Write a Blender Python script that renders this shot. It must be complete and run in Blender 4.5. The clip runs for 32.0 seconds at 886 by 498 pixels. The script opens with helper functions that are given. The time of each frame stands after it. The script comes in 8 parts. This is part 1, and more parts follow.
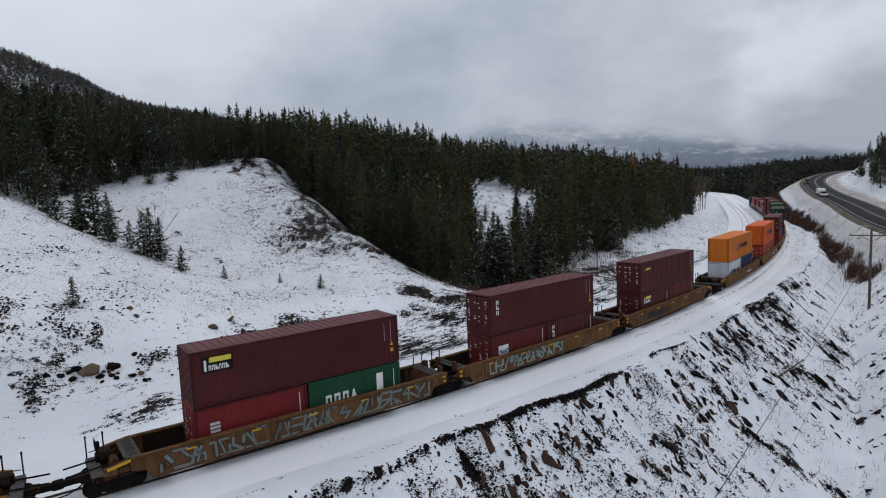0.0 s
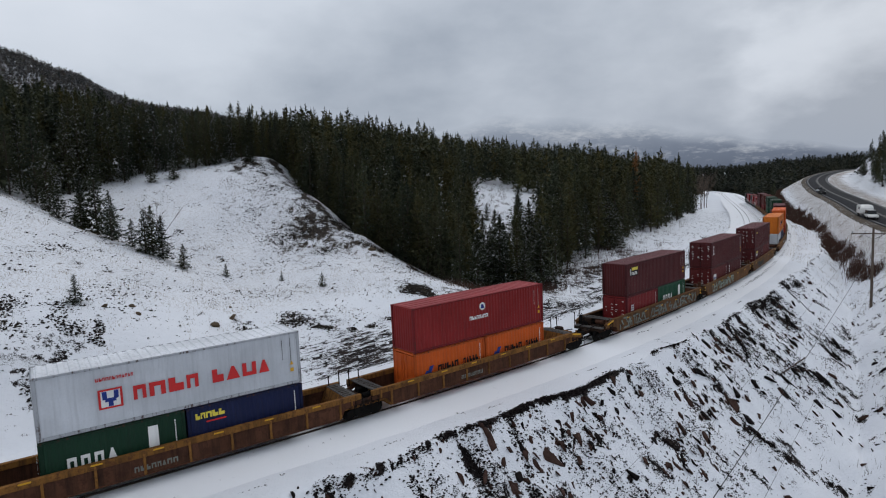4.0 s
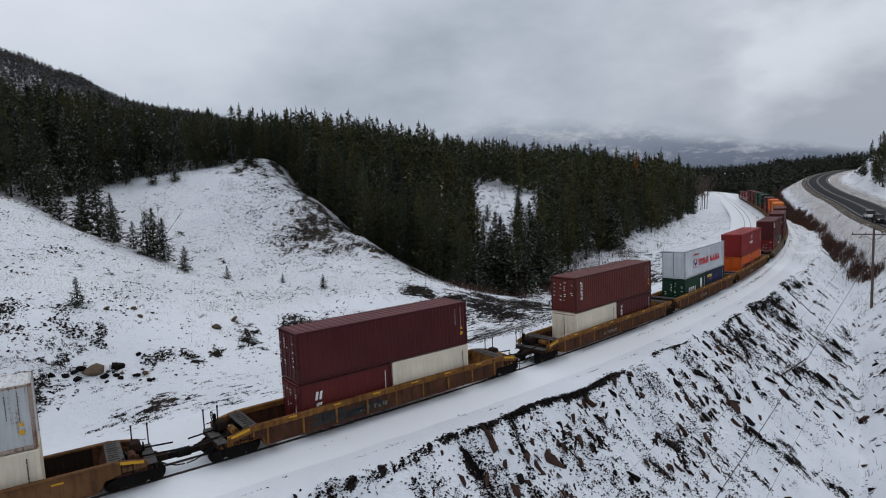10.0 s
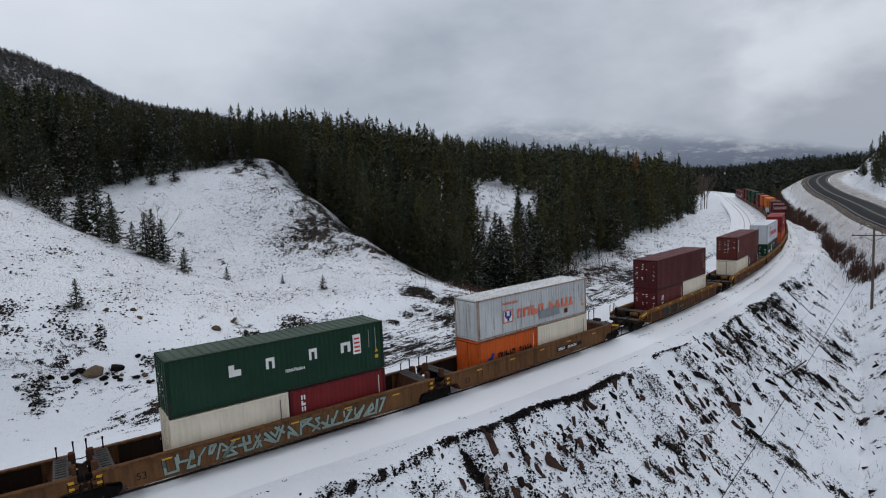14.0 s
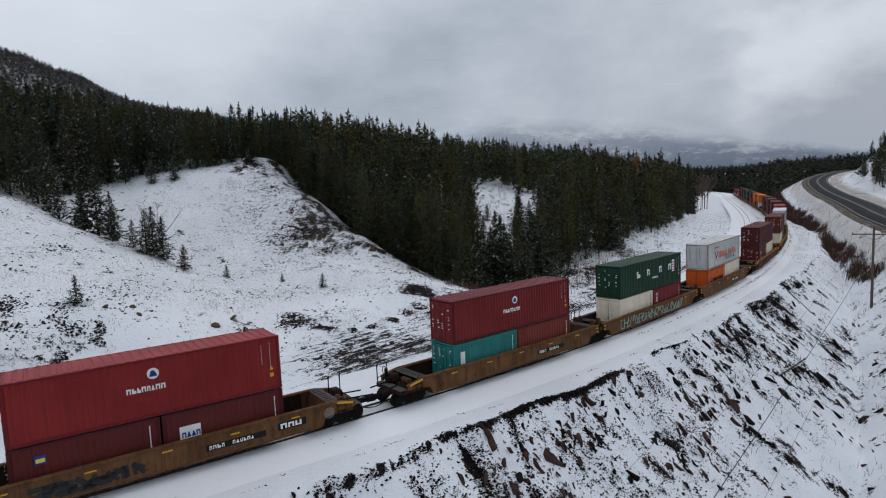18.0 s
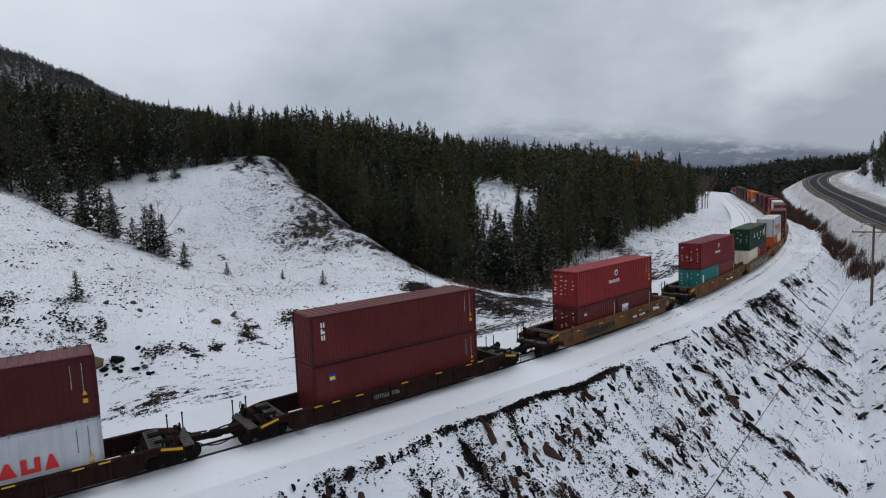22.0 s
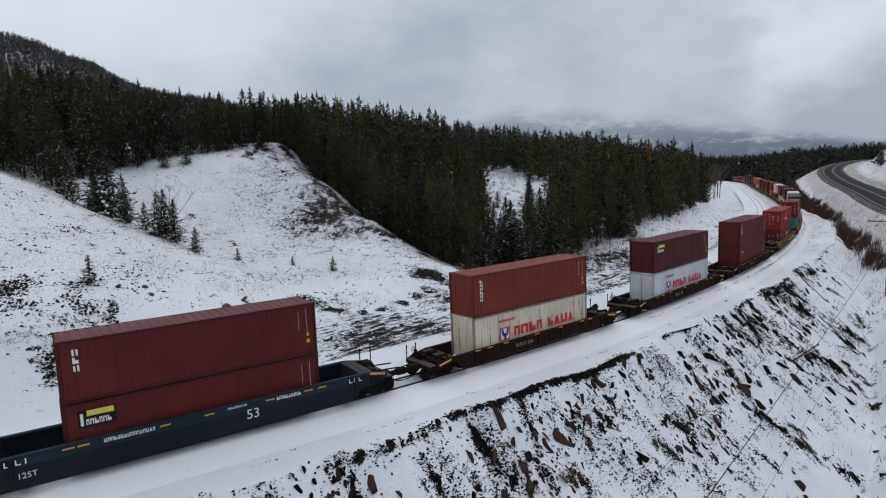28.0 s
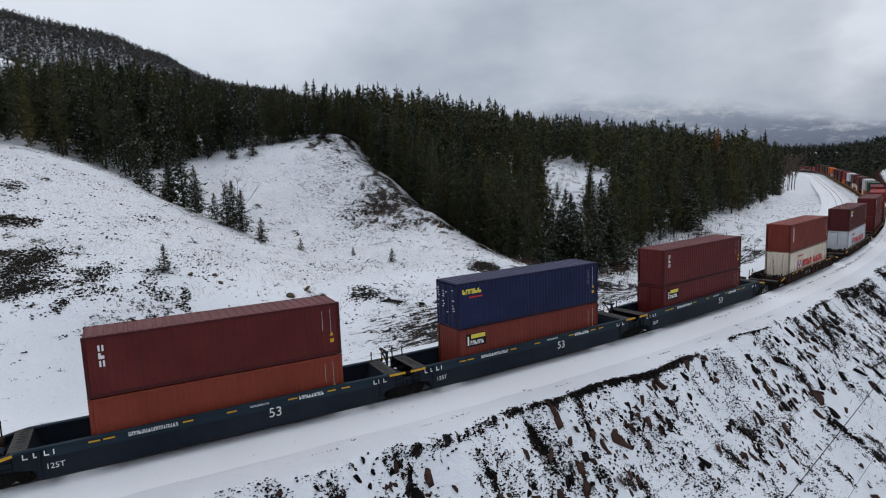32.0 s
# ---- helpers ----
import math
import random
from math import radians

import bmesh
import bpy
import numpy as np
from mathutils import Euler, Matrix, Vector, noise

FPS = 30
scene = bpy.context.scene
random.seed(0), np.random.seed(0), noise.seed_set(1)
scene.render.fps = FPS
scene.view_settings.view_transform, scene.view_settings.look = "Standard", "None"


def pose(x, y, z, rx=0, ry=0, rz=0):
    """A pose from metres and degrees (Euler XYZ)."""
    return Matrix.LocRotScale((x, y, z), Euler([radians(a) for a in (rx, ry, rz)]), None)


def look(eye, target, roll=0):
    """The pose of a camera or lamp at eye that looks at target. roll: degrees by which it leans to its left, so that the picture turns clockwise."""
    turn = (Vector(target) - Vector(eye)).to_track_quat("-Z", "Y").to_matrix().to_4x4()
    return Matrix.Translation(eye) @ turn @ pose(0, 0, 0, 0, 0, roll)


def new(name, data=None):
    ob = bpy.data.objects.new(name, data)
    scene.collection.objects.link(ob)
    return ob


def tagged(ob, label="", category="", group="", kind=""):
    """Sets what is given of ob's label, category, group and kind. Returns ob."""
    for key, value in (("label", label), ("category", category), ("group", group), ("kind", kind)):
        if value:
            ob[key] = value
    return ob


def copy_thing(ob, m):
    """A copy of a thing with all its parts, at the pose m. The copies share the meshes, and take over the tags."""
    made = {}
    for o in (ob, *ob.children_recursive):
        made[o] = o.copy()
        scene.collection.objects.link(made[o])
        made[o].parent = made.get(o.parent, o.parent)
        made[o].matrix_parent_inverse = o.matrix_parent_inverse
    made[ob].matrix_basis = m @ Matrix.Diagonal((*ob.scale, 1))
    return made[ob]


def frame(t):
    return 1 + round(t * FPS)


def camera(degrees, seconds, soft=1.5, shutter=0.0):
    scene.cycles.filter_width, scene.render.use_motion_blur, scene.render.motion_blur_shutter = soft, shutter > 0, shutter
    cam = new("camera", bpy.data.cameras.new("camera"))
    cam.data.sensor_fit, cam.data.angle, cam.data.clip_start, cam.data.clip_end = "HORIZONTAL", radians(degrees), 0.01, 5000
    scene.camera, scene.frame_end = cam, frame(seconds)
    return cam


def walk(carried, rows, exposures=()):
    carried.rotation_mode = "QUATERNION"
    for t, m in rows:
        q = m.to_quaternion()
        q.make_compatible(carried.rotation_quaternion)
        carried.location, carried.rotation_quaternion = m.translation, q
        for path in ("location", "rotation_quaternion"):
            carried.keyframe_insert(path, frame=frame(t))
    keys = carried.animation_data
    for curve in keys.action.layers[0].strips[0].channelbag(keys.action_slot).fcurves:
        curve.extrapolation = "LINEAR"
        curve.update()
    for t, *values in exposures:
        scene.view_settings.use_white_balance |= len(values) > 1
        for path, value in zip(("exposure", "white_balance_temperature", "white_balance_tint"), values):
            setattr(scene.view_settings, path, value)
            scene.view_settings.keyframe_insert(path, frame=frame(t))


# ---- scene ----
DEG, CLIP = 73.4, 32.0
cam = camera(DEG, CLIP, soft=1.12)
PATH = [
    (0, look((0.025, 0.229, 14.064), (0.020, 49.949, 8.778), -1.651)),
    (0.5, look((0.028, 0.213, 14.037), (-0.013, 49.930, 8.717), -1.640)),
    (1, look((0.022, 0.204, 13.974), (-0.037, 49.920, 8.657), -1.666)),
    (1.5, look((0.014, 0.176, 13.914), (-0.050, 49.892, 8.590), -1.685)),
    (2, look((0.009, 0.163, 13.884), (-0.054, 49.877, 8.545), -1.678)),
    (2.5, look((0.013, 0.149, 13.884), (-0.063, 49.862, 8.532), -1.667)),
    (3, look((0.018, 0.145, 13.905), (-0.072, 49.859, 8.561), -1.700)),
    (3.5, look((0.006, 0.180, 13.926), (-0.101, 49.894, 8.586), -1.678)),
    (5.5, look((-0.016, 0.187, 13.948), (-0.156, 49.899, 8.594), -1.692)),
    (6, look((-0.035, 0.189, 13.963), (-0.174, 49.900, 8.599), -1.686)),
    (6.5, look((-0.037, 0.195, 13.974), (-0.183, 49.905, 8.597), -1.682)),
    (7, look((-0.065, 0.198, 13.974), (-0.209, 49.908, 8.597), -1.687)),
    (7.5, look((-0.077, 0.197, 13.968), (-0.236, 49.907, 8.598), -1.696)),
    (8, look((-0.092, 0.183, 13.969), (-0.247, 49.895, 8.615), -1.732)),
    (8.5, look((-0.100, 0.167, 13.982), (-0.251, 49.879, 8.625), -1.753)),
    (9, look((-0.075, 0.143, 14.017), (-0.228, 49.857, 8.676), -1.784)),
    (9.5, look((-0.053, 0.122, 14.052), (-0.210, 49.838, 8.730), -1.771)),
    (10, look((-0.043, 0.088, 14.057), (-0.196, 49.809, 8.785), -1.793)),
    (10.5, look((-0.051, 0.080, 14.101), (-0.197, 49.802, 8.834), -1.768)),
    (11, look((-0.066, 0.107, 14.160), (-0.192, 49.830, 8.901), -1.744)),
    (11.5, look((-0.095, 0.134, 14.192), (-0.222, 49.857, 8.931), -1.752)),
    (12, look((-0.115, 0.156, 14.228), (-0.230, 49.879, 8.969), -1.735)),
    (12.5, look((-0.101, 0.177, 14.261), (-0.226, 49.897, 8.978), -1.764)),
    (13, look((-0.082, 0.200, 14.254), (-0.205, 49.919, 8.968), -1.756)),
    (13.5, look((-0.079, 0.206, 14.253), (-0.203, 49.923, 8.945), -1.757)),
    (14, look((-0.083, 0.202, 14.235), (-0.204, 49.918, 8.912), -1.763)),
    (14.5, look((-0.058, 0.179, 14.189), (-0.186, 49.896, 8.878), -1.740)),
    (16.5, look((-0.027, 0.145, 14.064), (-0.147, 49.863, 8.764), -1.721)),
    (17, look((0.002, 0.139, 14.022), (-0.130, 49.857, 8.725), -1.730)),
    (17.5, look((-0.010, 0.149, 13.974), (-0.147, 49.868, 8.686), -1.702)),
    (18, look((-0.003, 0.150, 13.935), (-0.152, 49.870, 8.657), -1.687)),
    (18.5, look((-0.005, 0.160, 13.899), (-0.150, 49.882, 8.634), -1.675)),
    (19, look((-0.031, 0.165, 13.852), (-0.173, 49.886, 8.575), -1.638)),
    (19.5, look((-0.025, 0.161, 13.768), (-0.192, 49.881, 8.480), -1.660)),
    (20, look((-0.039, 0.175, 13.709), (-0.223, 49.892, 8.399), -1.698)),
    (20.5, look((-0.040, 0.159, 13.661), (-0.235, 49.876, 8.349), -1.720)),
    (21, look((-0.040, 0.139, 13.626), (-0.238, 49.857, 8.329), -1.727)),
    (21.5, look((-0.007, 0.074, 13.599), (-0.208, 49.792, 8.296), -1.721)),
    (22, look((0.032, 0.022, 13.604), (-0.161, 49.743, 8.337), -1.664)),
    (22.5, look((0.019, -0.001, 13.587), (-0.158, 49.724, 8.355), -1.618)),
    (23, look((0.000, -0.000, 13.547), (-0.163, 49.727, 8.334), -1.611)),
    (23.5, look((0.005, 0.016, 13.477), (-0.169, 49.744, 8.277), -1.576)),
    (24, look((0.043, 0.054, 13.413), (-0.139, 49.784, 8.226), -1.532)),
    (24.5, look((0.072, 0.065, 13.324), (-0.101, 49.785, 8.035), -1.479)),
    (25, look((0.064, 0.064, 13.233), (-0.110, 49.770, 7.825), -1.432)),
    (25.5, look((0.012, 0.106, 13.217), (-0.161, 49.798, 7.673), -1.417)),
    (27.5, look((-0.056, 0.190, 13.302), (-0.564, 49.816, 7.219), -1.445)),
    (28, look((-0.060, 0.187, 13.344), (-1.058, 49.794, 7.163), -1.432)),
    (28.5, look((-0.054, 0.168, 13.425), (-1.586, 49.748, 7.139), -1.449)),
    (29, look((-0.050, 0.163, 13.502), (-2.187, 49.710, 7.135), -1.447)),
    (29.5, look((-0.091, 0.149, 13.563), (-2.818, 49.658, 7.124), -1.427)),
    (30, look((-0.104, 0.141, 13.644), (-3.431, 49.600, 7.105), -1.423)),
    (30.5, look((-0.156, 0.120, 13.700), (-4.043, 49.525, 7.059), -1.411)),
    (31, look((-0.175, 0.137, 13.782), (-4.646, 49.473, 7.001), -1.367)),
    (31.5, look((-0.179, 0.144, 13.817), (-5.245, 49.409, 6.938), -1.354)),
    (32, look((-0.169, 0.142, 13.792), (-5.966, 49.314, 6.824), -1.286)),
]

walk(cam, PATH, [(0.0, -0.02), (26.0, -0.02), (29.5, 0.09), (32.0, 0.09)])

# ---------------------------------------------------------------- world and light
world = bpy.data.worlds.new("overcast")
scene.world = world
world.use_nodes = True
wn, wl = world.node_tree.nodes, world.node_tree.links
wn.clear()
w_out = wn.new("ShaderNodeOutputWorld")
w_bg = wn.new("ShaderNodeBackground")
w_sky = wn.new("ShaderNodeTexSky")
w_sky.sky_type, w_sky.sun_disc = "NISHITA", False
w_sky.sun_elevation, w_sky.sun_rotation = radians(28), radians(50)
w_sky.air_density, w_sky.dust_density = 2.0, 5.0
w_geo = wn.new("ShaderNodeTexCoord")
w_map = wn.new("ShaderNodeMapping")
w_map.inputs["Scale"].default_value = (1.0, 1.0, 1.9)
w_map.inputs["Location"].default_value = (3.1, 0.4, 0.0)
w_noise = wn.new("ShaderNodeTexNoise")
w_noise.inputs["Scale"].default_value, w_noise.inputs["Detail"].default_value = 1.7, 7.0
w_noise.inputs["Roughness"].default_value = 0.52
w_ramp = wn.new("ShaderNodeValToRGB")
cr = w_ramp.color_ramp
cr.elements[0].position, cr.elements[0].color = 0.0, (0.345, 0.395, 0.475, 1)
cr.elements[1].position, cr.elements[1].color = 1.0, (0.84, 0.885, 0.97, 1)
mid = cr.elements.new(0.32)
mid.color = (0.6, 0.655, 0.74, 1)
w_mix = wn.new("ShaderNodeMix")
w_mix.data_type, w_mix.blend_type = "RGBA", "ADD"
w_mix.inputs[0].default_value = 0.002
w_bg.inputs["Strength"].default_value = 1.0
wl.new(w_geo.outputs["Generated"], w_map.inputs["Vector"])
wl.new(w_map.outputs["Vector"], w_noise.inputs["Vector"])
w_sep = wn.new("ShaderNodeSeparateXYZ")
w_up = wn.new("ShaderNodeMath")
w_up.operation, w_up.inputs[1].default_value = "MULTIPLY_ADD", 0.95
w_cloud = wn.new("ShaderNodeMath")
w_cloud.operation, w_cloud.inputs[1].default_value, w_cloud.inputs[2].default_value = "MULTIPLY_ADD", 1.35, -0.66
wl.new(w_geo.outputs["Generated"], w_sep.inputs[0])
wl.new(w_sep.outputs["Z"], w_up.inputs[0])
wl.new(w_noise.outputs["Fac"], w_cloud.inputs[0])
w_side = wn.new("ShaderNodeMath")
w_side.operation, w_side.inputs[1].default_value = "MULTIPLY_ADD", -0.42
wl.new(w_sep.outputs["X"], w_side.inputs[0])
wl.new(w_cloud.outputs[0], w_side.inputs[2])
wl.new(w_side.outputs[0], w_up.inputs[2])
# the cloud is thin before the veiled sun
w_dot = wn.new("ShaderNodeVectorMath")
w_dot.operation, w_dot.inputs[1].default_value = "DOT_PRODUCT", (0.572, 0.797, 0.192)
wl.new(w_geo.outputs["Generated"], w_dot.inputs[0])
w_rag = wn.new("ShaderNodeMath")
w_rag.operation, w_rag.inputs[1].default_value = "MULTIPLY_ADD", 0.16
wl.new(w_noise.outputs["Fac"], w_rag.inputs[0])
wl.new(w_dot.outputs["Value"], w_rag.inputs[2])
w_thin = wn.new("ShaderNodeMapRange")
w_thin.interpolation_type = "SMOOTHSTEP"
w_thin.inputs["From Min"].default_value, w_thin.inputs["From Max"].default_value, w_thin.inputs["To Max"].default_value = 1.07, 1.098, 0.17
wl.new(w_rag.outputs[0], w_thin.inputs["Value"])
w_sum = wn.new("ShaderNodeMath")
w_sum.operation = "ADD"
wl.new(w_up.outputs[0], w_sum.inputs[0])
wl.new(w_thin.outputs["Result"], w_sum.inputs[1])
wl.new(w_sum.outputs[0], w_ramp.inputs["Fac"])
wl.new(w_ramp.outputs["Color"], w_mix.inputs[6])
wl.new(w_sky.outputs["Color"], w_mix.inputs[7])
wl.new(w_mix.outputs[2], w_bg.inputs["Color"])
wl.new(w_bg.outputs["Background"], w_out.inputs["Surface"])

sun_data = bpy.data.lights.new("sun", "SUN")
sun_data.energy, sun_data.angle, sun_data.color = 0.5, radians(25), (1.0, 0.97, 0.93)
sun = new("sun", sun_data)
sun.matrix_basis = look((60, 40, 60), (0, 0, 0))

# ---------------------------------------------------------------- materials


class Mat:
    """Small helper around a node material."""

    def __init__(self, name, rough=0.8, metal=0.0):
        self.m = bpy.data.materials.new(name)
        self.m.use_nodes = True
        self.n, self.l = self.m.node_tree.nodes, self.m.node_tree.links
        self.b = self.n["Principled BSDF"]
        self.b.inputs["Roughness"].default_value = rough
        self.b.inputs["Metallic"].default_value = metal
        self.b.inputs["Specular IOR Level"].default_value = 0.16

    def coord(self, kind="Object"):
        return self.n.new("ShaderNodeTexCoord").outputs[kind]

    def position(self):
        return self.n.new("ShaderNodeNewGeometry").outputs["Position"]

    def attr(self, name, out="Fac"):
        a = self.n.new("ShaderNodeAttribute")
        a.attribute_name = name
        return a.outputs[out]

    def scaled(self, vec, s):
        mp = self.n.new("ShaderNodeMapping")
        mp.inputs["Scale"].default_value = s
        self.l.new(vec, mp.inputs["Vector"])
        return mp.outputs["Vector"]

    def noise(self, vec, scale, detail=4.0, rough=0.55):
        t = self.n.new("ShaderNodeTexNoise")
        t.inputs["Scale"].default_value, t.inputs["Detail"].default_value = scale, detail
        t.inputs["Roughness"].default_value = rough
        self.l.new(vec, t.inputs["Vector"])
        return t.outputs["Fac"]

    def ramp(self, fac, stops):
        r = self.n.new("ShaderNodeValToRGB")
        e = r.color_ramp.elements
        while len(e) < len(stops):
            e.new(0.5)
        for k, (p, c) in zip(e, stops):
            k.position = p
            k.color = (*c, 1) if not isinstance(c, (int, float)) else (c, c, c, 1)
        self.l.new(fac, r.inputs["Fac"])
        return r.outputs["Color"]

    def math(self, op, a, b=0.0):
        k = self.n.new("ShaderNodeMath")
        k.operation = op
        for i, v in enumerate((a, b)):
            if isinstance(v, (int, float)):
                k.inputs[i].default_value = v
            else:
                self.l.new(v, k.inputs[i])
        return k.outputs[0]

    def mix(self, fac, a, b, mode="MIX"):
        k = self.n.new("ShaderNodeMix")
        k.data_type, k.blend_type = "RGBA", mode
        for i, v in ((0, fac), (6, a), (7, b)):
            if isinstance(v, (int, float)):
                k.inputs[i].default_value = v
            elif isinstance(v, tuple):
                k.inputs[i].default_value = (*v, 1)
            else:
                self.l.new(v, k.inputs[i])
        return k.outputs[2]

    def colour(self, c):
        if isinstance(c, tuple):
            self.b.inputs["Base Color"].default_value = (*c, 1)
        else:
            self.l.new(c, self.b.inputs["Base Color"])

    def rough(self, v):
        self.l.new(v, self.b.inputs["Roughness"])

    def bump(self, h, strength=0.3, dist=0.05):
        k = self.n.new("ShaderNodeBump")
        k.inputs["Strength"].default_value, k.inputs["Distance"].default_value = strength, dist
        self.l.new(h, k.inputs["Height"])
        self.l.new(k.outputs["Normal"], self.b.inputs["Normal"])


def paint(name, c, dirt=0.35, rough=0.5, rust=(0.09, 0.045, 0.025), rustiness=0.0, metal=0.0):
    """Weathered paint: large fading, vertical streaks of dirt and rust spots."""
    k = Mat(name, rough, metal)
    o, p = k.coord(), k.n.new("ShaderNodeObjectInfo").outputs["Random"]
    big = k.noise(o, 0.35, 3)
    streak = k.noise(k.scaled(o, (5.0, 5.0, 0.35)), 1.0, 5, 0.65)
    fine = k.noise(o, 9.0, 5, 0.7)
    col = k.mix(k.ramp(big, [(0.35, 0.0), (0.7, 1.0)]), tuple(v * 0.86 for v in c), tuple(min(1, v * 1.13 + 0.004) for v in c))
    col = k.mix(k.math("MULTIPLY", k.ramp(streak, [(0.48, 0.0), (0.72, 1.0)]), dirt), col, tuple(0.45 * v + 0.012 for v in c))
    col = k.mix(k.math("MULTIPLY", k.ramp(fine, [(0.45, 0.0), (0.75, 1.0)]), 0.25), col, tuple(0.7 * v + 0.01 for v in c))
    if rustiness:
        spots = k.ramp(k.math("ADD", k.math("MULTIPLY", streak, 0.6), k.math("MULTIPLY", fine, 0.4)), [(0.60 - 0.12 * rustiness, 0.0), (0.68 - 0.1 * rustiness, 1.0)])
        col = k.mix(spots, col, rust)
    k.colour(col)
    k.rough(k.ramp(fine, [(0.3, rough - 0.12), (0.8, rough + 0.2)]))
    k.bump(k.noise(o, 2.2, 3), 0.12, 0.03)
    return k.m


def weathered(name, c, rust, dark, amount=0.5):
    """Old freight-car paint: blotched rust, soot streaks from the top edge and scuffs at two scales."""
    k = Mat(name, 0.78)
    o = k.coord()
    shift = k.n.new("ShaderNodeVectorMath")
    k.l.new(o, shift.inputs[0])
    k.l.new(k.math("MULTIPLY", k.n.new("ShaderNodeObjectInfo").outputs["Random"], 37.0), shift.inputs[1])
    o = shift.outputs[0]
    big, mid_, fine = k.noise(o, 0.5, 4, 0.6), k.noise(o, 2.4, 6, 0.7), k.noise(o, 11.0, 5, 0.75)
    run = k.noise(k.scaled(o, (3.2, 3.2, 0.3)), 1.0, 6, 0.7)
    col = k.mix(k.ramp(big, [(0.35, 0.0), (0.65, 1.0)]), tuple(v * 0.78 for v in c), tuple(v * 1.2 for v in c))
    blot = k.math("ADD", k.math("MULTIPLY", mid_, 0.6), k.math("MULTIPLY", fine, 0.4))
    col = k.mix(k.ramp(blot, [(0.60 - 0.16 * amount, 0.0), (0.68 - 0.14 * amount, 0.85)]), col, rust)
    col = k.mix(k.math("MULTIPLY", k.ramp(run, [(0.46, 0.0), (0.66, 1.0)]), 0.75), col, dark)
    col = k.mix(k.ramp(fine, [(0.6, 0.0), (0.75, 0.4)]), col, tuple(min(1, v * 1.7 + 0.01) for v in c))
    k.colour(col)
    k.rough(k.ramp(fine, [(0.3, 0.62), (0.8, 0.95)]))
    k.bump(mid_, 0.2, 0.03)
    k.b.inputs["Specular IOR Level"].default_value = 0.05
    return k.m


M = {}
M["maroon"] = paint("maroon_paint", (0.064, 0.0088, 0.0092))
M["maroon_light"] = paint("maroon_light_paint", (0.094, 0.0118, 0.0108))
M["crimson"] = paint("crimson_paint", (0.15, 0.0118, 0.0128))
M["red"] = paint("red_paint", (0.2, 0.0138, 0.0135))
M["red_orange"] = paint("red_orange_paint", (0.26, 0.035, 0.016))
M["brown_red"] = paint("brown_red_paint", (0.096, 0.018, 0.0125))
M["brick_red"] = paint("brick_red_paint", (0.15, 0.026, 0.017))
M["orange"] = paint("orange_paint", (0.50, 0.135, 0.014))
M["orange_deep"] = paint("orange_deep_paint", (0.50, 0.085, 0.010))
M["rust_orange"] = paint("rust_orange_paint", (0.19, 0.033, 0.018))
M["green"] = paint("green_paint", (0.0055, 0.032, 0.0155))
M["green_light"] = paint("green_light_paint", (0.007, 0.052, 0.024))
M["teal"] = paint("teal_paint", (0.016, 0.15, 0.14))
M["navy"] = paint("navy_paint", (0.007, 0.012, 0.05))
M["blue"] = paint("blue_paint", (0.008, 0.015, 0.055))
M["cream"] = paint("cream_paint", (0.66, 0.585, 0.465), 0.3)
M["pale_grey"] = paint("pale_grey_paint", (0.5, 0.52, 0.55), 0.3)
M["grey_rusty"] = paint("grey_rusty_paint", (0.45, 0.46, 0.46), 0.45, rust=(0.16, 0.07, 0.035), rustiness=0.35)
M["white_rusty"] = paint("white_rusty_paint", (0.6, 0.53, 0.43), 0.4, rust=(0.2, 0.08, 0.035), rustiness=0.5)
M["car_tan"] = weathered("tan_car_paint", (0.128, 0.064, 0.029), (0.072, 0.033, 0.02), (0.045, 0.025, 0.015), 0.35)
M["rust_post"] = paint("rusted_post_paint", (0.30, 0.24, 0.20), 0.6, 0.7, (0.13, 0.055, 0.03), 0.9)
M["car_yellow"] = weathered("yellow_car_paint", (0.2, 0.094, 0.026), (0.085, 0.036, 0.02), (0.045, 0.024, 0.015), 0.65)
M["car_grime"] = paint("grimy_platform_paint", (0.02, 0.012, 0.0085), 0.7, 0.85, (0.05, 0.025, 0.015), 0.6)
M["car_rust"] = weathered("rusted_car_paint", (0.082, 0.037, 0.022), (0.05, 0.022, 0.015), (0.024, 0.014, 0.011), 0.7)
M["car_brown"] = weathered("brown_car_paint", (0.024, 0.011, 0.0088), (0.036, 0.019, 0.014), (0.009, 0.006, 0.0055), 0.4)
M["car_navy"] = paint("dark_navy_car_paint", (0.012, 0.016, 0.024), 0.5, 0.55)
M["car_teal"] = paint("blue_band_paint", (0.016, 0.028, 0.040), 0.3, 0.5)
M["steel_dark"] = paint("grimy_steel", (0.006, 0.0054, 0.005), 0.5, 0.85, (0.022, 0.014, 0.010), 0.5)
M["steel_rail"] = paint("rail_steel", (0.045, 0.034, 0.028), 0.5, 0.5, metal=0.4)
M["yellow"] = paint("reflector_yellow", (0.58, 0.31, 0.02), 0.2)
M["white"] = paint("white_lettering", (0.72, 0.72, 0.70), 0.2)
M["code_white"] = paint("faded_code_paint", (0.36, 0.34, 0.33), 0.5)
M["black"] = paint("black_paint", (0.012, 0.012, 0.013), 0.2)
M["logo_red"] = paint("lettering_red", (0.55, 0.03, 0.03), 0.15)
M["logo_red_faded"] = paint("faded_lettering_red", (0.62, 0.16, 0.09), 0.3)
M["logo_blue"] = paint("lettering_blue", (0.02, 0.04, 0.22), 0.15)
M["logo_yellow"] = paint("lettering_yellow", (0.72, 0.60, 0.08), 0.15)
M["graffiti_grey"] = paint("graffiti_grey", (0.16, 0.17, 0.15), 0.4, 0.8)
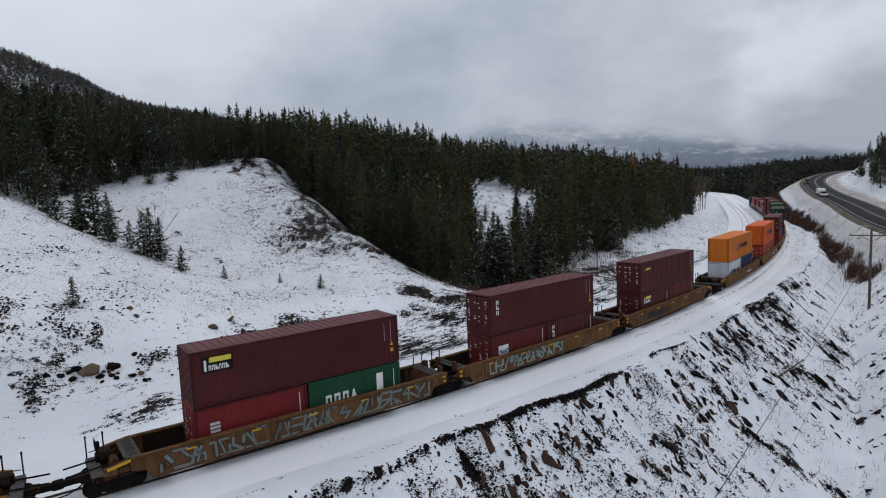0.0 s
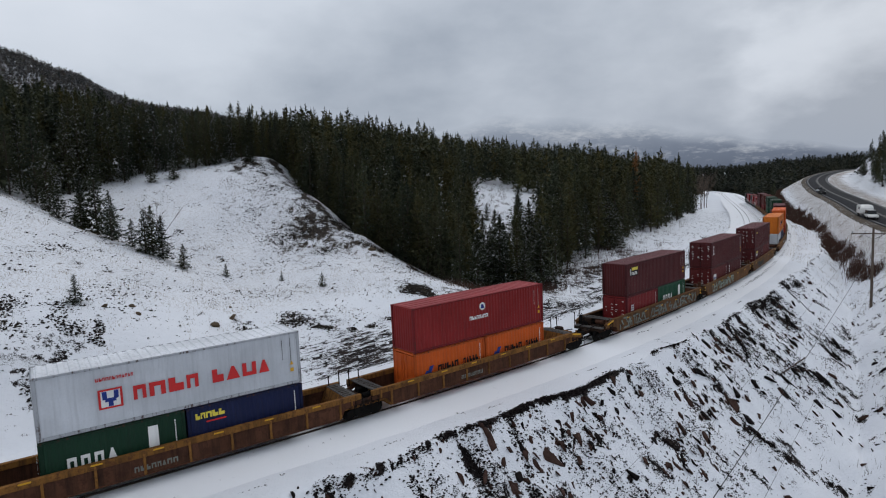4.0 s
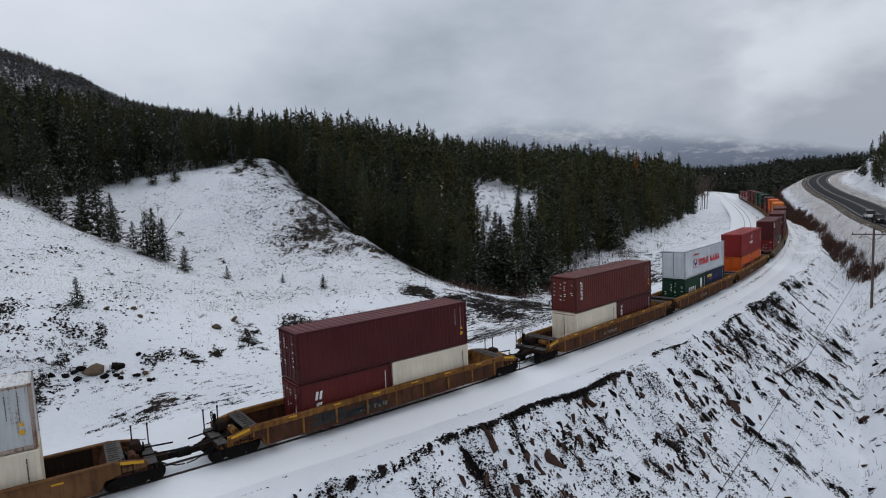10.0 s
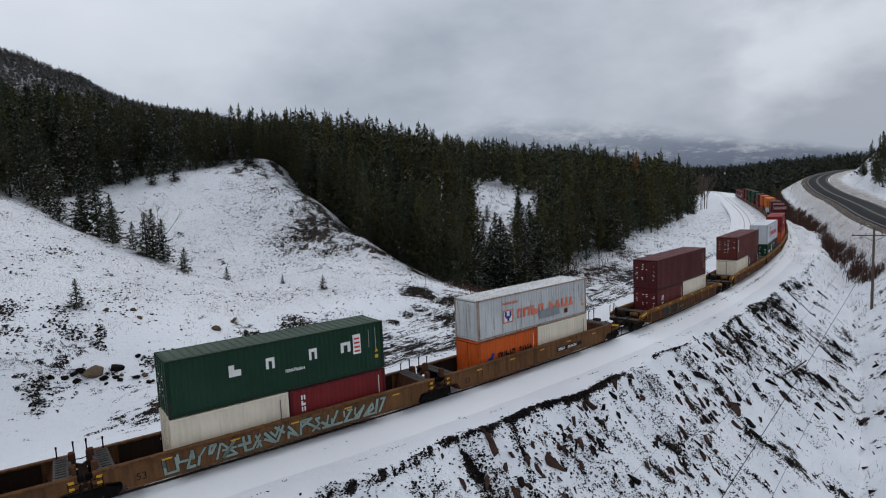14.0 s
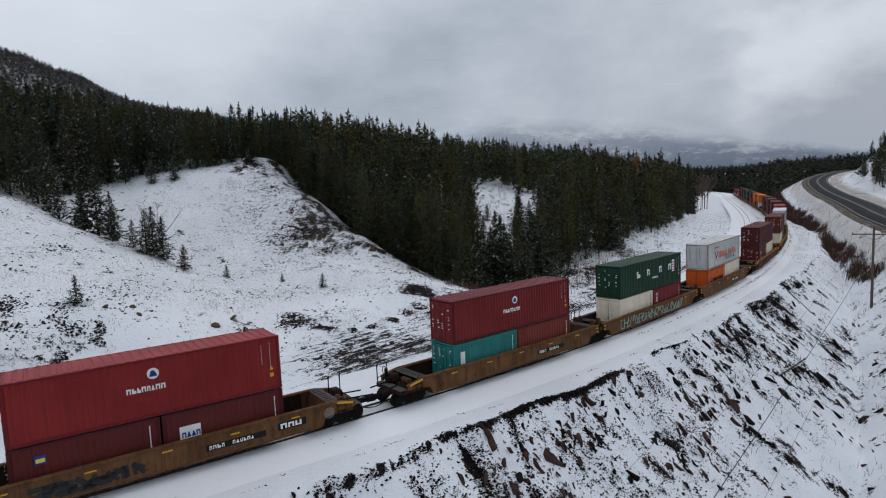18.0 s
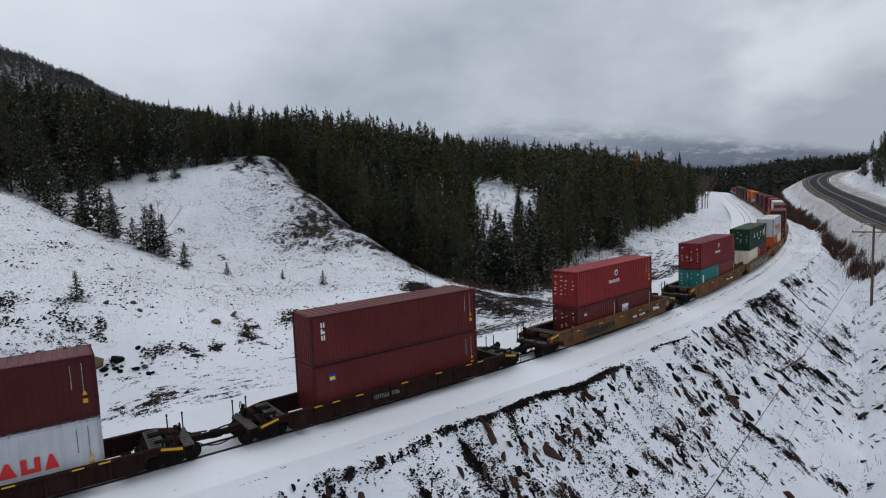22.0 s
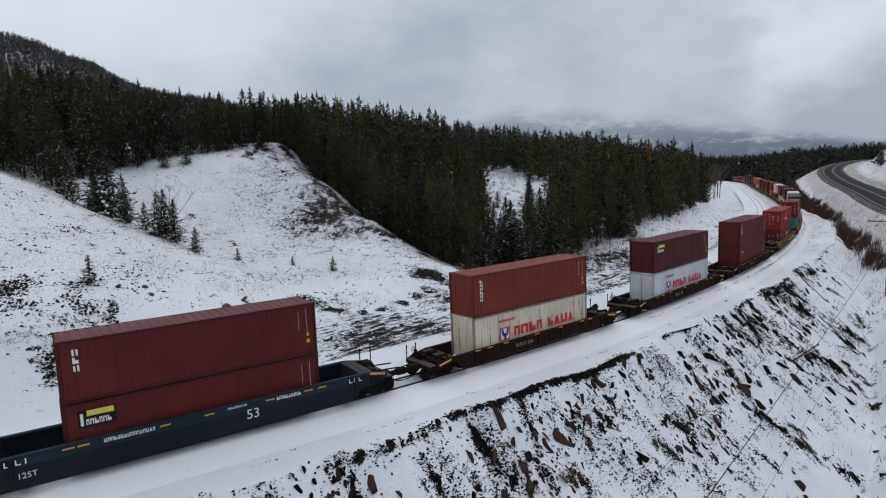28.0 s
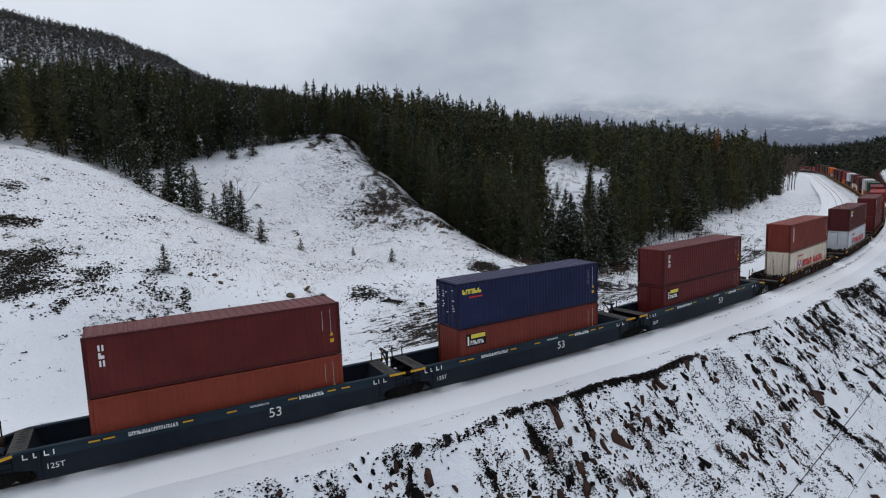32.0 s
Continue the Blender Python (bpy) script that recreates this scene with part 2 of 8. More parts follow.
M["graffiti_teal"] = paint("graffiti_teal", (0.24, 0.30, 0.26), 0.4, 0.8)
M["graffiti_dark"] = paint("graffiti_dark", (0.03, 0.03, 0.03), 0.3, 0.8)
M["patch_grey"] = paint("grey_repair_patch", (0.22, 0.23, 0.24), 0.3)
M["wood_grey"] = paint("weathered_wood", (0.10, 0.075, 0.06), 0.5, 0.9)
k = Mat("gravel_verge", 0.95)
_p = k.position()
_f = k.noise(_p, 1.1, 7, 0.72)
k.colour(k.mix(k.ramp(_f, [(0.57, 0.0), (0.63, 1.0)]), k.mix(k.noise(_p, 3.0, 5), (0.03, 0.025, 0.02), (0.11, 0.085, 0.06)), (0.5, 0.51, 0.53)))
k.bump(_f, 0.6, 0.1)
M["verge"] = k.m
M["asphalt"] = paint("wet_asphalt", (0.0125, 0.013, 0.0165), 0.6, 0.75)
M["asphalt"].node_tree.nodes["Principled BSDF"].inputs["Specular IOR Level"].default_value = 0.06
M["road_white"] = paint("road_line_white", (0.021, 0.021, 0.023), 0.6)
M["road_yellow"] = paint("road_line_yellow", (0.022, 0.02, 0.015), 0.6)
M["glass_dark"] = Mat("dark_glass", 0.08).m
M["glass_dark"].node_tree.nodes["Principled BSDF"].inputs["Base Color"].default_value = (0.01, 0.012, 0.014, 1)
M["rubber"] = paint("rubber", (0.015, 0.015, 0.016), 0.2, 0.85)
M["grating"] = paint("grimy_grating", (0.085, 0.08, 0.076), 0.6, 0.8, (0.05, 0.035, 0.028), 0.5)
M["insulator"] = paint("glass_insulator", (0.12, 0.16, 0.15), 0.1, 0.2)
for _key in ("steel_dark", "car_grime", "car_navy", "car_teal", "rubber", "black"):
    M[_key].node_tree.nodes["Principled BSDF"].inputs["Specular IOR Level"].default_value = 0.05
ROOFS, FRAMES = {}, {}
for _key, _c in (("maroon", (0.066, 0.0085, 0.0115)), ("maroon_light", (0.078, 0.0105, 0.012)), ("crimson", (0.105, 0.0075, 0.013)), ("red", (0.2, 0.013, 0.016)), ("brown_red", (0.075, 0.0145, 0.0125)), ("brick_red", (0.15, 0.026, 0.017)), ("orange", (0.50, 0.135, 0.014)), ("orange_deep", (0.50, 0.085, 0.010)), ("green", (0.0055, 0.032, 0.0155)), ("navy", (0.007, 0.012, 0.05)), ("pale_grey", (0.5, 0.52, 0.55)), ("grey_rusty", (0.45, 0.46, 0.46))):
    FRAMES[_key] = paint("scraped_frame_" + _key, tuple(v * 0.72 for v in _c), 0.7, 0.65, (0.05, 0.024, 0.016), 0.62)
    # the roof takes a paler, greyer tone of the wall's paint
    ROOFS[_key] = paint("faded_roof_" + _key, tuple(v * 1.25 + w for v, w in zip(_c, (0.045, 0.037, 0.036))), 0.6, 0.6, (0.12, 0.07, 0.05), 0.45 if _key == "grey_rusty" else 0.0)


def ground_material():
    k = Mat("snow_ground", 0.75)
    pos = k.position()
    soil, grass = k.attr("soil"), k.attr("grass")
    along = k.attr("along", "Vector")
    streak = k.noise(along, 1.0, 7, 0.66)
    grain = k.noise(pos, 2.6, 8, 0.72)
    speck = k.noise(pos, 0.7, 5, 0.62)
    crumbs = k.noise(pos, 8.0, 5, 0.75)
    n = k.math("ADD", k.math("ADD", k.math("MULTIPLY", streak, 0.38), k.math("MULTIPLY", crumbs, 0.24)), k.math("ADD", k.math("MULTIPLY", grain, 0.24), k.math("MULTIPLY", speck, 0.16)))
    f = k.math("ADD", n, k.math("MULTIPLY", soil, 0.42))
    bare = k.ramp(f, [(0.613, 0.0), (0.629, 1.0)])
    k.b.inputs["Specular IOR Level"].default_value = 0.06
    snow = k.mix(k.ramp(k.noise(pos, 0.12, 4), [(0.3, 0.0), (0.7, 1.0)]), (0.665, 0.69, 0.735), (0.755, 0.775, 0.815))
    dust = k.ramp(k.math("ADD", grain, k.math("MULTIPLY", soil, 0.2)), [(0.58, 0.0), (0.85, 0.3)])
    snow = k.mix(dust, snow, (0.45, 0.44, 0.44))
    earth = k.mix(k.ramp(k.noise(pos, 1.3, 6, 0.7), [(0.35, 0.0), (0.65, 1.0)]), (0.0072, 0.0058, 0.006), (0.0215, 0.0168, 0.0165))
    earth = k.mix(k.ramp(k.noise(pos, 0.35, 3), [(0.55, 0.0), (0.75, 1.0)]), earth, (0.034, 0.023, 0.019))
    earth = k.mix(k.ramp(grass, [(0.1, 0.0), (0.45, 0.9)]), earth, k.mix(k.noise(pos, 3.0, 5, 0.7), (0.015, 0.0135, 0.0125), (0.062, 0.053, 0.046)))
    col = k.mix(bare, snow, earth)
    straw = k.ramp(k.math("ADD", k.noise(pos, 5.0, 6, 0.75), k.math("MULTIPLY", grass, 0.3)), [(0.66, 0.0), (0.80, 0.75)])
    col = k.mix(straw, col, (0.22, 0.17, 0.125))
    k.colour(col)
    k.bump(k.math("ADD", k.math("MULTIPLY", grain, 1.0), k.math("MULTIPLY", k.math("SUBTRACT", 1.0, bare), 0.6)), 0.55, 0.22)
    return k.m


M["ground"] = ground_material()


def rock_material(name, a, b):
    k = Mat(name, 0.9)
    k.b.inputs["Specular IOR Level"].default_value = 0.05
    o = k.coord()
    r = k.n.new("ShaderNodeObjectInfo").outputs["Random"]
    isl = k.n.new("ShaderNodeNewGeometry").outputs["Random Per Island"]
    col = k.mix(k.noise(o, 2.5, 6, 0.7), a, b)
    col = k.mix(k.math("MULTIPLY", isl, 0.6), col, tuple(v * 0.45 for v in a))
    col = k.mix(k.ramp(k.noise(k.position(), 1.6, 6, 0.75), [(0.5, 0.0), (0.64, 0.65)]), col, tuple(v * 0.35 for v in a))
    geo = k.n.new("ShaderNodeNewGeometry").outputs["Normal"]
    sep = k.n.new("ShaderNodeSeparateXYZ")
    k.l.new(geo, sep.inputs[0])
    cap = k.ramp(k.math("ADD", sep.outputs["Z"], k.math("MULTIPLY", k.noise(o, 3.0, 4), 0.5)), [(1.02, 0.0), (1.14, 1.0)])
    col = k.mix(cap, col, (0.78, 0.8, 0.83))
    k.colour(col)
    k.bump(k.noise(o, 6.0, 6, 0.7), 0.6, 0.08)
    return k.m


M["rock"] = rock_material("brown_rock", (0.042, 0.025, 0.021), (0.088, 0.05, 0.04))
M["rock_dark"] = rock_material("dark_gravel", (0.0066, 0.0054, 0.0056), (0.021, 0.0162, 0.0155))
M["rock_pit"] = rock_material("grey_brown_gravel", (0.018, 0.0155, 0.014), (0.052, 0.044, 0.038))
M["rock_grey"] = rock_material("grey_boulder", (0.085, 0.062, 0.042), (0.19, 0.145, 0.10))


def needles(name, a, b, snow=0.08):
    k = Mat(name, 0.8)
    geo = k.n.new("ShaderNodeNewGeometry")
    isl = geo.outputs["Random Per Island"]
    o = k.position()
    big = k.noise(o, 0.09, 3)
    col = k.mix(k.ramp(isl, [(0.0, 0.0), (1.0, 1.0)]), a, b)
    col = k.mix(k.ramp(k.noise(o, 0.3, 2), [(0.42, 0.0), (0.62, 0.85)]), col, (a[0] * 2.3, a[1] * 1.75, a[2] * 1.35))
    col = k.mix(k.ramp(big, [(0.45, 0.0), (0.7, 0.6)]), col, tuple(v * 1.5 for v in b))
    fl = k.math("MULTIPLY", k.noise(o, 1.2, 4, 0.7), k.math("ADD", k.noise(o, 0.16, 2), 0.28))
    tint = k.math("FRACT", k.math("ADD", k.n.new("ShaderNodeObjectInfo").outputs["Random"], k.attr("tint")))
    col = k.mix(k.ramp(tint, [(0.55, 0.0), (1.0, 0.55)]), col, (a[0] * 2.6, a[1] * 1.9, a[2] * 1.2))
    col = k.mix(k.ramp(tint, [(0.0, 0.6), (0.45, 0.0)]), col, (a[0] * 0.45, a[1] * 0.55, a[2] * 0.62))
    white = k.ramp(k.math("ADD", isl, k.math("MULTIPLY", k.math("SUBTRACT", fl, 0.35), 0.5)), [(1.05 - snow, 0.0), (1.08 - snow, 0.8)])
    white = k.math("MULTIPLY", white, k.ramp(k.noise(o, 3.4, 3, 0.7), [(0.5, 0.0), (0.58, 1.0)]))
    col = k.mix(white, col, (0.6, 0.62, 0.65))
    k.colour(col)
    k.b.inputs["Specular IOR Level"].default_value = 0.1
    return k.m


M["spruce"] = needles("spruce_needles", (0.026, 0.034, 0.024), (0.050, 0.060, 0.036), 0.07)
M["pine"] = needles("pine_needles", (0.033, 0.038, 0.021), (0.065, 0.067, 0.030), 0.05)
M["spruce_snowy"] = needles("snowy_spruce_needles", (0.016, 0.022, 0.014), (0.036, 0.042, 0.025), 0.32)
M["spruce_far"] = needles("far_spruce_needles", (0.015, 0.019, 0.015), (0.028, 0.033, 0.025), 0.02)
# paler, greyer needles: frost plus the haze of distance put into the colour
M["spruce_frost_haze"] = needles("frost_haze_conifer_needles", (0.040, 0.044, 0.046), (0.082, 0.086, 0.088), 0.2)
M["larch"] = needles("larch_needles", (0.095, 0.056, 0.026), (0.17, 0.098, 0.04), -0.1)
M["bark"] = paint("bark", (0.055, 0.042, 0.034), 0.5, 0.95)
M["twig"] = paint("bare_twigs", (0.10, 0.075, 0.06), 0.4, 0.95)
M["willow"] = paint("red_brown_willow", (0.072, 0.038, 0.028), 0.4, 0.95)
M["straw"] = paint("dry_grass", (0.28, 0.22, 0.15), 0.3, 0.95)

# ---------------------------------------------------------------- mesh helpers


def mesh_np(name, verts, faces, material):
    """A mesh from arrays of corner points and triangles or quads."""
    v, fc = np.asarray(verts, np.float32), np.asarray(faces, np.int32)
    me = bpy.data.meshes.new(name)
    me.vertices.add(len(v))
    me.vertices.foreach_set("co", v.ravel())
    k = fc.shape[1]
    me.loops.add(fc.size)
    me.loops.foreach_set("vertex_index", fc.ravel())
    me.polygons.add(len(fc))
    me.polygons.foreach_set("loop_start", np.arange(0, fc.size, k, dtype=np.int32))
    me.update(calc_edges=True)
    if material is not None:
        me.materials.append(material)
    return me


def box_bm(bm, cx, cy, cz, sx, sy, sz, bevel=0.0):
    """Adds a box (centre and size), with chamfered edges if asked."""
    r = bmesh.ops.create_cube(bm, size=1.0, matrix=Matrix.Translation((cx, cy, cz)) @ Matrix.Diagonal((sx, sy, sz, 1)))
    if bevel:
        es = list({e for v in r["verts"] for e in v.link_edges})
        bmesh.ops.bevel(bm, geom=es, offset=bevel, segments=1, affect="EDGES")
    return r["verts"]


def rod_bm(bm, a, b, r0, r1=None, n=6):
    a, b = Vector(a), Vector(b)
    d = b - a
    m = Matrix.Translation((a + b) / 2) @ d.to_track_quat("Z", "Y").to_matrix().to_4x4()
    bmesh.ops.create_cone(bm, cap_ends=True, segments=n, radius1=r0, radius2=r0 if r1 is None else r1, depth=d.length, matrix=m)


def prism_bm(bm, outline, y0, y1, axis="y"):
    """An outline in x and z, drawn out along y."""
    a = [bm.verts.new((x, y0, z)) for x, z in outline]
    b = [bm.verts.new((x, y1, z)) for x, z in outline]
    n = len(a)
    bm.faces.new(a)
    bm.faces.new(b[::-1])
    for i in range(n):
        bm.faces.new((a[i], b[i], b[(i + 1) % n], a[(i + 1) % n]))
    bmesh.ops.recalc_face_normals(bm, faces=bm.faces)


def ribbed_bm(bm, cx, cz, sx, sy, ribs):
    """A walkway plate with raised ribs across it, in one body."""
    pitch = sy / ribs
    top = []
    for k in range(ribs):
        y = -sy / 2 + k * pitch
        top += [(y, 0.02), (y + 0.3 * pitch, 0.02), (y + 0.35 * pitch, 0.045), (y + 0.65 * pitch, 0.045), (y + 0.7 * pitch, 0.02)]
    top.append((sy / 2, 0.02))
    ring = [(y, cz + z) for y, z in top] + [(sy / 2, cz - 0.03), (-sy / 2, cz - 0.03)]
    ends = [[bm.verts.new((cx + x, y, z)) for y, z in ring] for x in (-sx / 2, sx / 2)]
    for k in range(len(ring)):
        j = (k + 1) % len(ring)
        bm.faces.new((ends[0][k], ends[0][j], ends[1][j], ends[1][k]))
    bm.faces.new(ends[0][::-1])
    bm.faces.new(ends[1])
    bmesh.ops.recalc_face_normals(bm, faces=list(bm.faces))


def bm_mesh(name, bm, material):
    me = bpy.data.meshes.new(name)
    bm.to_mesh(me)
    bm.free()
    me.materials.append(material)
    return me


def part(name, data, material, parent, label="", at=None):
    """One mesh object under a thing or a part; data is a bmesh or a mesh to share."""
    me = bm_mesh(name, data, material) if isinstance(data, bmesh.types.BMesh) else data
    ob = new(name, me)
    ob.parent = parent
    if at is not None:
        ob.matrix_basis = at
    if label:
        tagged(ob, label)
    return ob


CACHE = {}


def shared(key, build, material):
    """Builds a mesh once for each key and material."""
    k = (key, material.name)
    if k not in CACHE:
        bm = bmesh.new()
        build(bm)
        CACHE[k] = bm_mesh(key.split(":")[0], bm, material)
    return CACHE[k]


def thing(name, label, category, group="", m=None, kind=""):
    e = new(name)
    e.empty_display_size = 0.5
    if m is not None:
        e.matrix_basis = m
    return tagged(e, label, category, group, kind)

# ---------------------------------------------------------------- the line of the railway
BEND_S = [-160, -60, 0, 30, 60, 90, 120, 150, 180, 210, 240, 300, 420, 470, 900]
BEND_K = [0.0030, 0.0030, 0.0030, 0.00428, 0.00372, 0.00293, 0.00219, 0.00154, 0.00099, 0.00059, 0.00031, -0.00001, -0.00009, 0.0020, 0.0020]
RISE_S = [-160, -60, 0, 60, 100, 140, 180, 260, 420, 900]
RISE_Z = [-1.7, -0.61, 0.0, 0.46, 0.68, 0.84, 0.97, 1.19, 1.61, 2.4]
CANT = 0.011
LS = np.arange(-160.0, 760.0, 2.0)
_k = np.interp(LS, BEND_S, BEND_K)
_h = np.concatenate([[0], np.cumsum((_k[1:] + _k[:-1]))])
_i0 = int(np.where(LS == 0)[0][0])
LH = _h - _h[_i0] + 0.6178
_hm = (LH[1:] + LH[:-1]) / 2
LX = np.concatenate([[0], np.cumsum(np.cos(_hm) * 2)])
LY = np.concatenate([[0], np.cumsum(np.sin(_hm) * 2)])
LX, LY = LX - LX[_i0] - 13.34, LY - LY[_i0] + 29.83
LZ = np.interp(LS, RISE_S, RISE_Z)


def line_at(s, v=0.0):
    """Point of the railway's line at s metres, v metres to its right."""
    h = float(np.interp(s, LS, LH))
    return Vector((float(np.interp(s, LS, LX)) + math.sin(h) * v, float(np.interp(s, LS, LY)) - math.cos(h) * v, float(np.interp(s, LS, LZ))))


def line_pose(s, reach=7.5):
    """Pose of a vehicle that stands on the line at s: x forward, y left, z up, leaning with the cant."""
    a, b = line_at(s - reach), line_at(s + reach)
    t = (b - a).normalized()
    side = Vector((t.y, -t.x, 0)).normalized()
    right = side * math.cos(CANT) + Vector((0, 0, 1)) * math.sin(CANT)
    up = right.cross(t).normalized()
    right = t.cross(up)
    o = (a + b) / 2
    return Matrix(((t.x, -right.x, up.x, o.x), (t.y, -right.y, up.y, o.y), (t.z, -right.z, up.z, o.z), (0, 0, 0, 1)))


def along(x, y):
    """Arrays of s and v for arrays of points in the plan."""
    x, y = np.asarray(x, float).ravel(), np.asarray(y, float).ravel()
    s, v = np.empty_like(x), np.empty_like(x)
    px, py, ph, ps = LX[::2], LY[::2], LH[::2], LS[::2]
    for i in range(0, len(x), 20000):
        c = slice(i, i + 20000)
        j = ((x[c, None] - px) ** 2 + (y[c, None] - py) ** 2).argmin(1)
        dx, dy = x[c] - px[j], y[c] - py[j]
        s[c] = ps[j] + dx * np.cos(ph[j]) + dy * np.sin(ph[j])
        v[c] = dx * np.sin(ph[j]) - dy * np.cos(ph[j])
    return s, v


# ---------------------------------------------------------------- the road
ROAD = [(22.0, -20.0, 2.0), (49.0, 30.0, 2.4), (71.1, 77.3, 3.1), (89.5, 120.4, 4.6), (115.8, 168.8, 5.6), (142.6, 223.3, 8.0), (174.5, 280.1, 10.9), (214.2, 337.8, 13.4), (258.4, 392.6, 15.4), (317.7, 461.1, 17.0), (420.0, 560.0, 18.0)]


def glide(points, step):
    """A smooth line through the points, at even steps."""
    p = np.array(points)
    p = np.concatenate([[2 * p[0] - p[1]], p, [2 * p[-1] - p[-2]]])
    out = []
    for i in range(1, len(p) - 2):
        n = max(2, int(np.linalg.norm(p[i + 1] - p[i]) / step))
        for t in np.arange(n) / n:
            a, b, c, d = p[i - 1:i + 3]
            out.append(0.5 * (2 * b + (c - a) * t + (2 * a - 5 * b + 4 * c - d) * t * t + (3 * b - a - 3 * c + d) * t ** 3))
    return np.array(out)


RP = glide(ROAD, 3.0)
RT = np.gradient(RP[:, :2], axis=0)
RT /= np.linalg.norm(RT, axis=1)[:, None]
ROAD_HALF = 4.9


def off_road(x, y):
    """Arrays of the distance to the right of the road's middle, and of the road's height there."""
    q, z = np.empty_like(x), np.empty_like(x)
    for i in range(0, len(x), 20000):
        c = slice(i, i + 20000)
        d2 = (x[c, None] - RP[:, 0]) ** 2 + (y[c, None] - RP[:, 1]) ** 2
        j = d2.argmin(1)
        dx, dy = x[c] - RP[j, 0], y[c] - RP[j, 1]
        sgn = dx * RT[j, 1] - dy * RT[j, 0]
        q[c] = np.sign(sgn) * np.sqrt(d2[np.arange(len(j)), j])
        z[c] = RP[j, 2]
    return q, z


# ---------------------------------------------------------------- the lie of the land left of the line
MOUND = [(-31.8, 40.9, 0.1), (-29.5, 43.5, 0.1), (-26.5, 45.7, 0.2), (-23.3, 48.6, 0.3), (-19.8, 54.8, 0.3), (-32.3, 42.6, 2.6), (-35.8, 46.9, 4.6), (-43.3, 57.5, 8.2), (-54.9, 73.9, 14.1), (-40.1, 61.0, 7.4), (-32.0, 50.8, 4.7), (-42.5, 74.7, 8.5), (-35.5, 73.9, 6.0), (-32.2, 73.2, 4.4), (-23.6, 53.0, 1.6), (-40.0, 41.0, 3.2), (-46.0, 46.0, 6.5), (-53.0, 54.7, 10.4), (-65.0, 70.0, 17.2), (-80.0, 60.0, 19.0), (-60.0, 40.0, 9.0), (-54.0, 86.0, 11.6), (-46.0, 84.0, 7.6)]
PIT = [(-13.1, 58.7, 0.0), (-7.8, 61.9, 0.0), (-3.2, 65.7, 0.3), (-19.5, 63.1, 1.2), (-60.6, 95.8, 14.8), (-48.9, 107.4, 17.7), (-32.5, 116.5, 19.8), (-41.0, 114.8, 19.6), (-42.0, 90.8, 8.8), (-29.3, 83.0, 3.3), (-15.5, 74.4, 1.7), (-16.2, 90.6, 5.5), (-21.7, 101.7, 11.3), (-6.8, 79.7, 2.6), (-13.0, 93.1, 6.6), (-7.2, 91.5, 2.9), (-2.4, 87.5, 0.6), (-24.5, 105.2, 13.3), (-31.3, 113.8, 17.6), (-4.3, 72.4, 1.5), (1.4, 70.0, 0.5), (-30.0, 97.0, 8.6)]
BEHIND = [(3.5, 86.0, -1.1), (6.8, 99.8, -2.4), (8.6, 124.7, 0.3), (15.0, 165.0, 7.0), (16.6, 184.3, 10.2), (47.7, 197.3, 8.9), (22.9, 112.7, -1.6), (49.1, 141.7, 0.2), (93.3, 221.1, 0.8), (-4.0, 105.0, -2.2), (-14.0, 120.0, 1.5), (-21.0, 118.0, 6.0), (-30.0, 141.0, 11.0), (-9.0, 99.0, 1.0), (-26.0, 175.0, 19.0), (-5.0, 178.0, 15.0), (13.0, 230.0, 16.0), (98.0, 302.0, 6.0), (60.0, 260.0, 12.0)]
HILLS = [(-144.0, 292.0, 35.0), (-237.0, 336.0, 55.0), (-100.0, 130.0, 25.0), (-130.0, 180.0, 36.0), (-70.0, 200.0, 26.0), (-40.0, 300.0, 27.0), (-190.0, 200.0, 58.0), (-120.0, 80.0, 30.0), (-420.0, 450.0, 80.0), (-200.0, 550.0, 66.0), (0.0, 600.0, 26.0), (170.0, 560.0, 9.0), (60.0, 420.0, 15.0), (-250.0, 60.0, 60.0), (-160.0, -60.0, 20.0), (-60.0, -60.0, 4.0), (150.0, 380.0, 5.0)]


def plate(points):
    """Smooth surface over scattered heights (thin plate)."""
    p = np.array(points)
    n = len(p)

    def u(d):
        return np.where(d > 0, d * d * np.log(np.maximum(d, 1e-9)), 0.0)
    d = np.linalg.norm(p[:, None, :2] - p[None, :, :2], axis=2)
    a = np.zeros((n + 3, n + 3))
    a[:n, :n] = u(d / 100) + np.eye(n) * 1e-4
    a[:n, n], a[:n, n + 1:] = 1, p[:, :2] / 100
    a[n, :n], a[n + 1:, :n] = 1, p[:, :2].T / 100
    w = np.linalg.solve(a, np.concatenate([p[:, 2], [0, 0, 0]]))

    def height(x, y):
        out = np.empty_like(x)
        for i in range(0, len(x), 20000):
            c = slice(i, i + 20000)
            e = np.hypot(x[c, None] - p[:, 0], y[c, None] - p[:, 1]) / 100
            out[c] = u(e) @ w[:n] + w[n] + (x[c] * w[n + 1] + y[c] * w[n + 2]) / 100
        return out
    return height


LAND = plate(MOUND + PIT + BEHIND + HILLS)


def wave(x, y, size, seed):
    """Cheap smooth noise between -1 and 1 from a few crossing waves."""
    r = np.random.RandomState(seed)
    out = np.zeros_like(x)
    for k in range(9):
        a, ph, m = r.uniform(0, 6.283), r.uniform(0, 6.283), 2 ** (k % 3)
        out += np.sin((x * math.cos(a) + y * math.sin(a)) * 6.283 * m / size + ph + 1.3 * np.sin((y * math.cos(a) - x * math.sin(a)) * 4.1 * m / size + ph * 2)) / m
    return out / 5.2


def step(a, b, x):
    t = np.clip((x - a) / (b - a), 0, 1)
    return t * t * (3 - 2 * t)


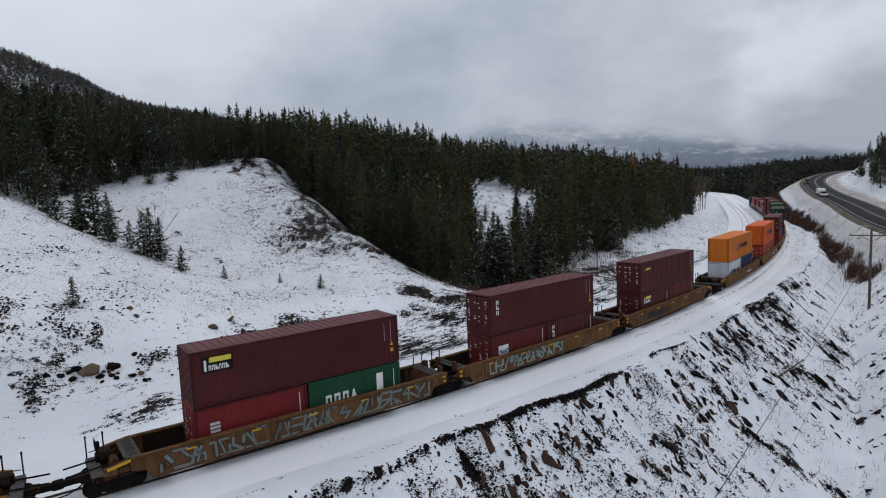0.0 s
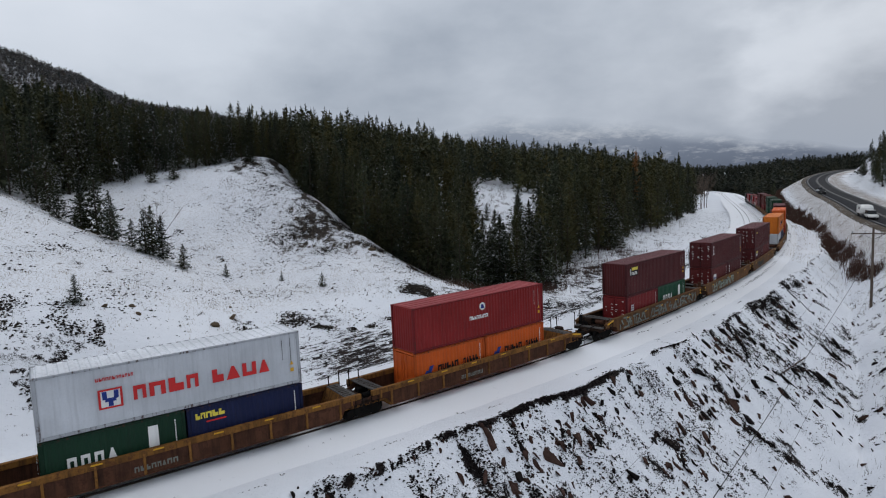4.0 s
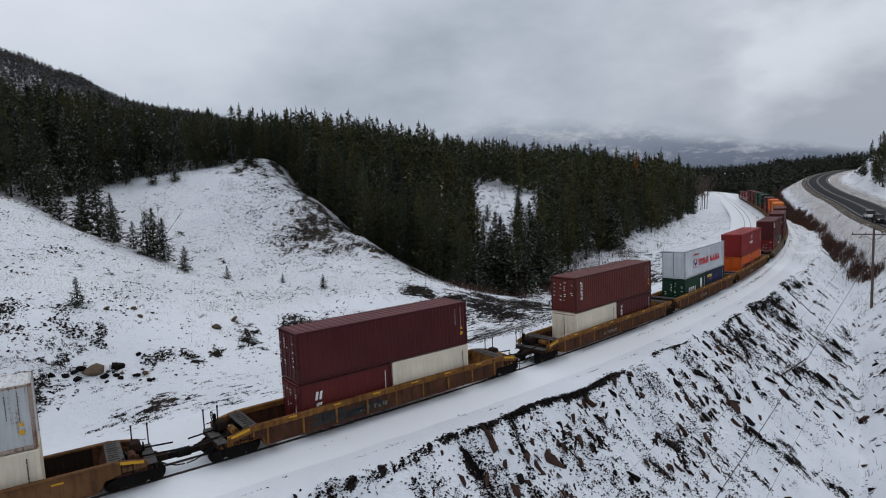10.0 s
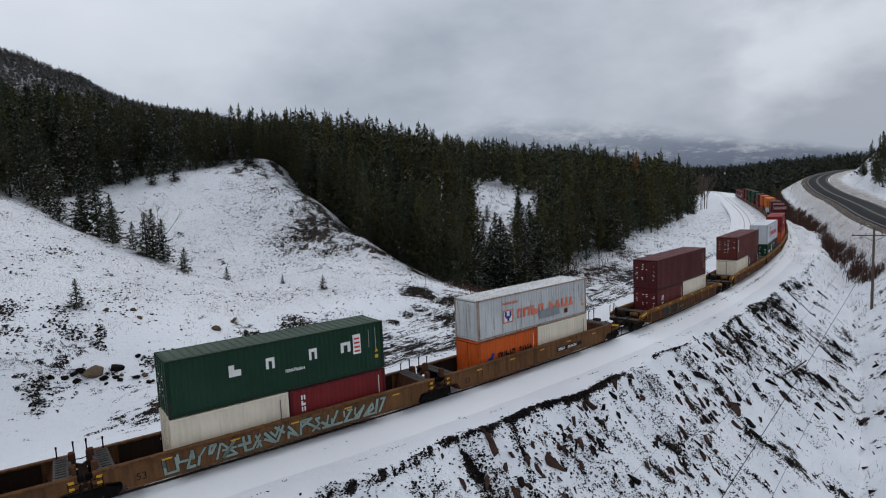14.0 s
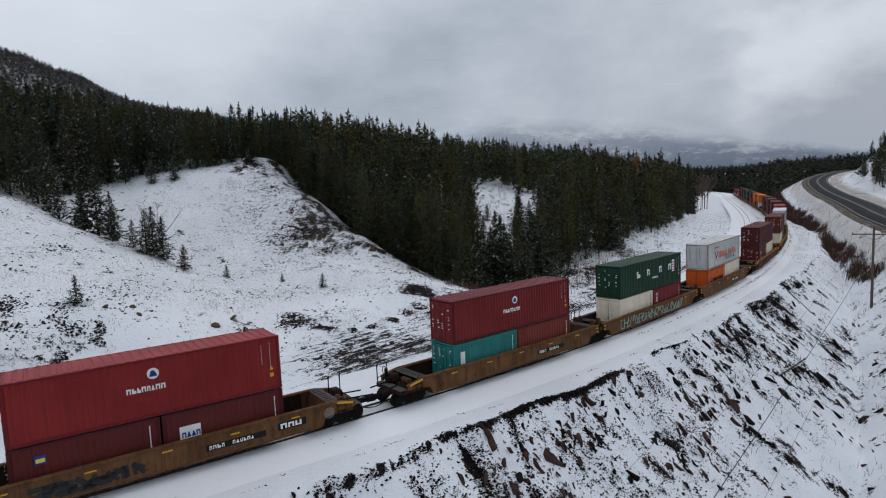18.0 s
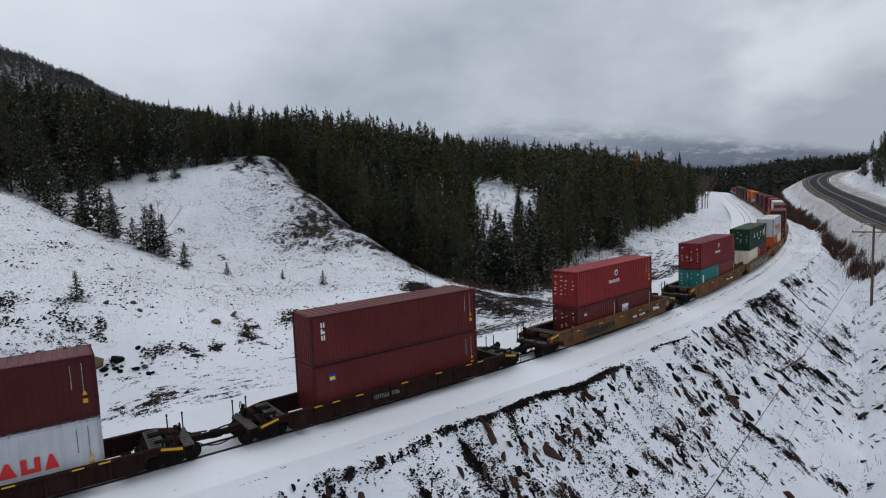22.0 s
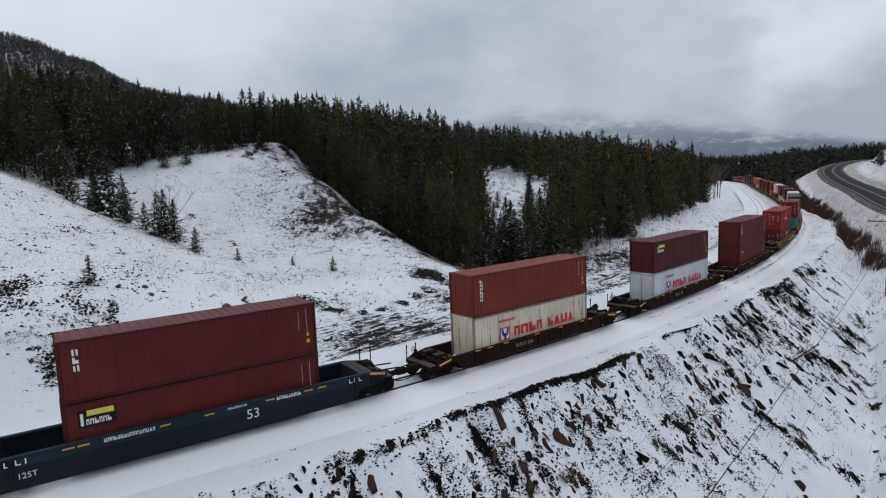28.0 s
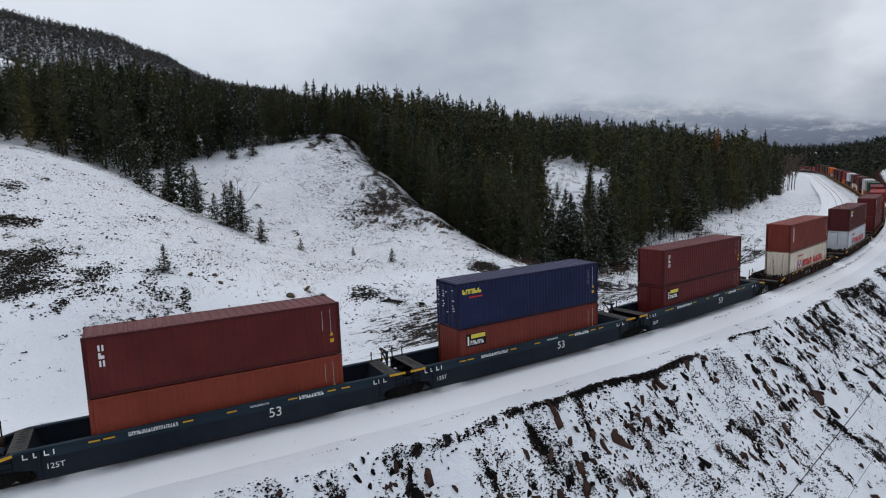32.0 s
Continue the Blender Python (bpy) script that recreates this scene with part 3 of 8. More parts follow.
def shoulder(s):
    """How far the level shoulder reaches to the right of the line."""
    return 5.3 + 0.25 * np.sin(s * 0.31) + 0.2 * np.sin(s * 0.83 + 1) + 2.0 * step(70, 115, s) - 3.2 * step(135, 195, s)


HILL_BEARING = [-70, -50, -43, -35.5, -33.8, -32.5, -30.5, -29, -27.1, -24.3, -21.5, -19, -15, -9]
HILL_TOP = [250, 252, 246, 222, 213, 201, 192, 173, 158, 147, 139, 128, 90, 40]


def far_hill(x, y):
    """The high wooded hill a kilometre off, left of the valley."""
    d = np.hypot(x, y)
    top = np.interp(np.degrees(np.arctan2(x, y)), HILL_BEARING, HILL_TOP)
    return 18 + (top - 18) * step(400, 1150, d) + wave(x, y, 260, 6) * 5 * step(500, 800, d)


def land(x, y, rough=True):
    """Height of the ground at arrays of points, with s and v."""
    x, y = np.asarray(x, float).ravel(), np.asarray(y, float).ravel()
    s, v = along(x, y)
    rz = np.interp(s, LS, LZ)
    far = np.hypot(x, y)
    k = np.minimum(1, 620 / np.maximum(far, 1))
    wild = LAND(x * k, y * k)
    wild = wild + wave(x, y, 23, 3) * 0.35 * step(60, 110, far) + wave(x, y, 90, 4) * 2.0 * step(250, 500, far)
    bed = rz - 0.36
    left = bed * (1 - step(8, 17, -v)) + wild * step(8, 17, -v)
    # right of the shoulder: rock fill down to the valley, then the road's bank
    e = v - shoulder(s)
    deep = 30.0 - 18.0 * step(88, 128, s) - 10.0 * step(128, 230, s)
    fall = np.where(e < deep / 0.9, 0.9 * e, deep + 0.32 * (e - deep / 0.9))
    fall = np.minimum(fall, deep + 3.6 + 0.02 * e)
    fall = fall - 0.5 * np.exp(-((e - 0.2) / 0.7) ** 2) * 0.5
    right = bed - np.maximum(fall, 0)
    q, qz = off_road(x, y)
    bank = qz - 0.12 - np.maximum(0, (-q - ROAD_HALF - 1.0)) * np.interp(far, [100, 135, 200, 270], [0.85, 0.85, 0.85, 0.6])
    right = np.where(q < ROAD_HALF + 1.5, np.maximum(right, bank), right)
    cut = qz - 0.3 + np.maximum(0, q - ROAD_HALF - 8.5) * 1.05 * step(130, 200, far) + 0.05 * np.maximum(0, q - ROAD_HALF - 5)
    cut = np.minimum(cut, qz + 36 + 6 * wave(x, y, 70, 8))
    right = np.where(q >= ROAD_HALF + 1.5, np.maximum(cut, right * 0 + qz - 0.3), right)
    z = np.where(v < 0, left, right)
    # far away the valley floor takes over on the right
    z = z * (1 - step(620, 900, far)) + step(620, 900, far) * (np.where(v < 0, wild, 9.0 + 0.025 * np.minimum(x, 500)) + wave(x, y, 300, 5) * 3)
    z = np.where((v < 0) & (far > 400) & (x < -60), np.maximum(z, far_hill(x, y)), z)
    if rough:
        talus = step(0.0, 1.5, e) * (1 - step(18, 30, e)) * (v > 0) * (q < -ROAD_HALF - 2)
        z = z + talus * (wave(x, y, 3.3, 11) * 0.22 + wave(x, y, 9, 12) * 0.3)
        z = z + step(16, 26, -v) * (1 - step(90, 160, far)) * (wave(x, y, 2.6, 13) * 0.07 + wave(x, y, 7, 14) * 0.13)
        z = z + step(5, 12, -v) * (1 - step(16, 26, -v)) * wave(x, y, 5, 15) * 0.07
    return z, s, v


def land_z(x, y):
    return float(land(np.array([x]), np.array([y]))[0][0])


def fill_grain(s, e):
    """Where broken stone shows through the snow on the fill, in streaks that run downhill."""
    thick = 0.5 * np.exp(-((s - 13) / 5) ** 2) + 0.35 * np.exp(-((s - 45) / 16) ** 2 - ((e - 1.5) / 3.5) ** 2) + 0.2 * np.exp(-((s - 24) / 6) ** 2) - 0.35 * step(7, 13, e) - 0.3 * step(62, 85, s)
    return wave(s * 1.3 - 0.5 * e, e * 0.75, 4, 52) + 0.6 * wave(s, e, 9, 53) + thick


def rim_dark(s):
    """How much of the shoulder's rim is bare of snow."""
    return np.interp(s, [-10, 6, 10, 27.5, 29.5, 41, 45, 60, 78, 100, 130], [0.2, 0.22, 0.5, 1.0, 0.15, 0.2, 0.42, 0.55, 0.5, 0.4, 0.3])


# strokes of bare dark gravel on the fill: distance along the line and below the shoulder at both ends, half width
RIM_STROKES = [(16.6, 0.4, 27.2, 0.3, 0.17), (11.8, 0.4, 15.6, 0.4, 0.10), (33.7, 0.3, 39.2, 0.2, 0.09), (55.8, 0.6, 66.0, 0.9, 0.36), (59.2, 1.1, 60.8, 3.8, 0.48), (62.0, 0.9, 64.5, 2.6, 0.4), (70.0, 0.6, 79.0, 1.2, 0.35), (4.0, 0.6, 11.0, 0.5, 0.12), (47.0, 0.5, 45.6, 2.8, 0.42), (51.0, 0.6, 52.0, 2.8, 0.34), (37.9, 0.8, 38.3, 2.5, 0.18)]
FALL_STROKES = [(48.0, 1.0, 51.1, 3.2, 0.37), (37.1, 6.3, 38.4, 8.8, 0.36), (52.2, 5.2, 55.5, 8.1, 0.2), (65.7, 5.9, 67.8, 7.9, 0.5), (75.4, 6.4, 73.3, 8.2, 0.25), (13.1, 0.9, 13.2, 2.9, 0.42), (16.8, 0.6, 16.1, 3.0, 0.3), (23.1, 1.5, 23.7, 3.1, 0.11), (27.6, 3.7, 28.5, 5.7, 0.14), (20.1, 2.0, 20.0, 3.9, 0.12), (29.1, 0.3, 28.7, 1.8, 0.14), (38.3, 2.5, 37.3, 5.9, 0.16), (40.2, 10.6, 41.8, 11.9, 0.35), (54.3, 10.3, 51.0, 12.9, 0.22), (9.0, 1.2, 9.3, 3.4, 0.3), (5.0, 1.4, 5.6, 4.0, 0.3)]
STROKES = RIM_STROKES + FALL_STROKES
_r = random.Random(41)
for _ in range(46):
    _s, _e, _l = _r.uniform(3, 84), _r.uniform(0.6, 9.0), _r.uniform(0.5, 1.5)
    STROKES.append((_s, _e, _s + 0.4 * _l, _e + _l, _r.uniform(0.07, 0.22)))


# bare spots of the pit and of the flat before it: place, size, how bare
BARE_FLAT = [(-30, 46.5, 4.0, 0.25), (-22.5, 104, 5, 0.3), (5, 69, 5.0, 0.9), (0, 64, 3.0, 0.75), (10, 74, 4.5, 0.9), (9, 84, 5.5, 0.8), (16, 96, 5.0, 0.8), (4, 74.5, 3.5, 0.75), (23, 106, 4.5, 0.7), (-35, 113.5, 3.0, 0.6), (27, 44.5, 1.8, 0.5), (41, 66, 2.0, 0.45), (22, 47, 4, 0.35), (40, 58, 3.0, 0.5)]
BARE_PIT = [(-49.5, 53.3, 2.2, 0.62), (-43.2, 47.0, 2.6, 0.58), (-41.0, 44.0, 2.4, 0.55), (-55.0, 60.0, 2.0, 0.55), (-2.9, 71.8, 2.4, 0.85), (0.8, 70.0, 2.4, 0.7), (-3.5, 65.0, 1.4, 0.5), (-7.0, 61.5, 1.2, 0.45), (-20.5, 94.5, 6.0, 0.75), (-24, 100, 4.0, 0.55), (-15.5, 90, 4.5, 0.6), (-10, 88.5, 3.5, 0.55), (-5, 73, 3.0, 0.5), (-9, 81, 3.5, 0.4), (-31, 43.5, 3.0, 0.45), (-36, 46, 3.5, 0.4), (-46, 47, 7.0, 0.5), (-43, 40, 6, 0.5), (-29.5, 44, 2.2, 0.5), (-24, 48.5, 1.6, 0.5), (-36, 113, 5, 0.6), (-18.5, 54.5, 1.5, 0.5), (-13.2, 62.5, 2.4, 0.5)]


def build_ground():
    """One sheet, finer where it is near and in view, out to the horizon."""
    az = np.radians(np.concatenate([np.arange(-180, -52, 4.0), np.arange(-52, 46, 0.22), np.arange(46, 180, 4.0)]))
    rr = np.concatenate([[0.05, 1.5, 3.0, 5.0, 7.0], np.exp(np.arange(math.log(8.5), math.log(4600.0), 0.0122))])
    a, r = np.meshgrid(az, rr)
    x, y = (np.sin(a) * r).ravel(), (np.cos(a) * r).ravel()
    z, s, v = land(x, y)
    na, nr = len(az), len(rr)
    i = np.arange(nr - 1)[:, None] * na + np.arange(na)[None]
    j = np.arange(nr - 1)[:, None] * na + (np.arange(na)[None] + 1) % na
    quads = np.stack([i, j, j + na, i + na], -1).reshape(-1, 4)
    verts = np.column_stack([x, y, z])
    me = mesh_np("ground", verts, quads, M["ground"])
    me.polygons.foreach_set("use_smooth", np.ones(len(quads), bool))
    q, _ = off_road(x, y)
    e = v - shoulder(s)
    far = np.hypot(x, y)
    soil = np.full(len(x), -0.25)
    soil = np.maximum(soil, np.where((v > 0) & (q < -ROAD_HALF - 1), step(0.2, 1.0, e) * np.clip(0.24 * fill_grain(s, e) + 0.03, -0.2, 0.24), -1))
    for sa, ea, sb, eb, w in STROKES:
        near = (s > min(sa, sb) - 3 * w - 1) & (s < max(sa, sb) + 3 * w + 1) & (e < max(ea, eb) + 3 * w + 1) & (v > 0)
        ds, de = sb - sa, eb - ea
        t = np.clip(((s[near] - sa) * ds + (e[near] - ea) * de) / (ds * ds + de * de), 0, 1)
        d2 = ((s[near] - sa - t * ds) ** 2 + (e[near] - ea - t * de) ** 2) / (w * (1.1 - 0.5 * t)) ** 2
        soil[near] = np.maximum(soil[near], 0.66 * np.exp(-d2 ** 0.75) * (0.62 + 0.7 * wave(x[near], y[near], 1.3, 74) + 0.35 * wave(x[near], y[near], 0.5, 75)))
    crumb = np.clip(wave(x, y, 5, 21) * 0.35 + wave(x, y, 0.9, 22) * 0.3 + rim_dark(s), 0, 1)
    soil = np.maximum(soil, np.where(v > 0, 0.85 * np.exp(-np.where(e < 0.2, ((e - 0.2) / 0.2) ** 2, ((e - 0.2) / 0.42) ** 2)) * crumb - 0.12, -1))
    soil = np.maximum(soil, np.maximum((0.06 + 0.22 * step(-2, 22, s) + 0.18 * wave(x, y, 19, 72)), 0.42 * np.exp(-((s - 0.2) / 4.6) ** 2 - ((v + 16.9) / 1.5) ** 2) * (0.72 + 0.55 * wave(s * 0.3, v, 1.1, 76))) * step(6.5, 9.5, -v) * (1 - step(17, 25, -v - 10 * step(60, 85, s))) * (s > -40) * (1 - 0.5 * step(92, 122, s)) * (s < 260))
    soil = np.maximum(soil, (0.07 + 0.15 * wave(x, y, 13, 73)) * step(18, 26, -v) * (1 - step(60, 130, far - 30)))
    for bx, by, br, amt in BARE_FLAT + BARE_PIT:
        soil = np.maximum(soil, 0.62 * amt * (0.8 + 0.6 * wave(x, y, 1.5, 81)) * np.exp(-(((x - bx) ** 2 + (y - by) ** 2) / (1.25 * br) ** 2) ** 0.75))
    # the brow of the pit's flank
    brow = [(-33, 116.5), (-22, 102.5), (-13.2, 93.5), (-7.2, 91.5), (-2.4, 87.5)]
    for (x0, y0), (x1, y1) in zip(brow[:-1], brow[1:]):
        t = np.clip(((x - x0) * (x1 - x0) + (y - y0) * (y1 - y0)) / ((x1 - x0) ** 2 + (y1 - y0) ** 2), 0, 1)
        soil = np.maximum(soil, 0.5 * (0.6 + 0.7 * wave(x, y, 4, 82)) * np.exp(-((x - x0 - t * (x1 - x0)) ** 2 + (y - y0 - t * (y1 - y0)) ** 2) / 2.0 ** 2))
    soil = np.where((q > ROAD_HALF) & (v > 0), np.where(q > ROAD_HALF + 7, 0.06 + 0.26 * wave(x, y, 9, 83), 0.16 + 0.1 * wave(x, y, 4, 84)), soil)
    soil = np.where(far > 550, np.where(x < -60, 0.25, 0.2), soil)
    grass = np.clip(step(24, 32, -v) * (1 - step(100, 150, far)) * 0.5 + np.where((q < -ROAD_HALF) & (q > -40) & (v > 4), 0.55 * step(-12.5, -8, q) + 0.25 * step(-20, -14, q), 0) + np.where((q > ROAD_HALF) & (v > 4), 1.0 - 0.5 * step(ROAD_HALF + 3, ROAD_HALF + 7, q), 0), 0, 1)
    al = np.column_stack([s * 0.95, v * 0.36, z * 0.36])
    flat = (v < 0)[:, None]
    side = (q > ROAD_HALF) | ((v > 0) & (z > np.interp(s, LS, LZ) - 0.36 - 0.9 * np.maximum(e, 0) + 1.0))
    soil = np.where(side & (q < ROAD_HALF), 0.1 + 0.12 * wave(x, y, 6, 85), soil)
    al = np.where(side[:, None], np.column_stack([x, y, z]) * 0.35, al)
    fine = 1 - step(52, 70, s)
    al = np.where(flat, np.column_stack([s * (0.22 + 0.33 * fine), v * (1.7 + 1.65 * fine), z * 0.3]), al)
    al = np.where((v < -21)[:, None], np.column_stack([x, y, z]) * 0.55, al)
    me.attributes.new("soil", "FLOAT", "POINT").data.foreach_set("value", soil.astype(np.float32))
    me.attributes.new("grass", "FLOAT", "POINT").data.foreach_set("value", grass.astype(np.float32))
    me.attributes.new("along", "FLOAT_VECTOR", "POINT").data.foreach_set("vector", al.astype(np.float32).ravel())
    tagged(new("ground", me), "snow-covered ground with bare dark soil and rocks", "ground", kind="structure")


build_ground()


def ribbon(name, pts, lefts, half, z_up, thick, material, label, kind="structure", category=""):
    """A flat strip with thickness along a line."""
    v, fcs = [], []
    for p, l in zip(pts, lefts):
        for side, dz in ((half, z_up), (-half, z_up), (-half - 0.3, z_up - thick), (half + 0.3, z_up - thick)):
            v.append((p[0] + l[0] * side, p[1] + l[1] * side, p[2] + dz))
    for i in range(len(pts) - 1):
        a = 4 * i
        for k in range(4):
            fcs.append((a + k, a + (k + 1) % 4, a + 4 + (k + 1) % 4, a + 4 + k))
    ob = new(name, mesh_np(name, v, fcs, material))
    return tagged(ob, label, category or name, kind=kind)


def build_road():
    left = np.column_stack([-RT[:, 1], RT[:, 0]])
    centre = RP.copy()
    centre[:, :2] -= left * 0.6
    ribbon("road", centre, left, ROAD_HALF - 0.6, 0.02, 0.5, M["asphalt"], "wet dark asphalt highway curving between snowy banks", category="road")
    for off, mat, w in ((-0.48, "road_yellow", 0.04), (-0.72, "road_yellow", 0.04), (3.1, "road_white", 0.045), (-4.3, "road_white", 0.045)):
        p = RP.copy()
        p[:, :2] += left * off
        ribbon("road_line", p, left, w, 0.035, 0.01, M[mat], "painted road line", category="road marking")
    verge = RP.copy()
    verge[:, :2] += left * (ROAD_HALF - 0.35)
    ribbon("road_verge", verge, left, 1.0, -0.01, 0.5, M["verge"], "brown gravel and dry grass along the road's edge", category="road verge")


build_road()


def build_track(s0, s1, shift, name, label):
    """Ballast bed, sleepers and two rails; shift(s) is the distance to the right of the line."""
    t = thing(name, label, "railway track", kind="structure")
    ss = np.arange(s0, s1, 2.0)
    v, fcs = [], []
    rnd = random.Random(5)
    prof = [(-4.2, -0.46), (-2.8, -0.30), (-1.7, -0.1), (-0.95, 0.06), (0.95, 0.06), (1.7, -0.1), (2.8, -0.30), (4.2, -0.46)]
    for s in ss:
        for off, dz in prof:
            j = rnd.uniform(-0.12, 0.12) if abs(off) > 1 else 0
            p = line_at(s, shift(s) + off + j)
            v.append((p.x, p.y, p.z + dz + max(-1.7, min(1.7, off)) * CANT * (1.0 if abs(off) < 2 else 0.4)))
    n = len(prof)
    for i in range(len(ss) - 1):
        for k in range(n - 1):
            fcs.append((i * n + k, i * n + k + 1, (i + 1) * n + k + 1, (i + 1) * n + k))
    part("ballast", mesh_np("ballast", v, fcs, M["bed"]), None, t, "snow-dusted ballast")
    for side in (-0.7175, 0.7175):
        v, fcs = [], []
        for s in ss:
            for off, dz in ((-0.036, 0.15), (0.036, 0.15), (0.07, -0.03), (-0.07, -0.03)):
                p = line_at(s, shift(s) + side + off)
                v.append((p.x, p.y, p.z + dz + side * CANT))
        for i in range(len(ss) - 1):
            for k in range(4):
                fcs.append((4 * i + k, 4 * i + (k + 1) % 4, 4 * i + 4 + (k + 1) % 4, 4 * i + 4 + k))
        part("rail", mesh_np("rail", v, fcs, M["steel_rail"]), None, t, "worn steel rail")
    bm = bmesh.new()
    box_bm(bm, 0, 0, 0, 0.23, 2.6, 0.2)
    sl = bm_mesh("sleeper", bm, M["wood_grey"])
    s, count = max(s0, -70.0), 0
    while s < min(s1, -55) and count < 40:
        p = line_at(s, shift(s))
        h = float(np.interp(s, LS, LH))
        part("sleeper", sl, None, t, at=Matrix.Translation((p.x, p.y, p.z - 0.172)) @ Euler((CANT, 0, h)).to_matrix().to_4x4())
        s += 0.56
        count += 1
    return t


k = Mat("snowy_ballast", 0.9)
_p = k.position()
_f = k.ramp(k.math("ADD", k.math("MULTIPLY", k.noise(_p, 0.8, 5, 0.65), 0.5), k.math("MULTIPLY", k.noise(_p, 6.0, 6, 0.75), 0.5)), [(0.62, 0.0), (0.68, 1.0)])
k.colour(k.mix(_f, (0.78, 0.795, 0.825), (0.055, 0.048, 0.043)))
k.bump(k.noise(_p, 12, 5, 0.7), 0.5, 0.06)
M["bed"] = k.m
build_track(-70, 640, lambda s: 0.0, "main_track", "snow-dusted railway track on a ballast bed")
build_track(120, 640, lambda s: -7.0 + 2.4 * float(step(420, 640, s)), "siding_track", "snow-covered siding beside the main track")

# ---------------------------------------------------------------- containers
CW = 2.438
MOVING = []  # (thing, distance along the line at 23 s, local offset)


def side_panel_bm(length, height, wave_len, depth, inset):
    """Corrugated wall in the plane y = 0, ribs towards +y."""
    def build(bm):
        n = max(3, int((length - 0.3) / wave_len))
        w = (length - 0.3) / n
        xs = []
        for i in range(n):
            x0 = -length / 2 + 0.15 + i * w
            xs += [(x0, 0), (x0 + w * 0.28, 0), (x0 + w * 0.5, depth), (x0 + w * 0.78, depth)]
        xs.append((length / 2 - 0.15, 0))
        lo, hi = inset, height - inset
        a = [bm.verts.new((x, y, lo)) for x, y in xs]
        b = [bm.verts.new((x, y, hi)) for x, y in xs]
        for i in range(len(xs) - 1):
            bm.faces.new((a[i + 1], a[i], b[i], b[i + 1]))
    return build


def roof_bm(length):
    def build(bm):
        n = int((length - 0.4) / 0.42)
        w = (length - 0.4) / n
        rows = []
        xs = [(-length / 2 + 0.05, 0.0)]
        for i in range(n):
            x0 = -length / 2 + 0.2 + i * w
            xs += [(x0, 0), (x0 + w * 0.12, 0.05), (x0 + w * 0.6, 0.05), (x0 + w * 0.72, 0)]
        xs.append((length / 2 - 0.05, 0.0))
        for x, z in xs:
            rows.append([bm.verts.new((x, -CW / 2 + 0.06, -0.004)), bm.verts.new((x, -CW / 2 + 0.14, z)), bm.verts.new((x, CW / 2 - 0.14, z)), bm.verts.new((x, CW / 2 - 0.06, -0.004))])
        for p, q in zip(rows[:-1], rows[1:]):
            for k in range(3):
                bm.faces.new((p[k], q[k], q[k + 1], p[k + 1]))
        bmesh.ops.recalc_face_normals(bm, faces=bm.faces)
    return build


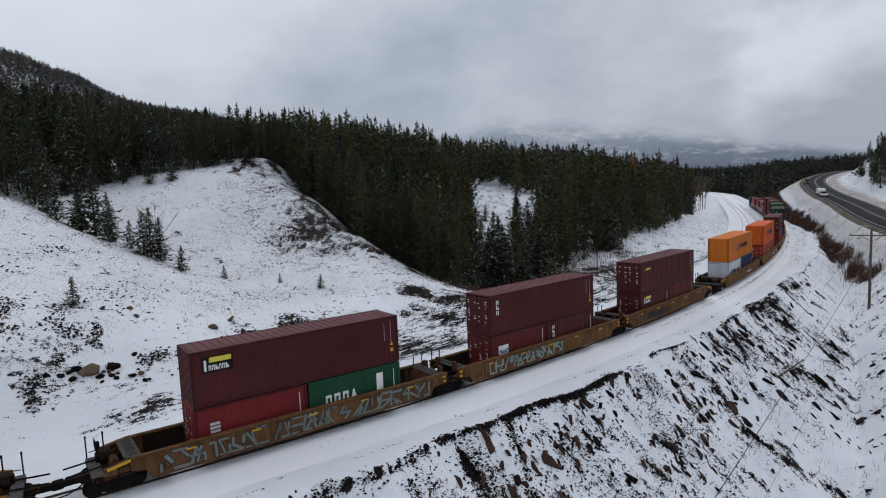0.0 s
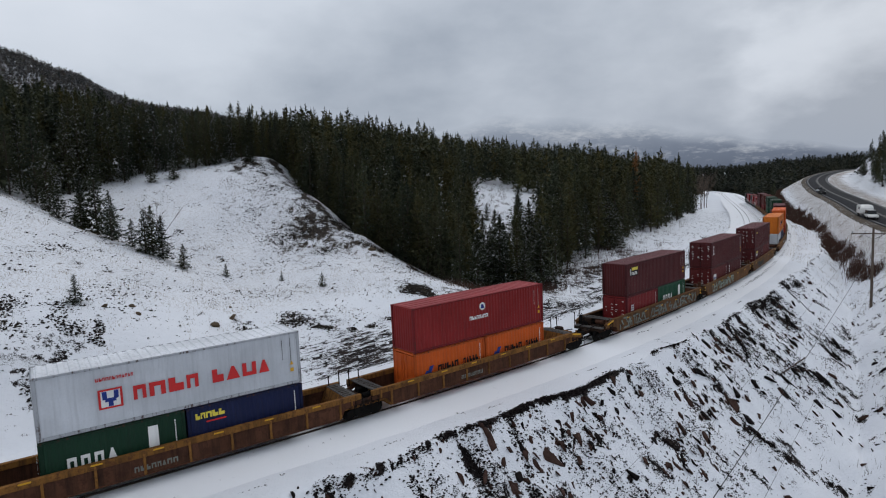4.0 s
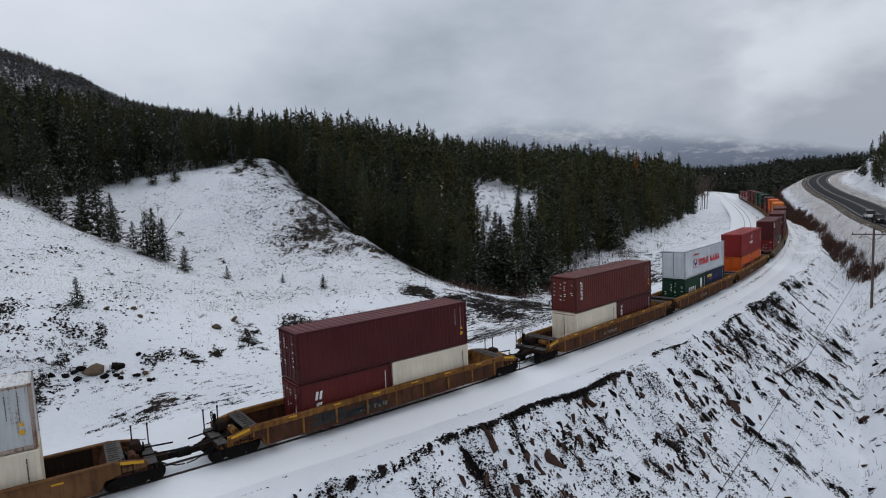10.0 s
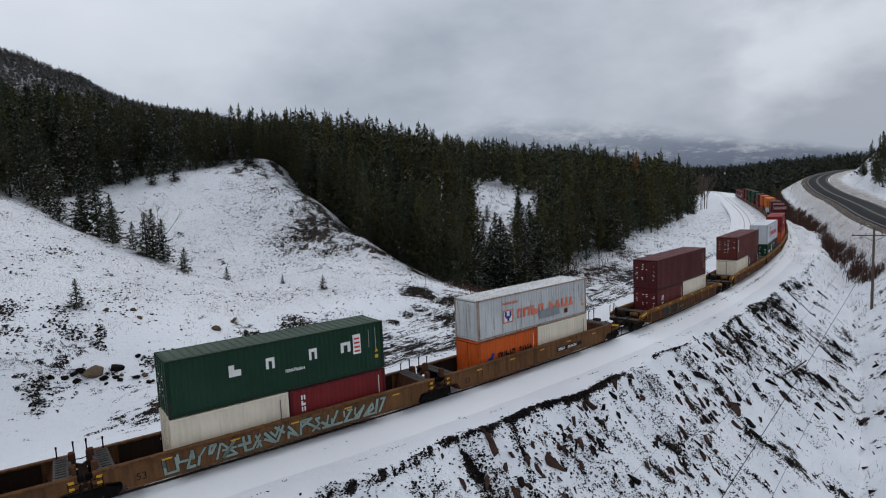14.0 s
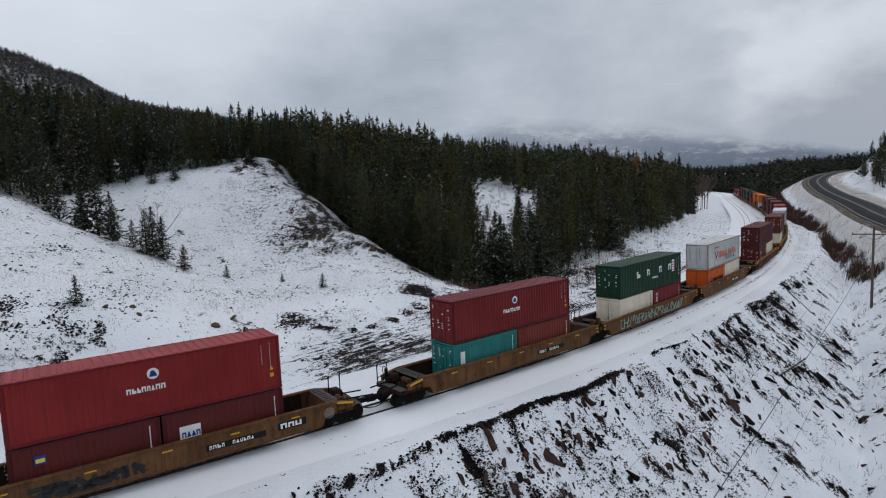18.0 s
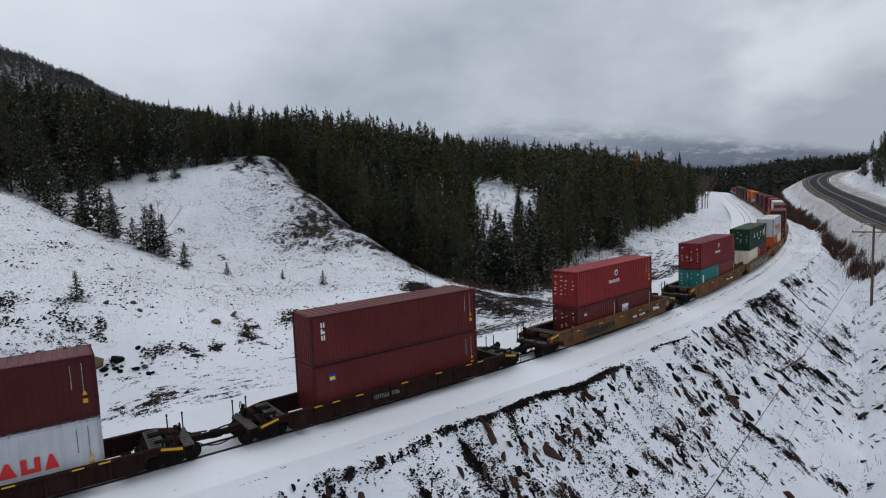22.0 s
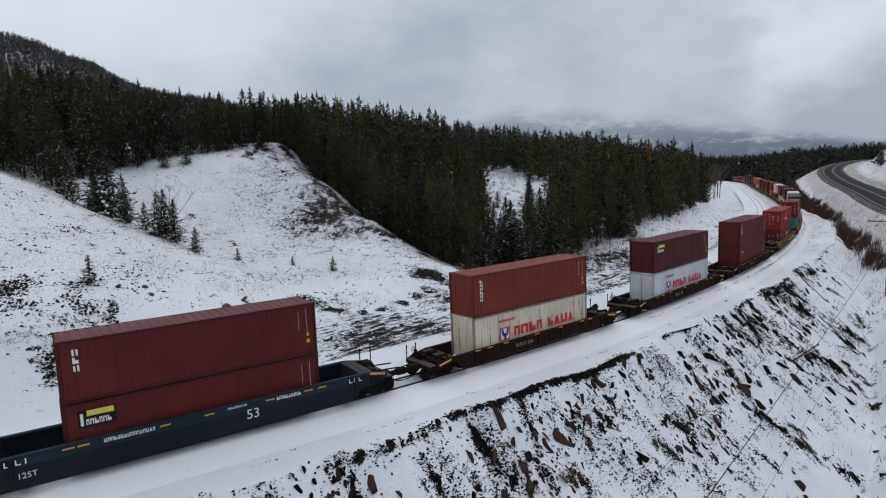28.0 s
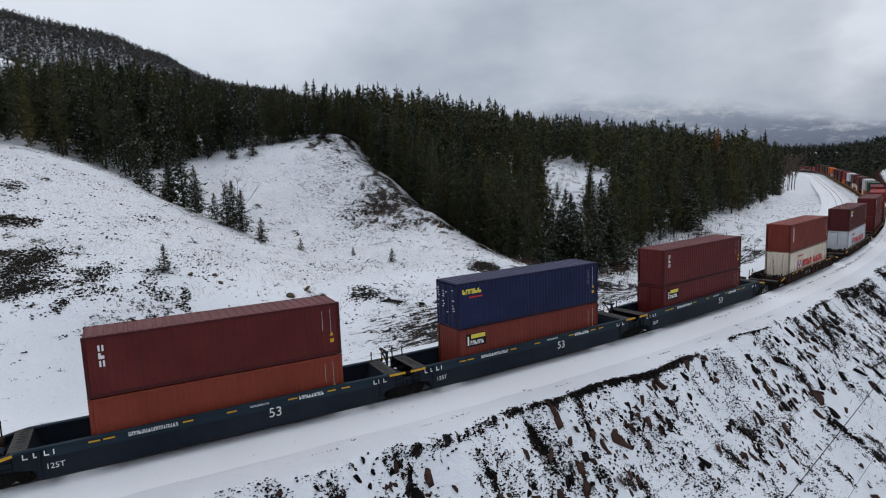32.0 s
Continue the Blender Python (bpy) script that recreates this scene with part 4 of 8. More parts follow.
def container(length, height, mat, label, doors="rear", wall_wave=0.278):
    """A freight container, standing on z = 0, x along its length; doors face -x or +x."""
    m = M[mat]
    c = thing("container", label, "shipping container", "containers on the train")
    L, H, hw = length, height, CW / 2
    key = f"{L:.1f}x{H:.1f}"
    pm = M["rust_post"] if mat in ("grey_rusty", "white_rusty") else FRAMES.get(mat, m)
    dent = 0.014 if mat in ("pale_grey", "cream", "white_rusty", "grey_rusty") else 0.03
    wall = shared("side_wall:" + key + f"{wall_wave}", side_panel_bm(L, H, wall_wave, dent, 0.1), m)
    part("side_wall", wall, None, c, at=Matrix.Translation((0, hw - 0.045, 0)))
    part("side_wall", wall, None, c, at=Matrix.Translation((0, -hw + 0.045, 0)) @ Matrix.Rotation(math.pi, 4, "Z"))
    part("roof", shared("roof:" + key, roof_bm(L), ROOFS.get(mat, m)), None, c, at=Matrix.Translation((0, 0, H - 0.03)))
    part("floor_frame", shared("floor_frame:" + key, lambda bm: box_bm(bm, 0, 0, 0.1, L - 0.2, CW - 0.16, 0.12), m), None, c)
    rail = shared("top_rail:" + key, lambda bm: box_bm(bm, 0, 0, 0, L - 0.3, 0.06, 0.11, 0.012), pm)
    sill = shared("bottom_rail:" + key, lambda bm: box_bm(bm, 0, 0, 0, L - 0.3, 0.06, 0.16, 0.012), pm)
    for y in (hw - 0.032, -hw + 0.032):
        part("top_rail", rail, None, c, at=Matrix.Translation((0, y, H - 0.057)))
        part("bottom_rail", sill, None, c, at=Matrix.Translation((0, y, 0.09)))
    post = shared("corner_post:" + key, lambda bm: box_bm(bm, 0, 0, H / 2, 0.16, 0.15, H - 0.22, 0.015), pm)
    cast = shared("corner_casting", lambda bm: box_bm(bm, 0, 0, 0, 0.178, 0.162, 0.118, 0.02), pm)
    header = shared("end_rail:", lambda bm: box_bm(bm, 0, 0, 0, 0.1, CW - 0.3, 0.12, 0.015), m)
    for x in (L / 2 - 0.085, -L / 2 + 0.085):
        for y in (hw - 0.078, -hw + 0.078):
            part("corner_post", post, None, c, at=Matrix.Translation((x, y, 0)))
            for z in (0.059, H - 0.057):
                part("corner_casting", cast, None, c, at=Matrix.Translation((x, y, z)))
        for z in (0.09, H - 0.07):
            part("end_rail", header, None, c, at=Matrix.Translation((x * 0.997, 0, z)))
    dx = -1 if doors == "rear" else 1
    blank = shared("end_wall:" + key, side_panel_bm(CW - 0.1, H, 0.25, 0.04, 0.12), m)
    part("end_wall", blank, None, c, at=Matrix.Translation((-dx * (L / 2 - 0.06), 0, 0)) @ Matrix.Rotation(dx * math.pi / 2, 4, "Z"))

    def door_bm(bm):
        box_bm(bm, 0, 0, H / 2, 0.05, CW / 2 - 0.17, H - 0.36, 0.01)
        for z in np.linspace(0.42, H - 0.42, 5):
            box_bm(bm, -0.028, 0, z, 0.03, CW / 2 - 0.3, (H - 0.5) / 5 * 0.62, 0.01)

    def rod_b(bm):
        rod_bm(bm, (0, 0, 0.14), (0, 0, H - 0.14), 0.019, n=5)
        box_bm(bm, -0.01, 0.06, H * 0.42, 0.03, 0.2, 0.05)
        for z in (0.2, H * 0.33, H * 0.62, H - 0.2):
            box_bm(bm, 0.005, 0, z, 0.035, 0.1, 0.05)
    dm, rm = shared("door:" + key, door_bm, m), shared("lock_rod:" + key, rod_b, m)
    for y in (-0.55, 0.55):
        flip = Matrix.Rotation(0 if dx < 0 else math.pi, 4, "Z")
        d = part("door", dm, None, c, at=Matrix.Translation((dx * (L / 2 - 0.05), y, 0)) @ flip)
        for yy in (-0.3, 0.22):
            part("lock_rod", rm, None, d, at=Matrix.Translation((-0.06, yy, 0)))
    return c


def flat(bm, x0, z0, x1, z1, slant=0.0, shape=0):
    """A thin plate on the right-hand wall: x along, z up; slant leans its top forward. Shape 1 is a wedge, 2 a pair of bars, 3 a bar with a step, 4 and 5 are blocks with a slot."""
    w = x1 - x0
    if shape == 1:
        sets = [[(x0, z0), (x1, z0), (x0 + w * 0.6 + slant, z1), (x0 + w * 0.4 + slant, z1)]]
    elif shape == 2:
        sets = [[(x0, z0), (x0 + w * 0.36, z0), (x0 + w * 0.36 + slant, z1), (x0 + slant, z1)], [(x1 - w * 0.36, z0), (x1, z0), (x1 + slant, z1), (x1 - w * 0.36 + slant, z1)]]
    elif shape == 4:
        t = (z1 - z0) * 0.3
        sets = [[(x0, z0), (x0 + w * 0.3, z0), (x0 + w * 0.3, z1 - t), (x1 - w * 0.3, z1 - t), (x1 - w * 0.3, z0), (x1, z0), (x1, z1), (x0, z1)]]
    elif shape == 5:
        t = (z1 - z0) * 0.28
        sets = [[(x0, z0), (x1, z0), (x1, z1), (x1 - w * 0.3, z1), (x1 - w * 0.3, z0 + t), (x0 + w * 0.3, z0 + t), (x0 + w * 0.3, z1), (x0, z1)]]
    elif shape == 3:
        sets = [[(x0, z0), (x1, z0), (x1, z0 + 0.55 * (z1 - z0)), (x0 + w * 0.45, z0 + 0.55 * (z1 - z0)), (x0 + w * 0.45, z1), (x0, z1)]]
    else:
        sets = [[(x0, z0), (x1, z0), (x1 + slant, z1), (x0 + slant, z1)]]
    for pts in sets:
        prism_bm(bm, pts, -0.004, 0.004)


def mark(c, name, shapes, mat, label="", y=-CW / 2 - 0.006):
    """A marking made of thin plates on the wall that faces the shoulder."""
    bm = bmesh.new()
    for sh in shapes:
        flat(bm, *sh)
    ob = part(name, bm, M[mat], c, label, at=Matrix.Translation((0, y, 0)))
    return tagged(ob, kind="stuff") if len(shapes) > 1 else ob


def letters(c, shapes, mat, label="", y=-CW / 2 - 0.006):
    """Large letter blocks, each a part of its own."""
    for sh in shapes:
        mark(c, "letter_block", [sh], mat, label, y)


def word(x0, z0, h, n, w=0.7, gap=0.22, slant=0.0, seed=1):
    """Plain blocks that stand for n letters of a mark that is not spelled out."""
    r, out, x = random.Random(seed), [], x0
    for i in range(n):
        ww = w * h * r.choice((0.8, 1.0, 1.05))
        out.append((x, z0, x + ww, z0 + h * r.uniform(0.94, 1.0), slant * h, r.choice((1, 4, 5, 4, 3))))
        x += ww + gap * h
    return out


def column(x, z0, z1, w, n, seed=1):
    """A column of small plain blocks."""
    r, dz = random.Random(seed), (z1 - z0) / n
    return [(x - w / 2 * r.uniform(0.7, 1), z0 + i * dz, x + w / 2 * r.uniform(0.7, 1), z0 + (i + 0.78) * dz, 0, r.choice((2, 3, 2, 1)) if w > 0.1 else 0) for i in range(n)]


def door_codes(c, L, H, mat="white", seed=1):
    """Small code columns near the leading end and a yellow placard."""
    mark(c, "code_column", column(L / 2 - 0.55, H * 0.42, H * 0.9, 0.034, 12, seed), mat)
    mark(c, "code_column", column(L / 2 - 1.0, H * 0.5, H * 0.88, 0.034, 10, seed + 1), mat)
    mark(c, "placard", [(L / 2 - 0.62, H * 0.25, L / 2 - 0.42, H * 0.32, 0), (L / 2 - 0.62, H * 0.38, L / 2 - 0.42, H * 0.45, 0, 1)], "yellow", "small yellow warning placard")


def end_codes(c, L, H, seed=1):
    """White code blocks on the doors at the trailing end."""
    bm = bmesh.new()
    r = random.Random(seed)
    for y0 in (-0.95, -0.25, 0.15, 0.75):
        for z in np.arange(H * 0.35, H * 0.9, 0.16):
            if r.random() < 0.42:
                box_bm(bm, -L / 2 - 0.105, y0 + r.uniform(0, 0.1), z, 0.006, r.uniform(0.08, 0.22), 0.05)
    tagged(part("code_block", bm, M["white"], c), kind="stuff")


def mark_lens(c, kind, L, H):
    """The owner's mark of each container, in plain shapes."""
    x0 = -L / 2
    if kind == "banner":
        x0 -= 0.35
        mark(c, "logo_plate", [(x0 + 0.95, H * 0.60, x0 + 2.45, H * 0.88, 0)], "black", "black logo plate")
        mark(c, "logo_flash", [(x0 + 1.3, H * 0.775, x0 + 2.4, H * 0.865, 0)], "logo_yellow", "", -CW / 2 - 0.012)
        mark(c, "logo_word", word(x0 + 1.25, H * 0.635, 0.27, 6, 0.55, 0.12, seed=3) + [(x0 + 1.03, H * 0.63, x0 + 1.15, H * 0.83, 0)], "white", "", -CW / 2 - 0.012)
    elif kind == "stack_word":
        letters(c, column(x0 + 0.75, H * 0.5, H * 0.88, 0.26, 3, 5), "white", "white letter block")
    elif kind == "tall_word":
        mark(c, "logo_word", column(x0 + 0.8, H * 0.36, H * 0.88, 0.3, 6, 7), "white", "white vertical mark")
    elif kind == "sail":
        mark(c, "logo_word", word(x0 + 4.75, H * 0.46, 0.26, 8, 0.72, 0.16, seed=11), "white", "white logo lettering")
        bm = bmesh.new()
        bmesh.ops.create_circle(bm, cap_ends=True, segments=20, radius=0.27, matrix=Matrix.Translation((-0.15, 0, H * 0.74)) @ Matrix.Rotation(math.pi / 2, 4, "X"))
        part("logo_disc", bm, M["white"], c, "white logo disc", at=Matrix.Translation((0, -CW / 2 - 0.008, 0)))
        mark(c, "logo_sail", [(-0.33, H * 0.69, -0.16, H * 0.79, 0.09), (-0.14, H * 0.69, 0.03, H * 0.77, -0.08)], "logo_blue", "", -CW / 2 - 0.014)
    elif kind in ("big_red", "big_red_faded"):
        mat = "logo_red" if kind == "big_red" else "logo_red_faded"
        letters(c, word(x0 + 3.9, H * 0.35, 0.7, 4, 0.98, 0.2, seed=21) + word(x0 + 7.5, H * 0.35, 0.7, 4, 0.98, 0.2, seed=22), mat, "big red letter block")
        mark(c, "logo_plate", [(x0 + 2.45, H * 0.3, x0 + 3.45, H * 0.62, 0)], mat, "square red logo plate")
        mark(c, "logo_sign", [(x0 + 2.55, H * 0.33, x0 + 3.35, H * 0.59, 0)], "white", "", -CW / 2 - 0.012)
        mark(c, "logo_fork", [(x0 + 2.62, H * 0.45, x0 + 2.82, H * 0.585, -0.02), (x0 + 3.08, H * 0.45, x0 + 3.28, H * 0.585, 0.02), (x0 + 2.72, H * 0.41, x0 + 3.18, H * 0.47, 0), (x0 + 2.85, H * 0.335, x0 + 3.05, H * 0.43, 0)], "logo_blue", "", -CW / 2 - 0.018)
        mark(c, "web_line", word(x0 + 2.4, H * 0.76, 0.16, 12, 0.7, 0.2, seed=5), mat)
    elif kind == "spaced":
        for i in range(4):
            letters(c, word(x0 + 3.0 + 1.95 * i + (0.5 if i > 1 else 0), H * 0.5, 0.62, 1, 0.95, 0, seed=30 + i), "white", "large white letter block")
        mark(c, "web_line", word(x0 + 6.0, H * 0.36, 0.17, 9, 0.6, 0.15, seed=6), "white")
        mark(c, "slogan_panel", [(L / 2 - 2.05, H * 0.42, L / 2 - 1.55, H * 0.82, 0)], "white", "white slogan panel")
        mark(c, "slogan_line", [(L / 2 - 1.98, H * (0.46 + 0.085 * i), L / 2 - 1.62, H * (0.495 + 0.085 * i), 0) for i in range(4)], "logo_red", "", -CW / 2 - 0.012)
    elif kind == "short_spaced":
        letters(c, word(x0 + 1.0, H * 0.42, 0.55, 4, 0.85, 0.3, seed=31), "white", "large white letter block")
        mark(c, "slogan_panel", [(L / 2 - 1.7, H * 0.45, L / 2 - 1.25, H * 0.85, 0)], "white", "white slogan panel")
    elif kind == "bird":
        mark(c, "logo_word", word(x0 + 1.85, H * 0.42, 0.46, 5, 0.7, 0.1, seed=41) + word(x0 + 4.05, H * 0.42, 0.46, 5, 0.55, 0.1, seed=43), "black", "black lettering")
        mark(c, "logo_bird", [(x0 + 0.6, H * 0.36, x0 + 0.95, H * 0.52, 0.28), (x0 + 0.95, H * 0.44, x0 + 1.25, H * 0.62, 0.25), (x0 + 1.0, H * 0.36, x0 + 1.2, H * 0.46, 0.15)], "logo_blue", "blue logo shape")
    elif kind == "bird_big":
        mark(c, "logo_word", word(x0 + 5.6, H * 0.44, 0.55, 10, 0.62, 0.1, seed=45), "black", "black lettering")
        mark(c, "logo_bird", [(x0 + 4.2, H * 0.36, x0 + 4.7, H * 0.56, 0.3), (x0 + 4.7, H * 0.46, x0 + 5.1, H * 0.68, 0.28)], "logo_blue", "blue logo shape")
    elif kind == "yellow_word":
        x0 -= 0.3
        mark(c, "logo_word", word(x0 + 0.7, H * 0.75, 0.32, 5, 0.85, 0.1, seed=51), "logo_yellow", "yellow lettering")
        mark(c, "logo_under", [(x0 + 1.2, H * 0.66, x0 + 2.2, H * 0.69, 0)], "logo_red")
    elif kind == "blue_plate":
        mark(c, "logo_plate", [(x0 + 0.75, H * 0.42, x0 + 1.75, H * 0.7, 0)], "white", "white logo plate")
        mark(c, "logo_word", word(x0 + 0.85, H * 0.48, 0.28, 4, 0.7, 0.1, seed=61), "logo_blue", "", -CW / 2 - 0.012)
    elif kind == "wave_plate":
        mark(c, "logo_plate", [(x0 + 0.75, H * 0.4 + 0.2 * i, x0 + 1.25, H * 0.4 + 0.2 * i + 0.13, 0) for i in range(4)], "pale_grey", "striped logo plate")
    elif kind == "small_flag":
        mark(c, "logo_plate", [(x0 + 0.95, H * 0.66, x0 + 1.4, H * 0.82, 0)], "logo_blue", "small logo plate")
        mark(c, "logo_flash", [(x0 + 1.0, H * 0.69, x0 + 1.35, H * 0.76, 0)], "logo_yellow", "", -CW / 2 - 0.012)
    elif kind == "slashes":
        mark(c, "logo_word", [(x0 + 0.9, H * 0.6, x0 + 1.05, H * 0.78, 0.1), (x0 + 1.15, H * 0.6, x0 + 1.3, H * 0.78, 0.1), (x0 + 0.95, H * 0.3, x0 + 1.3, H * 0.37, 0.05), (x0 + 0.95, H * 0.3, x0 + 1.05, H * 0.52, 0.05), (x0 + 0.95, H * 0.47, x0 + 1.3, H * 0.53, 0.05)], "white", "white slash mark")
    elif kind == "yellow_small":
        mark(c, "logo_word", word(x0 + 1.0, H * 0.72, 0.2, 6, 0.8, 0.12, seed=71), "logo_yellow", "small yellow lettering")
    elif kind == "placard":
        mark(c, "bill_panel", [(x0 + 0.55, H * 0.4, x0 + 0.95, H * 0.78, 0)], "white", "white notice panel")


HC, STD = 2.896, 2.591
# ---------------------------------------------------------------- well cars


def well_car(style, half, label, front_truck=True, rear_truck=True, art=0, outer=12.0):
    """A well car; x forward, rail top at z = 0.15; half is half its length over couplings."""
    c = thing("well_car", label, "freight car", "well cars of the train")
    side_m = M[{"tan": "car_tan", "rib": "car_rust", "low": "car_brown", "navy": "car_navy"}[style]]
    top_m = M[{"tan": "car_tan", "rib": "car_yellow", "low": "car_brown", "navy": "car_teal"}[style]]
    deck_m = M[{"tan": "car_rust", "rib": "car_yellow", "low": "car_brown", "navy": "car_navy"}[style]]
    wl, z0, z1 = {"tan": (8.15, 0.56, 1.75), "rib": (8.15, 0.60, 1.73), "low": (7.5, 0.50, 1.36), "navy": (8.15, 0.42, 1.80)}[style]
    yo = 1.50
    front = half if art and art != 1 else outer
    rear = half if art and art != 3 else outer
    fe = front - (0.4 if front == half else 1.8)
    re = rear - (0.4 if rear == half else 1.8)
    for sgn in (1, -1):
        bm = bmesh.new()
        dip = [0.0 if end == half else 0.26 for end in (rear, front)]
        out = [(-re, z1 - 0.5), (-re, z1 - dip[0]), (-wl - 0.7, z1), (wl + 0.7, z1), (fe, z1 - dip[1]), (fe, z1 - 0.5), (wl + 0.9, z0 + 0.62), (wl + 0.3, z0 + 0.5), (wl - 0.05, z0), (-wl + 0.05, z0), (-wl - 0.3, z0 + 0.5), (-wl - 0.9, z0 + 0.62)]
        prism_bm(bm, out, sgn * yo - 0.05 * sgn, sgn * yo)
        sill = part("side_sill", bm, side_m, c)
        if style in ("tan", "low"):
            # thin plate in the dark platform paint, added over the sill's inner face
            bm = bmesh.new()
            box_bm(bm, 0, sgn * (yo - 0.06), (z0 + z1) / 2, 2 * wl - 0.1, 0.014, z1 - z0 - 0.12)
            part("inner_lining", bm, M["car_grime"], sill, "dark inner face of the well")
        bm = bmesh.new()
        tall = 0.3 if style == "rib" else 0.11
        box_bm(bm, 0, sgn * (yo - 0.06), z1 + 0.09 - tall / 2, 2 * wl + 1.4, 0.26, tall, 0.02)
        part("top_chord", bm, top_m, sill)
        for e, drop, far in ((1, dip[1], fe), (-1, dip[0], re)):
            bm = bmesh.new()
            prism_bm(bm, [(e * (wl + 0.7), z1 + 0.085), (e * far, z1 + 0.085 - drop), (e * far, z1 + 0.085 - drop - tall), (e * (wl + 0.7), z1 + 0.085 - tall)], sgn * (yo + 0.06), sgn * (yo - 0.18))
            part("end_chord", bm, top_m, sill)
            if far > wl + 1.6 or style == "navy":
                bm = bmesh.new()
                box_bm(bm, 0, 0, 0, 1.0, 0.012, 0.13)
                m = Matrix.Translation((e * (wl + 0.75 + (far - wl - 0.7) * 0.5), sgn * (yo + 0.07), z1 + 0.02 - drop * 0.5)) @ Matrix.Rotation(e * math.atan2(drop, far - wl - 0.7), 4, "Y")
                part("end_strip", bm, M["yellow"], sill, "yellow reflective strip", at=m)
        bm = bmesh.new()
        box_bm(bm, 0, sgn * (yo - 0.1), z0 + 0.04, 2 * wl - 0.3, 0.28, 0.09, 0.02)
        part("bottom_chord", bm, side_m, sill)
        ribs = {"tan": [], "rib": list(np.linspace(-wl, wl, 9)) + [-wl - 0.75, wl + 0.75], "low": np.linspace(-wl, wl, 13), "navy": [-wl, wl]}[style]
        if len(ribs):
            rb = shared(f"rib:{style}", lambda bm: box_bm(bm, 0, 0, (z0 + z1) / 2, 0.12, 0.09, z1 - z0 - 0.1, 0.015), side_m if style != "rib" else M["car_yellow"])
            for x in ribs:
                if abs(x) > wl + 0.1:
                    part("short_rib", shared(f"short_rib:{style}", lambda bm: box_bm(bm, 0, 0, z1 - 0.24, 0.1, 0.08, 0.5, 0.015), M["car_yellow"]), None, sill, at=Matrix.Translation((x, sgn * (yo + 0.03), 0)))
                    continue
                part("rib", rb, None, sill, at=Matrix.Translation((x, sgn * (yo + 0.03), 0)))
        if style == "navy":
            bm = bmesh.new()
            flat(bm, -wl + 0.3, z1 - 0.42, wl - 0.3, z1 - 0.03)
            part("blue_band", bm, M["car_teal"], sill, "blue band along the sill", at=Matrix.Translation((0, sgn * (yo + 0.006), 0)))
        refl = shared("reflector", lambda bm: box_bm(bm, 0, 0, 0, 0.48, 0.012, 0.075), M["yellow"])
        zr = {"tan": z1 - 0.24, "rib": z1 + 0.03, "low": z1 + 0.06, "navy": z1 - 0.13}[style]
        for x in {"tan": (-6.4, -3.12, 0.12, 3.36, 6.62), "rib": (-6.7, -4.0, -1.4, 1.4, 4.0, 6.7), "low": (-6.05, -4.95, -3.4, -0.2, 2.45, 5.0, 6.05), "navy": (-6.0, -5.4, -2.0, 0.05, 3.15, 5.3, 6.1)}[style]:
            part("reflector", refl, None, sill, at=Matrix.Translation((x, sgn * (yo + (0.075 if style in ("rib", "low") else 0.014)), zr)))
    bm = bmesh.new()
    for x in np.linspace(-wl + 0.4, wl - 0.4, 6):
        box_bm(bm, x, 0, z0 + 0.06, 0.5, 2 * yo - 0.1, 0.12)
    box_bm(bm, 0, 0, z0 + 0.02, 2 * wl, 0.5, 0.06)
    part("well_floor", bm, deck_m, c)
    for sgn in (1, -1):
        bm = bmesh.new()
        prism_bm(bm, [(sgn * wl, z0), (sgn * (wl + 0.08), z0), (sgn * (wl + 0.55), z1), (sgn * (wl + 0.42), z1)], -yo + 0.05, yo - 0.05)
        part("end_bulkhead", bm, deck_m, c)
        bm = bmesh.new()
        end = front if sgn > 0 else rear
        reach = end - (0.25 if end == half else 0.75)
        prism_bm(bm, [(sgn * (wl + 0.3), 0.8), (sgn * (wl + 0.3), 1.22), (sgn * (wl + 1.4), 1.2), (sgn * reach, 1.1), (sgn * reach, 0.86)], -0.26, 0.26)
        box_bm(bm, sgn * (wl + 0.75), 0, z1 - 0.02, 0.5, 2 * yo - 0.12, 0.14, 0.03)
        box_bm(bm, sgn * (wl + 1.55), 0, 1.22, 0.34, 2 * yo - 0.3, 0.2, 0.03)
        rod_bm(bm, (sgn * (wl + 0.6), -yo + 0.25, z1 - 0.1), (sgn * (wl + 1.7), -0.3, 1.1), 0.06, n=6)
        rod_bm(bm, (sgn * (wl + 0.6), yo - 0.25, z1 - 0.1), (sgn * (wl + 1.7), 0.3, 1.1), 0.06, n=6)
        part("end_platform", bm, M[{"navy": "car_navy", "low": "car_brown"}.get(style, "car_grime")], c)
        ee = fe if sgn > 0 else re
        joint = end == half
        bm = bmesh.new()
        ribbed_bm(bm, sgn * (wl + 0.8), z1 + 0.03, 0.72, 2 * yo - 0.26, 9)
        part("walkway", bm, M["grating"], c, "grey crossover walkway grating")
        deck = 1.28 if style != "low" else 1.14
        if not joint:
            bm = bmesh.new()
            ribbed_bm(bm, sgn * (ee + 0.22), deck, 0.5, 2 * yo - 0.35, 11)
            part("end_walkway", bm, M["grating"], c, "grimy end walkway grating")
            bm = bmesh.new()
            box_bm(bm, sgn * (ee + 0.42), 0, deck - 0.16, 0.12, 2 * yo - 0.3, 0.26, 0.02)
            part("end_beam", bm, M["car_grime" if style != "low" else "car_brown"], c)
            for x in (0.35, 0.95):
                bm = bmesh.new()
                box_bm(bm, sgn * (ee - x), -yo + 0.2, deck + 0.22, 0.1, 0.1, 0.75, 0.015)
                part("end_post", bm, deck_m, c)
            bm = bmesh.new()
